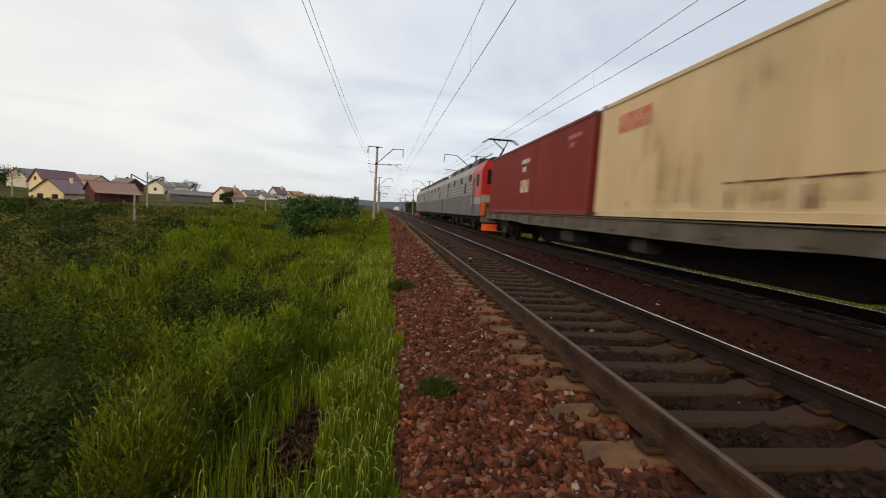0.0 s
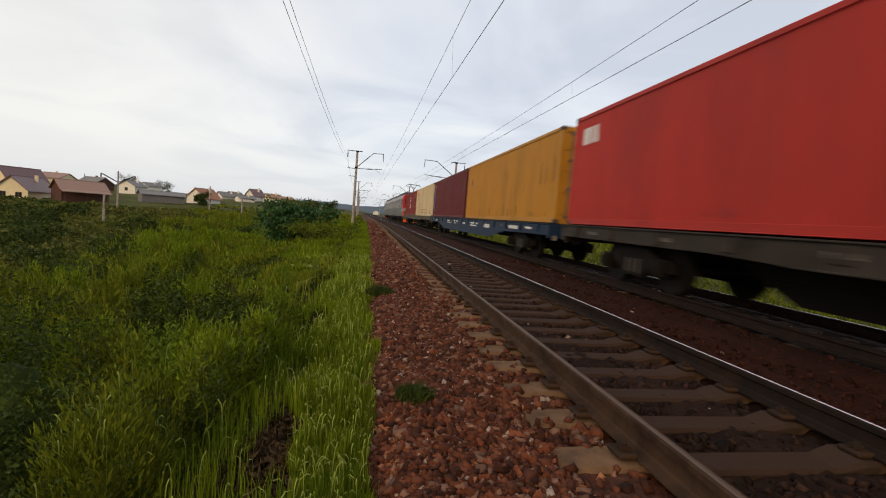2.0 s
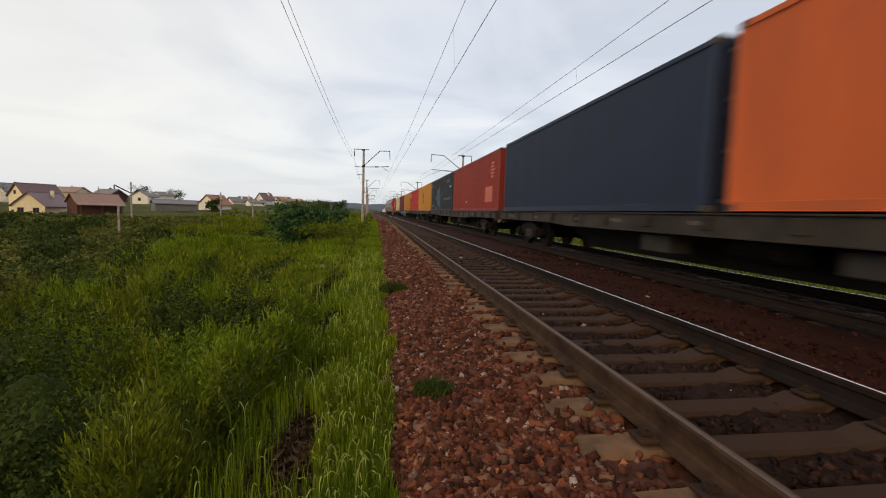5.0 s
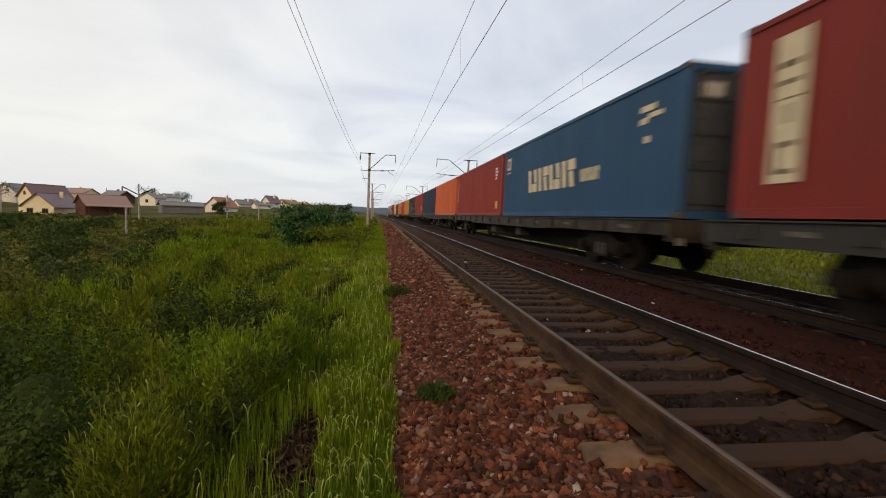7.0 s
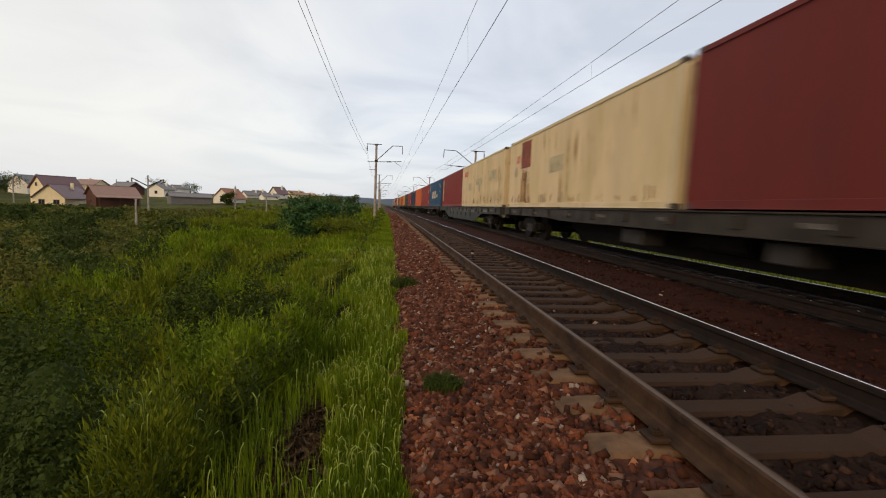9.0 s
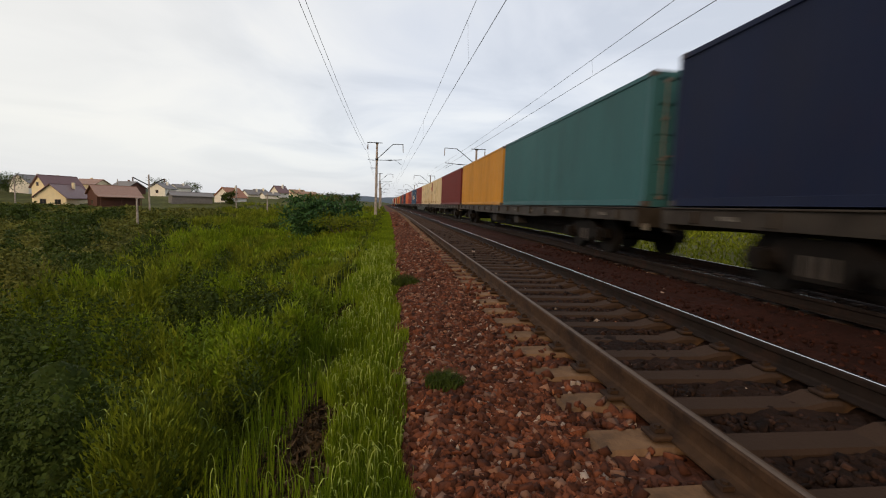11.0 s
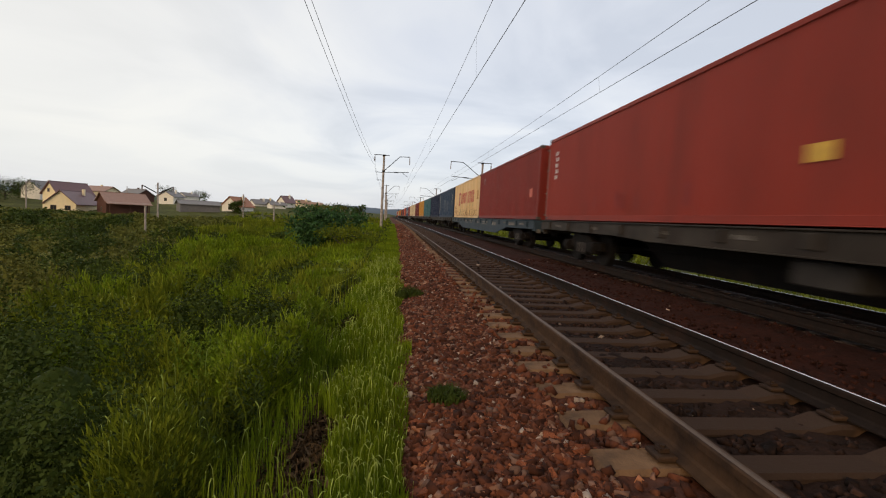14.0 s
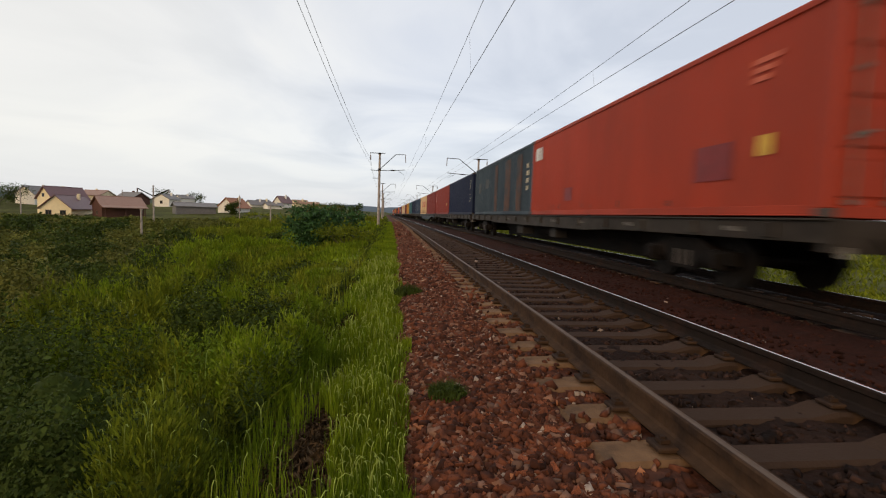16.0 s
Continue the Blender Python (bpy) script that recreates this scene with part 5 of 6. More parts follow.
def build_hills():
    # the far hills' blue-grey is distance haze put into their colour
    M = material("far_hill_haze", (0.085, 0.115, 0.15), 1.0, vary=0.15, scale=0.01)
    for d, lo, hi, name, lab, base in ((3600, -60, 70, "far_hills", "low wooded hills on the horizon, blue haze in their colour", 1.4), (1500, -60, -3, "near_hills", "low green wooded rise behind the village", 0.75)):
        az = np.radians(np.linspace(lo, hi, 260))
        k = np.linspace(0, 40, 260)
        el = base * (0.62 + 0.25 * np.sin(k * 0.31 + 1) + 0.13 * np.sin(k * 0.93) + 0.05 * np.sin(k * 2.7) + 0.02 * np.sin(k * 9))
        el = el * np.clip((np.arange(260)) / 12, 0, 1) * np.clip((259 - np.arange(260)) / 12, 0, 1)
        top = np.stack([d * np.sin(az), d * np.cos(az), 1 + d * np.tan(np.radians(el))], -1)
        foot = np.stack([d * 0.93 * np.sin(az), d * 0.93 * np.cos(az), 0 * az - 8], -1)
        back = np.stack([d * 1.1 * np.sin(az), d * 1.1 * np.cos(az), 0 * az - 8], -1)
        v = np.concatenate([foot, top, back])
        i = np.arange(259)
        f = np.concatenate([np.stack([i, i + 1, i + 261, i + 260], -1), np.stack([i + 260, i + 261, i + 521, i + 520], -1)])
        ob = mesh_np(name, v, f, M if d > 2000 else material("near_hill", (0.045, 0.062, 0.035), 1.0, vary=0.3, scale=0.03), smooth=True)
        tagged(ob, lab, "hills", kind="structure")


build_hills()


# ---- vegetation ----
def waves(seed, size, n=10):
    """A smooth random field of about that grain, mean 0, spread about 1."""
    r = np.random.default_rng(seed)
    a = r.uniform(0, 2 * np.pi, n)
    k = 2 * np.pi / (size * r.uniform(0.6, 1.8, n))
    p = r.uniform(0, 2 * np.pi, n)
    return lambda x, y: sum(np.cos(k[i] * (x * np.cos(a[i]) + y * np.sin(a[i])) + p[i]) for i in range(n)) / math.sqrt(n / 2)


def blades(x, y, z, height, width, lean, r):
    """Bent grass blades as five-point strips (a quad and a tip): vertices and faces."""
    n = len(x)
    a = r.uniform(0, 2 * np.pi, n)
    b = r.uniform(0, 2 * np.pi, n)
    side = np.stack([np.cos(a), np.sin(a), 0 * a], -1) * (width / 2)[:, None]
    bend = np.stack([np.cos(b), np.sin(b), 0 * b], -1) * (lean * height)[:, None]
    p0 = np.stack([x, y, z], -1)
    p1 = p0 + bend * 0.12 + np.stack([0 * x, 0 * x, height * 0.62], -1)
    p2 = p0 + bend + np.stack([0 * x, 0 * x, height * (1 - 0.45 * lean ** 2)], -1)
    v = np.stack([p0 - side, p0 + side, p1 + side * 0.75, p1 - side * 0.75, p2 + side * 0.1, p2 - side * 0.1], 1)
    k = np.arange(n)[:, None] * 6
    f = np.concatenate([k + [0, 1, 2, 3], k + [3, 2, 4, 5]])
    return v.reshape(-1, 3), f


def leaves(p, size, aspect, r, up=0.5):
    """Leaves as folded rhombs round the points p."""
    n = len(p)
    d = r.normal(0, 1, (n, 3))
    d[:, 2] = np.abs(d[:, 2]) * 0.8 + up
    d /= np.linalg.norm(d, axis=1)[:, None]
    s = np.cross(d, r.normal(0, 1, (n, 3)))
    s /= np.linalg.norm(s, axis=1)[:, None] + 1e-6
    nrm = np.cross(d, s)
    L, W = size[:, None], (size / aspect)[:, None]
    v = np.stack([p - d * L * 0.5, p + s * W * 0.5 + nrm * W * 0.15, p + d * L * 0.5 - nrm * L * 0.08, p - s * W * 0.5 + nrm * W * 0.15], 1)
    k = np.arange(n)[:, None] * 4
    return v.reshape(-1, 3), k + [0, 1, 2, 3]


G_BRIGHT = material("grass_bright", (0.190, 0.252, 0.013), 0.65, vary=0.35, scale=1.8, island=0.3, second=(0.115, 0.168, 0.010), amount=0.45, second_scale=0.9, trans=0.25, spec=0.08)
G_TIP = material("grass_seed_head", (0.30, 0.36, 0.075), 0.8, vary=0.2, island=0.3, trans=0.2, spec=0.08)
G_MID = material("weed_green", (0.122, 0.150, 0.012), 0.65, vary=0.42, scale=0.9, island=0.3, second=(0.185, 0.208, 0.016), amount=0.45, second_scale=0.55, trans=0.2, spec=0.08)
G_DARK = material("bramble_dark", (0.048, 0.070, 0.013), 0.65, vary=0.25, scale=0.8, island=0.22, second=(0.062, 0.085, 0.013), amount=0.4, second_scale=0.4, trans=0.15, spec=0.08)
G_OLIVE = material("thicket_olive", (0.148, 0.146, 0.032), 0.75, vary=0.28, scale=0.3, island=0.22, second=(0.098, 0.112, 0.024), amount=0.45, second_scale=0.16, trans=0.1, spec=0.08)
G_SUMAC = material("shrub_leaf", (0.048, 0.105, 0.034), 0.45, vary=0.25, scale=2, island=0.4, trans=0.15, spec=0.08)

field_a, field_b, field_c = waves(11, 2.2), waves(12, 0.8), waves(13, 9.0)
field_d, field_e = waves(14, 4.5), waves(15, 26.0)


def strip_edge(y):
    """Where the grass ends against the ballast."""
    return 0.14 + 0.035 * np.sin(y * 1.7) + 0.03 * np.sin(y * 4.3 + 1)


def stalks(x, y, z, height, width, r):
    """Thin upright stalks that nod over at the tip into a slender seed head."""
    n = len(x)
    a = r.uniform(0, 2 * np.pi, n)
    side = np.stack([np.cos(a), np.sin(a), 0 * a], -1) * (width / 2)[:, None]
    b = r.uniform(0, 2 * np.pi, n)
    way = np.stack([np.cos(b), np.sin(b), 0 * b], -1) * (height * r.uniform(0.06, 0.22, n))[:, None]
    up = lambda f: np.stack([0 * x, 0 * x, height * f], -1)
    p = np.stack([x, y, z], -1)
    rings = [(p, 0.5), (p + way * 0.15 + up(0.62), 0.5), (p + way * 0.45 + up(0.90), 1.0), (p + way * 0.95 + up(0.985), 1.5), (p + way * 1.6 + up(0.93), 0.4)]
    v = np.stack([q for c, w in rings for q in (c - side * w, c + side * w)], 1)
    k = np.arange(n)[:, None] * 10
    f = np.concatenate([k + [2 * i, 2 * i + 1, 2 * i + 3, 2 * i + 2] for i in range(4)])
    return v.reshape(-1, 3), f


HOLLOWS = ((-0.47, 2.75, 0.17, 0.55), (-0.58, 6.1, 0.20, 0.70), (-0.75, 9.5, 0.22, 0.9))


def hollow(x, y):
    """Bare gaps in the grass: 0 inside, 1 outside."""
    out = np.ones_like(x)
    for cx, cy, a, b in HOLLOWS:
        out = np.minimum(out, np.clip(((x - cx) / a) ** 2 + ((y - cy) / b) ** 2, 0, 1))
    return out


def grass_strip():
    r = np.random.default_rng(3)
    n = 115000
    y = np.where(r.random(n) < 0.05, r.uniform(-12, 0.9, n), np.exp(r.uniform(math.log(0.9), math.log(75), n)))
    x = r.uniform(-1.0, 0.0, n) + strip_edge(y)
    dome, tone = domes(x, y, 0.30, 5.0)
    left = -0.34 - 0.045 * np.clip(y, 0, 9) + 0.10 * waves(21, 1.1)(x, y)
    keep = (r.random(n) < np.where(x < left, 0.10, 1.0)) & (r.random(n) < hollow(x, y) ** 2) & (dome > 0.06 + 0.1 * r.random(n))
    dome, x, y = dome[keep], x[keep], y[keep]
    z = np.maximum(ground_z(x + bend(y), y), np.interp(x, [0.02, 0.3], [-0.40, -0.27])) - 0.03
    h = r.uniform(0.10, 0.22, len(x)) * (0.65 + 0.6 * dome) * np.interp(x, [-0.1, 0.18], [1, 0.6])
    w = np.clip(0.0034 + 0.0012 * np.abs(y), 0.0055, 0.06) * r.uniform(0.7, 1.3, len(x))
    v, f = blades(x + bend(y), y, z, h, w, r.uniform(0.02, 0.20, len(x)), r)
    g = mesh_np("grass_strip", v, f, G_BRIGHT)
    tagged(g, "bright green tall grass along the foot of the ballast", "grass", kind="stuff")
    m = (r.random(len(x)) < 0.045) & (y < 14) & (y > 0.5)
    v, f = stalks(x[m], y[m], z[m], h[m] * r.uniform(1.15, 1.6, m.sum()), np.clip(0.0026 + 0.0009 * y[m], 0.0035, 0.02), r)
    g = mesh_np("seed_heads", v, f, G_TIP)
    tagged(g, "pale nodding grass seed heads among the blades", "grass", kind="stuff")


def hashed(i, j, k):
    """A random number from 0 to 1 for the cell (i, j)."""
    v = np.sin(i * 127.1 + j * 311.7 + k * 74.7) * 43758.5453
    return v - np.floor(v)


def domes(x, y, cell, k):
    """Overlapping round clumps on a jittered grid: the share of full height at each place, and a random number for its clump."""
    ci, cj = np.floor(x / cell), np.floor(y / cell)
    best, tone = np.zeros_like(x), np.zeros_like(x)
    for a in (-1, 0, 1):
        for b in (-1, 0, 1):
            i, j = ci + a, cj + b
            cx, cy = (i + hashed(i, j, k)) * cell, (j + hashed(i, j, k + 1)) * cell
            rad = cell * (0.45 + 0.5 * hashed(i, j, k + 2))
            h = np.sqrt(np.clip(1 - ((x - cx) ** 2 + (y - cy) ** 2) / rad ** 2, 0, 1)) * (0.45 + 0.55 * hashed(i, j, k + 3))
            m = h > best
            best, tone = np.where(m, h, best), np.where(m, hashed(i, j, k + 4), tone)
    return best, tone


def mound(x, y):
    """Height of the undergrowth above the ground, and the tone of its clump."""
    far = np.clip((np.hypot(x, y) - 12) / 30, 0, 1)
    h1, t1 = domes(x, y, 0.85, 3.0)
    h2, t2 = domes(x, y, 3.2, 9.0)
    h3, t3 = domes(x, y, 2.0, 17.0)
    mid = np.clip((np.hypot(x, y) - 4) / 5, 0, 1)
    sink = np.interp(np.hypot(x, y), [45, 90], [1, 0.5])
    h = 0.06 + 0.72 * h1 * (1 + 0.3 * field_a(x, y)) * (1 - 0.4 * far) + far * sink * 1.7 * h2 * (1 + 0.35 * field_c(x, y)) + mid * (1 - 0.6 * far) * 1.0 * h3
    return np.clip(h, 0.05, 3.0) * np.interp(x, [-1.6, -0.8], [1, 0.7]), (t1 * (1 - mid) + (0.35 * t1 + 0.65 * t3) * mid) * (1 - far) + t2 * far


def clump_leaves(cx, cy, cz, rad, hgt, size, per, r):
    """Leaves on the lumpy domes of round plants, facing outwards: points, facing, sizes and the plant of each."""
    k = np.repeat(np.arange(len(cx)), per)
    n = len(k)
    u = r.normal(0, 1, (n, 3))
    u[:, 2] = np.abs(u[:, 2]) + 0.1
    u /= np.linalg.norm(u, axis=1)[:, None]
    ph = r.uniform(0, 6.28, (len(cx), 3))[k]
    lump = 0.98 + 0.16 * np.sin(4.5 * u[:, 0] + ph[:, 0]) * np.sin(5 * u[:, 1] + ph[:, 1]) + 0.15 * np.sin(11 * u[:, 0] + ph[:, 2]) * np.sin(9 * u[:, 2] + 8 * u[:, 1] + ph[:, 0])
    q = lump * (1 - 0.24 * r.random(n) ** 1.7) + 0.26 * (r.random(n) < 0.16) * r.random(n) ** 1.5
    p = np.stack([cx[k] + u[:, 0] * rad[k] * q, cy[k] + u[:, 1] * rad[k] * q, cz[k] + u[:, 2] * hgt[k] * q], -1)
    face = u / np.stack([rad[k], rad[k], hgt[k]], -1) * rad[k][:, None]
    face = face / np.linalg.norm(face, axis=1)[:, None] + r.normal(0, 0.30, (n, 3)) + [0, 0, 0.1]
    face /= np.linalg.norm(face, axis=1)[:, None]
    return p, face, size[k] * r.uniform(0.6, 1.4, n), k


def facing_leaves(p, face, size, aspect, r, up=0.7):
    """Folded rhombs that look along their facing, hanging or rising a little."""
    n = len(p)
    t = r.normal(0, 1, (n, 3)) + [0, 0, up]
    d = t - face * np.sum(t * face, axis=1)[:, None]
    d /= np.linalg.norm(d, axis=1)[:, None] + 1e-6
    s = np.cross(face, d)
    L, W = size[:, None], (size / aspect)[:, None]
    v = np.stack([p - d * L * 0.5, p + s * W * 0.5 + face * W * 0.12, p + d * L * 0.5 - face * L * 0.1, p - s * W * 0.5 + face * W * 0.12], 1)
    k = np.arange(n)[:, None] * 4
    return v.reshape(-1, 3), k + [0, 1, 2, 3]


def sprays(p, face, size, r, length=1.7, width=0.52):
    """Narrow leaves that rise out of the plants, leaning outwards."""
    n = len(p)
    d = face * 0.55 + [0, 0, 1.0] + r.normal(0, 0.30, (n, 3))
    d /= np.linalg.norm(d, axis=1)[:, None]
    s = np.cross(d, r.normal(0, 1, (n, 3)))
    s /= np.linalg.norm(s, axis=1)[:, None] + 1e-6
    L, W = (size * length * r.uniform(0.6, 1.5, n))[:, None], (size * width)[:, None]
    v = np.stack([p - d * L * 0.55, p + s * W * 0.5, p + d * L * 0.5 + face * L * 0.08, p - s * W * 0.5], 1)
    k = np.arange(n)[:, None] * 4
    return v.reshape(-1, 3), k + [0, 1, 2, 3]


def feathers(x, y, z, h, r, count):
    """Upright leafy weeds: narrow leaves set round a stem, long below and short at the tip."""
    k = np.repeat(np.arange(len(x)), count)
    n = len(k)
    f = r.uniform(0.15, 1.0, n)
    a = r.uniform(0, 2 * np.pi, n)
    tilt = np.stack([r.normal(0, 0.10, len(x)), r.normal(0, 0.10, len(x))], -1)[k]
    root = np.stack([x[k] + tilt[:, 0] * h[k] * f, y[k] + tilt[:, 1] * h[k] * f, z[k] + h[k] * f * 0.86], -1)
    rise = r.uniform(0.5, 1.3, n)
    d = np.stack([np.cos(a), np.sin(a), rise], -1) / np.sqrt(1 + rise ** 2)[:, None]
    far = np.hypot(x, y)[k]
    L = ((0.045 + 0.0052 * far) * (1.25 - 0.65 * f) * r.uniform(0.6, 1.4, n))[:, None]
    s = np.stack([-np.sin(a), np.cos(a), r.normal(0, 0.4, n)], -1) * L * 0.13
    v = np.stack([root, root + d * L * 0.5 + s, root + d * L - [0, 0, 0.12] * L, root + d * L * 0.5 - s], 1)
    q = np.arange(n)[:, None] * 4
    return v.reshape(-1, 3), q + [0, 1, 2, 3]


def sight(d):
    """The height to which the plants reach at a distance, so that they step down the slope."""
    return 1.06 - d * np.interp(d, [2, 6, 14, 25, 45, 90, 190], [0.27, 0.175, 0.118, 0.085, 0.050, 0.027, 0.015])


def cores(cx, cy, cz, rad, hgt):
    """The shaded inside of each plant, a small closed dome."""
    ring = np.linspace(0, 2 * np.pi, 9)[:-1]
    rows = [np.stack([cx[:, None] + rad[:, None] * math.cos(e) * np.cos(ring), cy[:, None] + rad[:, None] * math.cos(e) * np.sin(ring), (cz + hgt * math.sin(e))[:, None] + 0 * ring], -1) for e in (-0.25, 0.5, 1.05, 1.5)]
    v = np.concatenate(rows, 1)
    j = np.arange(8)
    one = np.concatenate([np.stack([8 * i + j, 8 * i + (j + 1) % 8, 8 * i + 8 + (j + 1) % 8, 8 * i + 8 + j], -1) for i in range(3)])
    return v.reshape(-1, 3), (np.arange(len(cx))[:, None, None] * 32 + one[None]).reshape(-1, 4)


def undergrowth():
    r = np.random.default_rng(5)
    n = 2600
    d = np.exp(r.uniform(math.log(1.5), math.log(190), n))
    a = np.radians(r.uniform(-62, 1.0, n))
    x, y = d * np.sin(a), d * np.cos(a)
    rad = np.clip((0.14 + 0.042 * np.minimum(d, 40)) * r.uniform(0.45, 1.6, n) ** 1.5, 0.15, 3.2)
    keep = (x - bend(y) < -0.95 - 0.55 * rad + np.clip((y - 6) / 10, 0, 1) * 0.3) & ~((y > 128) & (x < -55))
    x, y, d, rad = x[keep], y[keep], d[keep], rad[keep]
    n = len(x)
    z = ground_z(x, y)
    top = 1.06 - d * np.interp(d, [2, 6, 14, 25, 45, 90, 190], [0.27, 0.175, 0.118, 0.085, 0.050, 0.027, 0.015]) * r.uniform(0.75, 1.5, n)
    hgt = np.clip(np.minimum(rad * r.uniform(0.7, 1.2, n), (top - z) * 0.6), 0.25 * rad, 1.6)
    tone = r.random(n)
    # kinds by place: brambles low on the slope, a willow thicket across the meadow, greener towards the line
    # near left, lens vignetting is put into the choice of dark plants too
    side = -x / np.maximum(y, 0.5) - np.interp(d, [3, 5, 9, 13, 15, 21, 32, 42, 90], [0.36, 0.46, 0.82, 0.80, 0.70, 0.57, 0.45, 0.41, 0.40]) + 0.05 * field_a(x, y) + (0.5 - tone) * 0.22
    c = field_d(x, y) * 0.45 + (tone - 0.5) * 3.0 - 2.2 * np.clip(side / 0.2, 0, 1) + 0.7 * np.clip((4.5 + x) / 3, 0, 1) * np.clip((d - 3) / 6, 0, 1) + 0.15
    olive = (side > 0) & (d > 9) | (d > 70) & (field_e(x, y) + (0.5 - tone) > 0.3)
    bright = ~olive & (c > 0.85) & (d > 4.5) & (side < -0.05)
    dark = (~olive & (c < -0.55)) | (olive & (tone > 0.80) & (d < 60))
    olive = olive & ~dark
    mid = ~olive & ~bright & ~dark
    size = np.clip(0.014 + 0.0040 * d, 0.020, 0.70)
    per = np.clip(16.0 * (rad * (rad + hgt)) / (size ** 2), 60, 3000).astype(int)
    per = (per * min(1.0, 380000 / per.sum())).astype(int)
    for m, mat, aspect, name, lab in ((bright, G_BRIGHT, 3.2, "meadow_grass", "patches of bright green meadow grass and weeds"), (mid, G_MID, 2.6, "weeds", "dense green weeds covering the embankment slope"),
                                      (dark, G_DARK, 2.0, "brambles", "dark green bramble thicket on the slope"), (olive, G_OLIVE, 2.0, "thicket", "dark olive willow thicket across the meadow")):
        p, face, sz, _ = clump_leaves(x[m], y[m], z[m], rad[m], hgt[m], size[m], per[m], r)
        grassy = name in ("meadow_grass", "weeds")
        if grassy:
            v, f = sprays(p, face, sz, r)
        else:
            v, f = facing_leaves(p, face + r.normal(0, 0.35, p.shape), sz * 1.2, aspect, r, 0.6)
        v2, f2 = cores(x[m], y[m], z[m], rad[m] * np.interp(d[m], [4, 10], [0.55, 0.74]), hgt[m] * np.interp(d[m], [4, 10], [0.55, 0.74]))
        tagged(mesh_np(name, np.concatenate([v, v2]), np.concatenate([f, f2 + len(v)]), mat), lab, "undergrowth", kind="stuff")
        if grassy:
            # blades standing out of the plants
            s = (np.hypot(p[:, 0], p[:, 1]) < 14) & (face[:, 2] > 0.3) & (p[:, 0] > -0.55 * p[:, 1] - 0.4) & (r.random(len(p)) < 0.045)
            q = p[s]
            dist = np.hypot(q[:, 0], q[:, 1])
            v, f = blades(q[:, 0], q[:, 1], q[:, 2] - 0.06, r.uniform(0.12, 0.30, len(q)), np.clip(0.004 + 0.0016 * dist, 0.006, 0.03), r.uniform(0.05, 0.6, len(q)), r)
            tagged(mesh_np("standing_grass", v, f, mat), "grass blades standing out of the weeds", "grass", kind="stuff")
            s = (np.hypot(p[:, 0], p[:, 1]) < 9) & (face[:, 2] > 0.3) & (p[:, 0] > -2.6) & (r.random(len(p)) < 0.008)
            q = p[s]
            v, f = stalks(q[:, 0], q[:, 1], q[:, 2] - 0.06, r.uniform(0.16, 0.32, len(q)), np.clip(0.0028 + 0.0009 * q[:, 1], 0.004, 0.012), r)
            tagged(mesh_np("seed_stalks", v, f, G_TIP), "pale bent seed stalks above the weeds", "grass", kind="stuff")
    # upright leafy weeds standing in stands over the lower growth
    n = 8000
    d = np.exp(r.uniform(math.log(3.2), math.log(60), n))
    a = np.radians(r.uniform(-46, -1, n))
    x, y = d * np.sin(a), d * np.cos(a)
    wide = -x / y < np.interp(d, [3, 5, 9, 13, 15, 21, 32, 42, 60], [0.42, 0.50, 0.75, 0.76, 0.68, 0.55, 0.43, 0.40, 0.37]) + 0.04 * field_a(x, y)
    stand = 0.9 * waves(51, 1.3)(x, y) + 0.7 * field_d(x, y) + 0.5 * np.clip((d - 6) / 8, 0, 1)
    keep = wide & (x - bend(y) < np.interp(y, [2, 9, 20], [-0.85, -0.75, -0.45])) & (stand > r.normal(0.05, 0.35, n))
    x, y, d, stand = x[keep], y[keep], d[keep], stand[keep]
    z = ground_z(x, y)
    h = np.clip((sight(d) - z) * r.uniform(0.6, 1.0, len(x)), 0.18, 1.3)
    kind = field_c(x, y) + 0.8 * waves(52, 3.0)(x, y) + r.normal(0, 0.35, len(x))
    for m, mat, lab in ((kind > 0.45, G_BRIGHT, "stands of bright green upright weeds on the slope"), ((kind <= 0.45) & (kind > -0.9), G_MID, "stands of olive green upright weeds on the slope"), (kind <= -0.9, G_DARK, "stands of dark green upright weeds on the slope")):
        v, f = feathers(x[m], y[m], z[m], h[m], r, 30)
        tagged(mesh_np("leafy_weeds", v, f, mat), lab, "undergrowth", kind="stuff")
    # low cover between the plants
    n = 90000
    d = np.exp(r.uniform(math.log(1.0), math.log(190), n))
    a = np.radians(r.uniform(-62, 1.0, n))
    x, y = d * np.sin(a), d * np.cos(a)
    keep = (x - bend(y) < -0.55 + 0.12 * np.sin(y * 1.3)) & ~((y > 128) & (x < -55))
    x, y, d = x[keep], y[keep], d[keep]
    size = np.clip(0.022 + 0.006 * d, 0.03, 0.9) * r.uniform(0.6, 1.35, len(x))
    p = np.stack([x, y, ground_z(x, y) + r.random(len(x)) * np.clip(0.05 + 0.012 * d, 0, 0.4)], -1)
    pick = field_b(x, y) + 0.8 * field_d(x, y) - 0.3 > r.normal(0, 0.5, len(x))
    for m, mat, lab in ((pick, G_MID, "low green weeds between the taller plants"), (~pick, G_DARK, "low dark bramble leaves between the plants")):
        v, f = leaves(p[m], size[m], 2.6, r, 0.7)
        tagged(mesh_np("low_weeds", v, f, mat), lab, "undergrowth", kind="stuff")
    # thinner cover behind and beside the standing place
    m = 70000
    bx, by = r.uniform(-16, -0.9, m), r.uniform(-14, 8, m)
    out = (by < 1) | (-bx > 1.8 * np.maximum(by, 0.1))
    bx, by = bx[out], by[out]
    bh, bt = mound(bx, by)
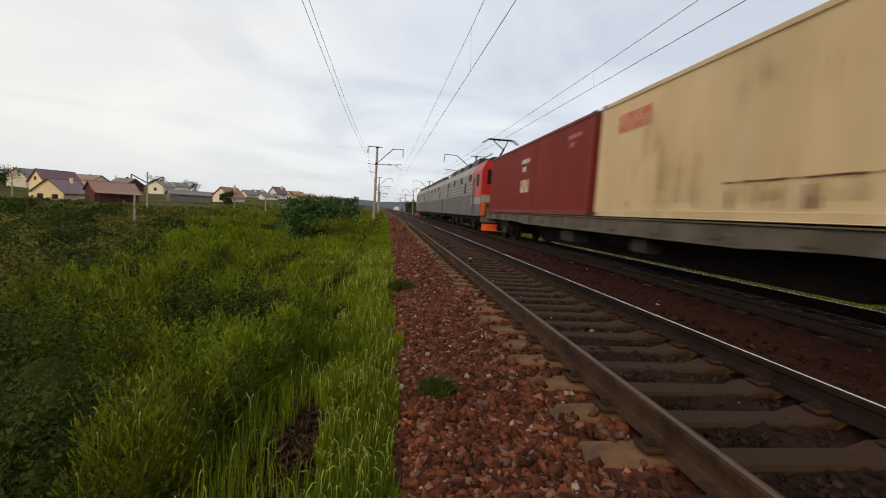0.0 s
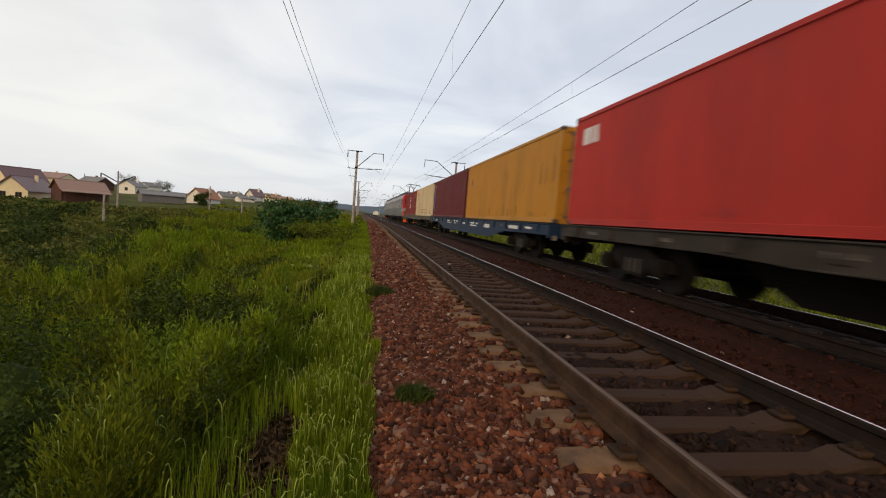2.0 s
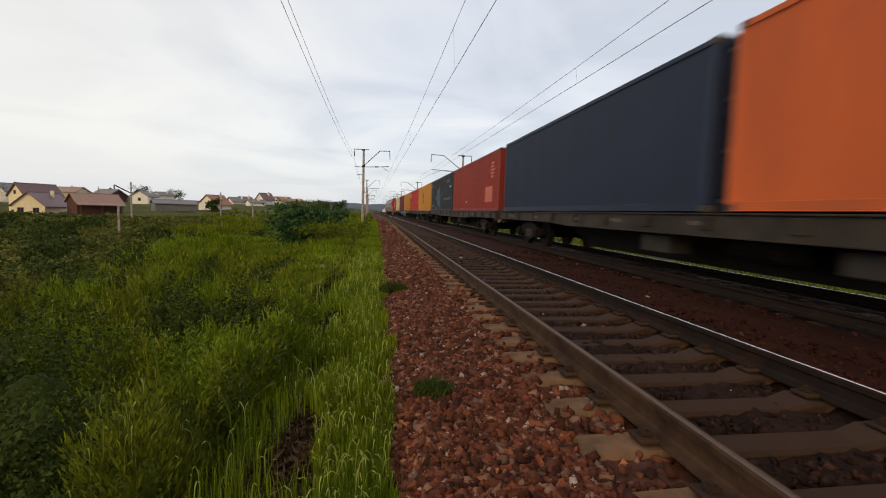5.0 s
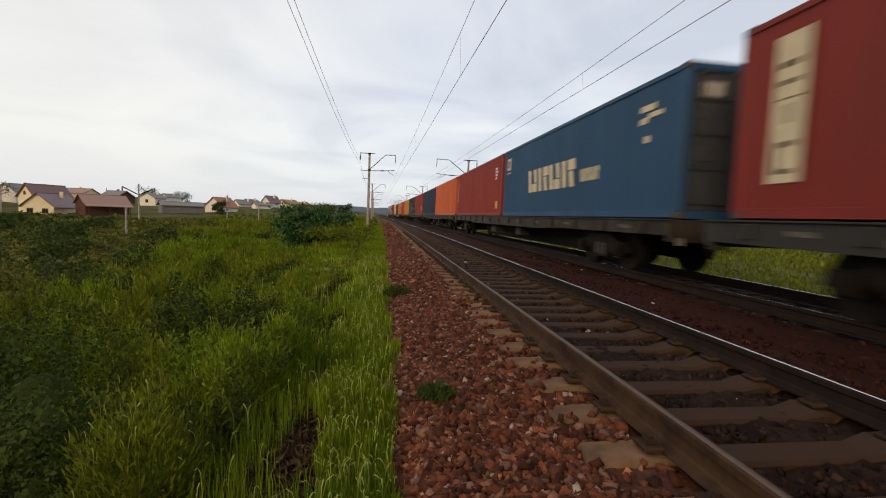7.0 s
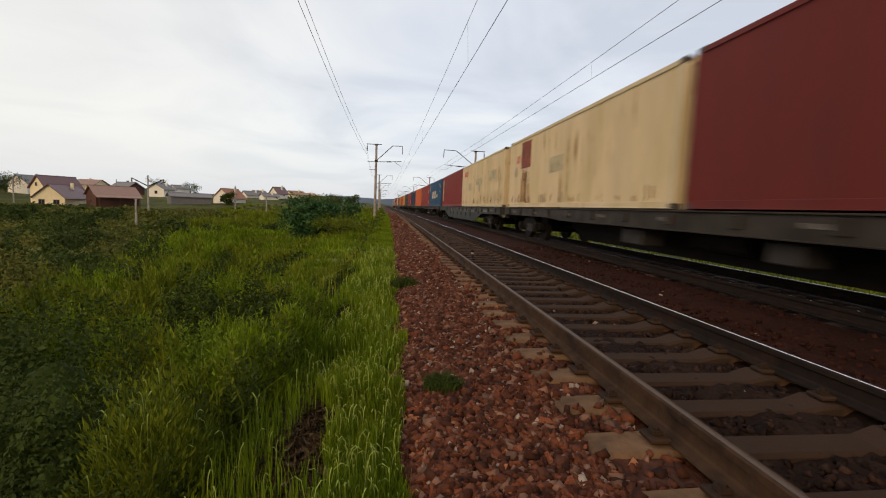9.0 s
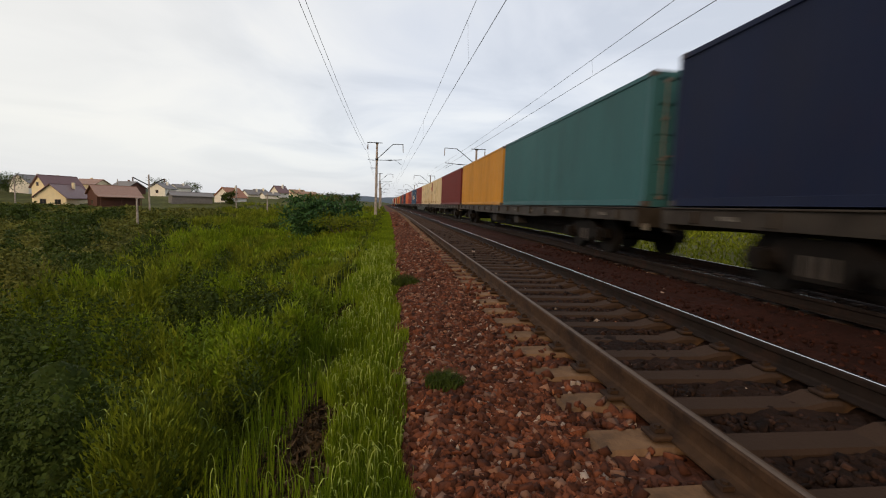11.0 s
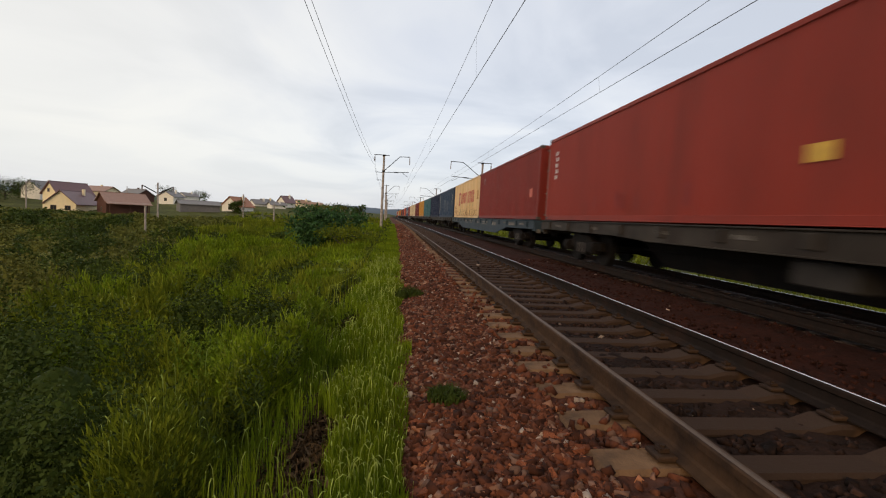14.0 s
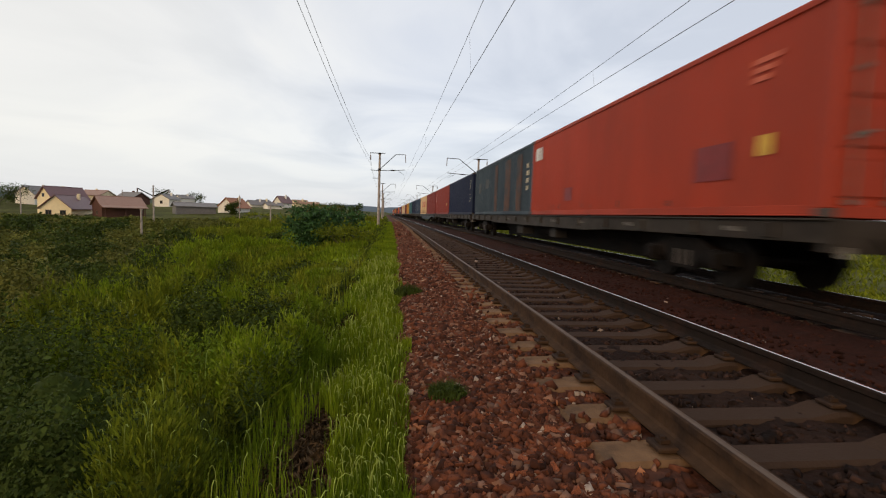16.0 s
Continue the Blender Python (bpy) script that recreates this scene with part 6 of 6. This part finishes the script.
    bp = np.stack([bx, by, ground_z(bx, by) + bh * (1 - r.random(len(bx)) ** 2 * 0.6)], -1)
    for sel, mat, lab in ((bt > 0.4, G_MID, "green weeds on the slope behind"), (bt <= 0.4, G_DARK, "dark brambles on the slope behind")):
        v, f = leaves(bp[sel], r.uniform(0.05, 0.10, sel.sum()), 2.6, r, 0.7)
        tagged(mesh_np("slope_weeds", v, f, mat), lab, "undergrowth", kind="stuff")
    # blades that stand above the weeds
    n = 15000
    d = np.exp(r.uniform(math.log(1.1), math.log(30), n))
    a = np.radians(r.uniform(-60, -2, n))
    x, y = d * np.sin(a), d * np.cos(a)
    keep = (x < -0.8) & (x > -0.5 * y - 0.3) & (field_b(x, y) + 0.7 * waves(31, 1.6)(x, y) > 0.2)
    x, y, d = x[keep], y[keep], d[keep]
    h = r.uniform(0.12, 0.5, len(x)) * np.interp(d, [1, 4], [0.6, 1]) + 0.12 * mound(x, y)[0]
    w = np.clip(0.005 + 0.0018 * d, 0.008, 0.05)
    v, f = blades(x, y, ground_z(x, y), h, w, r.uniform(0.1, 0.6, len(x)), r)
    tagged(mesh_np("tall_grass", v, f, G_MID), "tall grass blades rising out of the weeds", "grass", kind="stuff")
    m = r.random(len(x)) < 0.022
    v, f = blades(x[m], y[m], ground_z(x[m], y[m]), h[m] * 1.35, w[m] * 0.7, r.uniform(0.2, 0.7, m.sum()), r)
    tagged(mesh_np("dry_stalks", v, f, G_TIP), "pale dry grass stalks in the weeds", "grass", kind="stuff")
    # beyond the far track
    n = 42000
    d = np.exp(r.uniform(math.log(10), math.log(120), n))
    a = np.radians(r.uniform(2, 86, n))
    x, y = d * np.sin(a), d * np.cos(a)
    keep = x - bend(y) > 12.2 + 0.3 * np.sin(y)
    x, y, d = x[keep], y[keep], d[keep]
    h = np.clip(0.5 + 0.35 * field_a(x, y) + np.clip((x - 16) / 20, 0, 1) * (0.9 + 0.6 * field_c(x, y)), 0.1, 3)
    p = np.stack([x, y, ground_z(x, y) + h * (1 - r.random(len(x)) ** 2 * 0.8)], -1)
    v, f = leaves(p, np.clip(0.03 + 0.009 * d, 0.05, 0.8) * r.uniform(0.6, 1.3, len(x)), 3.0, r, 0.9)
    tagged(mesh_np("far_side_weeds", v, f, G_MID), "sunlit green weeds beyond the far track", "undergrowth", kind="stuff")


def bushes():
    """Round bushes and tall weed clumps that stand apart, each of one kind: pale and grassy, green, dark green, or olive across the meadow."""
    r = np.random.default_rng(77)
    # dark kinds at the near left: dark bushes, and lens vignetting put into colour
    spots = [(-1.45, 5.2, 0.58, 2), (-2.25, 5.5, 0.50, 2), (-2.9, 4.2, 0.75, 2), (-1.05, 3.6, 0.32, 0), (-1.2, 2.35, 0.30, 1), (-1.75, 2.6, 0.36, 2), (-2.3, 3.0, 0.40, 2), (-0.95, 4.6, 0.28, 0), (-1.6, 7.2, 0.5, 1), (-1.15, 6.2, 0.3, 0)]
    tries = 0
    while len(spots) < 430 and tries < 9000:
        tries += 1
        d = math.exp(r.uniform(math.log(4.5), math.log(150)))
        a = math.radians(r.uniform(-60, -0.5))
        x, y = d * math.sin(a), d * math.cos(a)
        rad = min((0.20 + 0.040 * d) * r.uniform(0.6, 1.35), 3.6)
        if x - float(bend(y)) > -0.85 - 0.75 * rad or (y > 120 and x < -50):
            continue
        if any((x - p[0]) ** 2 + (y - p[1]) ** 2 < (0.74 * (rad + p[2])) ** 2 for p in spots):
            continue
        edge = float(np.interp(d, [3, 5, 9, 13, 15, 21, 32, 42, 150], [0.38, 0.48, 0.80, 0.80, 0.70, 0.57, 0.44, 0.40, 0.36]))
        q = r.random()
        if -x / y > edge + 0.05 * (q - 0.5):
            kind = 3 if d > 8 and q < 0.72 else 2
        elif d > 70:
            kind = 3 if q < 0.45 else 1 if q < 0.85 else 2
        else:
            kind = 0 if q < 0.40 else 1 if q < 0.80 else 2
        spots.append((x, y, rad, kind))
    x, y, rad, kind = np.array(spots).T
    d, z = np.hypot(x, y), ground_z(x, y)
    hgt = np.clip((sight(d) - z) * r.uniform(0.80, 1.22, len(x)) * np.where((kind == 3) & (d > 14), 0.74, 1.0), 0.5 * rad, 2.2 * rad)
    size = np.clip(0.013 + 0.0036 * d, 0.020, 0.55)
    per = np.clip(14.0 * rad * (rad + hgt) / size ** 2, 300, np.interp(d, [4, 10, 30], [11000, 6000, 3200]))
    per = (per * min(1.0, 760000 / per.sum())).astype(int)
    for k, mat, grassy, lab in ((0, G_BRIGHT, True, "clumps of bright green feathery weeds on the slope"), (1, G_MID, True, "clumps of green weeds on the slope"), (2, G_DARK, False, "dark green bushes on the slope"), (3, G_OLIVE, False, "olive willow bushes across the meadow")):
        m = kind == k
        p, face, sz, _ = clump_leaves(x[m], y[m], z[m], rad[m], hgt[m], size[m], per[m], r)
        if grassy:
            v, f = sprays(p, face, sz, r, 1.8, 0.45)
        else:
            v, f = facing_leaves(p, face + r.normal(0, 0.4, p.shape), sz * 1.25, 1.9, r, 0.6)
        v2, f2 = cores(x[m], y[m], z[m], rad[m] * 0.55, hgt[m] * 0.58)
        tagged(mesh_np("bushes", np.concatenate([v, v2]), np.concatenate([f, f2 + len(v)]), mat), lab, "bushes", kind="stuff")
        if grassy:
            # pale heads over the near clumps
            t = (np.hypot(p[:, 0], p[:, 1]) < 10) & (face[:, 2] > 0.45) & (r.random(len(p)) < 0.012)
            q = p[t]
            v, f = stalks(q[:, 0], q[:, 1], q[:, 2] - 0.08, r.uniform(0.16, 0.30, len(q)), np.clip(0.0028 + 0.0010 * q[:, 1], 0.004, 0.014), r)
            tagged(mesh_np("seed_stalks", v, f, G_TIP), "pale bent seed stalks above the clumps", "grass", kind="stuff")


def litter():
    """Dry brown stems and dead leaves lying in the hollows of the grass."""
    r = np.random.default_rng(8)
    x, y = [], []
    for cx, cy, a, b in HOLLOWS:
        n = 2600
        x.append(r.normal(cx, a * 0.7, n)); y.append(r.normal(cy, b * 0.7, n))
    x, y = np.concatenate(x), np.concatenate(y)
    p = np.stack([x, y, ground_z(x, y) + r.uniform(0.0, 0.07, len(x))], -1)
    v, f = leaves(p, r.uniform(0.03, 0.11, len(x)), 4.5, r, 0.0)
    tagged(mesh_np("dry_litter", v, f, M_LITTER), "dry brown stems and dead leaves in bare hollows", "dead leaves", kind="stuff")


M_LITTER = material("dry_litter", (0.075, 0.048, 0.026), 0.95, vary=0.4, scale=5, island=0.5, spec=0.05)
grass_strip()
undergrowth()
bushes()
litter()


def shrub(x, y, height, spread, mat, leaf, n, name, label, category, seed, limbs=7):
    """A shrub or small tree: a short tapered trunk, forking limbs and leaves set in clumps along the outer twigs."""
    r = np.random.default_rng(seed)
    z = float(ground_z(x, y))
    th = empty(name, pose(x, y, z))
    tagged(th, label, category)
    bm = bmesh.new()
    rod(bm, (0, 0, -0.2), (0.05, 0.03, height * 0.35), 0.03 * height, 0.02 * height)
    tips = []
    for k in range(limbs):
        a = k * 2.4 + r.uniform(-0.3, 0.3)
        end = Vector((math.cos(a) * spread * r.uniform(0.35, 0.75), math.sin(a) * spread * r.uniform(0.35, 0.75), height * r.uniform(0.5, 0.85)))
        rod(bm, (0.05, 0.03, height * r.uniform(0.15, 0.33)), end, 0.014 * height, 0.006 * height, n=6)
        for _ in range(5):
            tip = end + Vector((r.normal(0, spread * 0.28), r.normal(0, spread * 0.28), abs(r.normal(0, height * 0.13)) - height * 0.06))
            rod(bm, end, tip, 0.005 * height, 0.002 * height, n=5)
            tips.append(tip)
        for _ in range(3):
            low = Vector((end.x * r.uniform(0.7, 1.3), end.y * r.uniform(0.7, 1.3), height * r.uniform(0.12, 0.45)))
            tips.append(low)
    part("trunk", bm, M_BARK, th)
    tips = np.array(tips)
    c = tips[r.integers(0, len(tips), n)]
    p = c + r.normal(0, 1, (n, 3)) * [spread * 0.17, spread * 0.17, height * 0.085]
    p[:, 2] = np.abs(p[:, 2])
    v, f = leaves(p, leaf * r.uniform(0.6, 1.4, n), 2.6, r, 0.15)
    mesh_np("crown", v, f, mat, th)
    return th


M_BARK = material("bark", (0.07, 0.05, 0.035), 0.9, vary=0.3, scale=8, bump=0.5)
shrub(-4.15, 27.0, 2.9, 1.9, G_SUMAC, 0.26, 6500, "shrub", "dark green broad-leaved shrub on the embankment edge", "shrub", 41, limbs=9)
shrub(-2.6, 23.5, 1.5, 1.3, G_MID, 0.13, 2400, "shrub", "low green shrub beside the taller one", "shrub", 42)
for i, (az, d, h, s, m, lab) in enumerate(((-5.0, 190, 6.0, 3.0, G_DARK, "small dark tree on the grassy rise"), (2.3, 230, 7.0, 2.6, G_DARK, "dark tree by the far line"), (2.9, 300, 6.0, 3.2, G_DARK, "round tree by the far line"),
                                            (-38.3, 240, 9, 6.5, G_DARK, "dark trees beside the village"), (-39.8, 230, 8, 6.5, G_DARK, "dark trees beside the village"), (-37.4, 260, 7, 5, G_DARK, "dark trees beside the village"), (-22.6, 330, 8, 5, G_DARK, "tree among the village houses"),
                                            (-18.9, 190, 5, 2.4, G_DARK, "tree in front of a white house"), (-8.2, 190, 5.5, 4.5, G_OLIVE, "bushy tree on the meadow edge"), (-7.0, 210, 5.0, 4.5, G_DARK, "bushy tree on the meadow edge"), (-9.8, 200, 4, 4, G_OLIVE, "bushy tree on the meadow edge"), (-25.6, 330, 9, 5, G_DARK, "tree behind the village"))):
    x, y, _ = spot(az, 0, d)
    shrub(x, y, h, s, m, 0.55, 2000, "tree", lab, "tree", 60 + i, limbs=6)


def tuft(x, y, size, seed):
    r = np.random.default_rng(seed)
    n = 700
    a, q = r.uniform(0, 2 * np.pi, n), np.sqrt(r.random(n)) * size
    z = np.interp(x, [0.02, 0.30, 1.0], [-0.40, -0.27, -0.235])
    v, f = blades(q * np.cos(a), q * np.sin(a), 0 * q - 0.01, r.uniform(0.4, 1.0, n) * size * 1.15 * (1.1 - 0.6 * q / size), np.full(n, 0.008), r.uniform(0.3, 0.9, n), r)
    t = mesh_np("weed_tuft", v, f, G_DARK)
    t.matrix_basis = pose(x, y, float(z) + 0.03)
    tagged(t, "small dark green weed tuft growing in the ballast", "weed", group="weed tufts")


tuft(0.41, 3.17, 0.14, 1)
tuft(0.25, 7.51, 0.24, 2)


# ---- pieces of the tracks and the ballast ----
def rail_clip_mesh():
    bm = boxes((-0.06, 0.06, -0.07, 0.07, -0.185, -0.155), bevel=0.008)
    rod(bm, (0, 0, -0.17), (0, 0, -0.115), 0.018, n=6)
    box(bm, -0.028, 0.028, -0.028, 0.028, -0.150, -0.128)
    return to_mesh("rail_clip", bm, M_RAIL)


def lay_sleepers():
    me, clip = sleeper_mesh(), rail_clip_mesh()
    r = random.Random(5)
    for k in range(-36, 250):
        y = 2.28 + SLEEPER * k
        ob = new("sleeper", me)
        ob.parent = track_1
        ob.matrix_basis = pose(float(bend(y)) + r.uniform(-0.012, 0.012), y + r.uniform(-0.015, 0.015), r.uniform(-0.006, 0.004), 0, 0, heading(y) + r.uniform(-0.5, 0.5))
        if -3 < k < 60:
            for dx in (-0.795 - 0.115, -0.795 + 0.115, 0.795 - 0.115, 0.795 + 0.115):
                ob = new("rail_clip", clip)
                ob.parent = track_1
                ob.matrix_basis = pose(dx + float(bend(y)), y, 0)
    for k in range(-30, 130):
        ob = new("sleeper", me)
        ob.parent = track_2
        ob.matrix_basis = pose(float(bend(1.0 + SLEEPER * k)) + r.uniform(-0.015, 0.015), 1.0 + SLEEPER * k + r.uniform(-0.02, 0.02), r.uniform(-0.065, -0.045))


lay_sleepers()


def rocks(n_kinds=16, seed=2):
    """Broken stones: skewed blocks with sharp corners and flat breaks."""
    r = np.random.default_rng(seed)
    v0 = np.array([[x, y, z] for x in (-0.5, 0.5) for y in (-0.5, 0.5) for z in (-0.5, 0.5)])
    f0 = np.array([[0, 1, 3], [0, 3, 2], [4, 6, 7], [4, 7, 5], [0, 4, 5], [0, 5, 1], [2, 3, 7], [2, 7, 6], [0, 2, 6], [0, 6, 4], [1, 5, 7], [1, 7, 3]])
    out = []
    for _ in range(n_kinds):
        v = (v0 + r.uniform(-0.24, 0.24, v0.shape)) * r.uniform(0.55, 1.3, 3)
        out.append(v)
    return out, f0


def bed_z(x, y=None):
    """Height of the ballast; on the sleepers' ends that of the concrete."""
    if y is not None:
        k = np.abs((y - 2.28 + SLEEPER / 2) % SLEEPER - SLEEPER / 2)
        return np.where((k < 0.125) & (x > TRACK1 - 1.30) & (x < TRACK1 - 0.95), -0.205, bed_z(x))
    return np.interp(x, [0.02, 0.30, 1.0, 1.60, 1.70, 3.14, 3.24, 4.0, 4.6, 5.1, 5.62, 5.75], [-0.40, -0.27, -0.240, -0.240, -0.275, -0.275, -0.245, -0.23, -0.265, -0.24, -0.24, -0.285])


def lay_stones():
    kinds, f0 = rocks()
    r = np.random.default_rng(9)

    def turn(n):
        q = r.normal(0, 1, (n, 4)); q /= np.linalg.norm(q, axis=1)[:, None]
        w, x, y, z = q.T
        return np.stack([1 - 2 * (y * y + z * z), 2 * (x * y - w * z), 2 * (x * z + w * y), 2 * (x * y + w * z), 1 - 2 * (x * x + z * z), 2 * (y * z - w * x), 2 * (x * z - w * y), 2 * (y * z + w * x), 1 - 2 * (x * x + y * y)], -1).reshape(n, 3, 3)

    def free_of_sleepers(x, y):
        k = np.abs((y - 2.28 + SLEEPER / 2) % SLEEPER - SLEEPER / 2)
        return (k > np.where(x < TRACK1 - 0.95, 0.115, 0.150)) | (x < TRACK1 - 1.31) | (x > TRACK1 + 1.31)

    groups = []
    for n, x0, x1, y0, y1, s0, s1 in ((24000, 0.0, 1.16, 1.0, 8, 0.016, 0.042), (6500, 1.1, 3.9, 1.0, 8, 0.022, 0.05), (16000, 0.0, 1.2, 8, 26, 0.026, 0.056), (3000, 1.1, 3.8, 8, 24, 0.03, 0.06), (2200, 3.7, 5.8, 2.0, 16, 0.016, 0.042), (2200, 0.0, 1.2, 26, 70, 0.06, 0.12), (4500, 0.0, 1.2, -12, 1.0, 0.04, 0.07), (3000, 1.1, 5.8, -12, 1.0, 0.03, 0.06)):
        x, y = r.uniform(x0, x1, n), r.uniform(y0, y1, n)
        ok = (free_of_sleepers(x, y) | (r.random(n) < 0.045) & (x < 1.5)) & (np.abs(x - TRACK1 + 0.795) > 0.10) & (np.abs(x - TRACK1 - 0.795) > 0.10)
        x, y = x[ok], y[ok]
        s = r.uniform(s0, s1, len(x)) * r.choice([1, 1, 1, 1.35], len(x))
        groups.append((x, y, s))
    x, y, s = (np.concatenate(c) for c in zip(*groups))
    near = (x > 0.12) & (x < 1.15) & (y > 1.45) & (y < 3.2) & (s > 0.036)
    idx = np.flatnonzero(near)[:300]
    # the nearest, one by one
    meshes = []
    for i, v in enumerate(kinds):
        me = bpy.data.meshes.new("stone")
        me.from_pydata(v.tolist(), [], f0.tolist())
        me.materials.append(M_STONE)
        meshes.append(me)
    for i in idx:
        ob = new("stone", meshes[i % len(meshes)])
        ob.parent = ballast
        ob.matrix_basis = Matrix.Translation((x[i], y[i], float(bed_z(x[i], y[i])) + s[i] * 0.22)) @ Euler(r.uniform(0, 6.28, 3)).to_matrix().to_4x4() @ Matrix.Scale(float(s[i]), 4)
        if i % 23 == 0 or i % 97 == 0:
            ob.material_slots[0].link = "OBJECT"
            ob.material_slots[0].material = M_STONE_PALE if i % 23 else M_STONE_ORANGE
    rest = np.ones(len(x), bool)
    rest[idx] = False
    x, y, s = x[rest], y[rest], s[rest]
    kind = r.random(len(x))
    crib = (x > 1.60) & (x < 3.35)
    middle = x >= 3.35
    for lo, hi, mat, lab in ((0, 0.80, M_STONE, "loose reddish crushed stones"), (0.80, 0.945, M_STONE_GREY, "loose pinkish grey stones"), (0.945, 0.99, M_STONE_PALE, "scattered pale stones"), (0.99, 1, M_STONE_ORANGE, "scattered orange stones"), (-1, 2, M_STONE_DARK, "oily stones between the rails, shade darkened into their colour"), (-2, 2, M_STONE_MID, "rusty stones between the two tracks")):
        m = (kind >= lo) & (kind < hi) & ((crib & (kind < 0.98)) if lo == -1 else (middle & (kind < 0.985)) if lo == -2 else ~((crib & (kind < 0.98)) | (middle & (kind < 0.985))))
        n = m.sum()
        sel = r.integers(0, len(kinds), n)
        v = np.array(kinds)[sel]
        v = np.einsum("nij,nkj->nki", turn(n), v) * s[m][:, None, None] * (1.0 if lo <= 0.9 else 0.8)
        v += np.stack([x[m] + bend(y[m]), y[m], bed_z(x[m], y[m]) + s[m] * 0.2], -1)[:, None, :]
        f = np.arange(n)[:, None, None] * len(kinds[0]) + f0[None]
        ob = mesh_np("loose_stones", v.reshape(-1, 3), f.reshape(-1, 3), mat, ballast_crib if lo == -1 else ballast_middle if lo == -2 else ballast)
        tagged(ob, lab, kind="stuff")


lay_stones()


# ---- what moves ----
def motions():
    for th, y, off, z in MOVERS:
        rows = []
        for t in range(17):
            at = y + SPEED * t + GAIN * t * t
            rows.append((t, pose(TRACK2 + float(bend(at)), at, 0, 0, 0, heading(at)) @ pose(0, off, z)))
        walk(th, rows)
    # the wheels roll without slipping
    for w in WHEELSETS:
        x, y, z = w.matrix_basis.translation
        walk(w, [(i / FPS, pose(x, y, z, -math.degrees((SPEED * i / FPS + GAIN * (i / FPS) ** 2) / 0.475))) for i in range(16 * FPS + 1)])


motions()
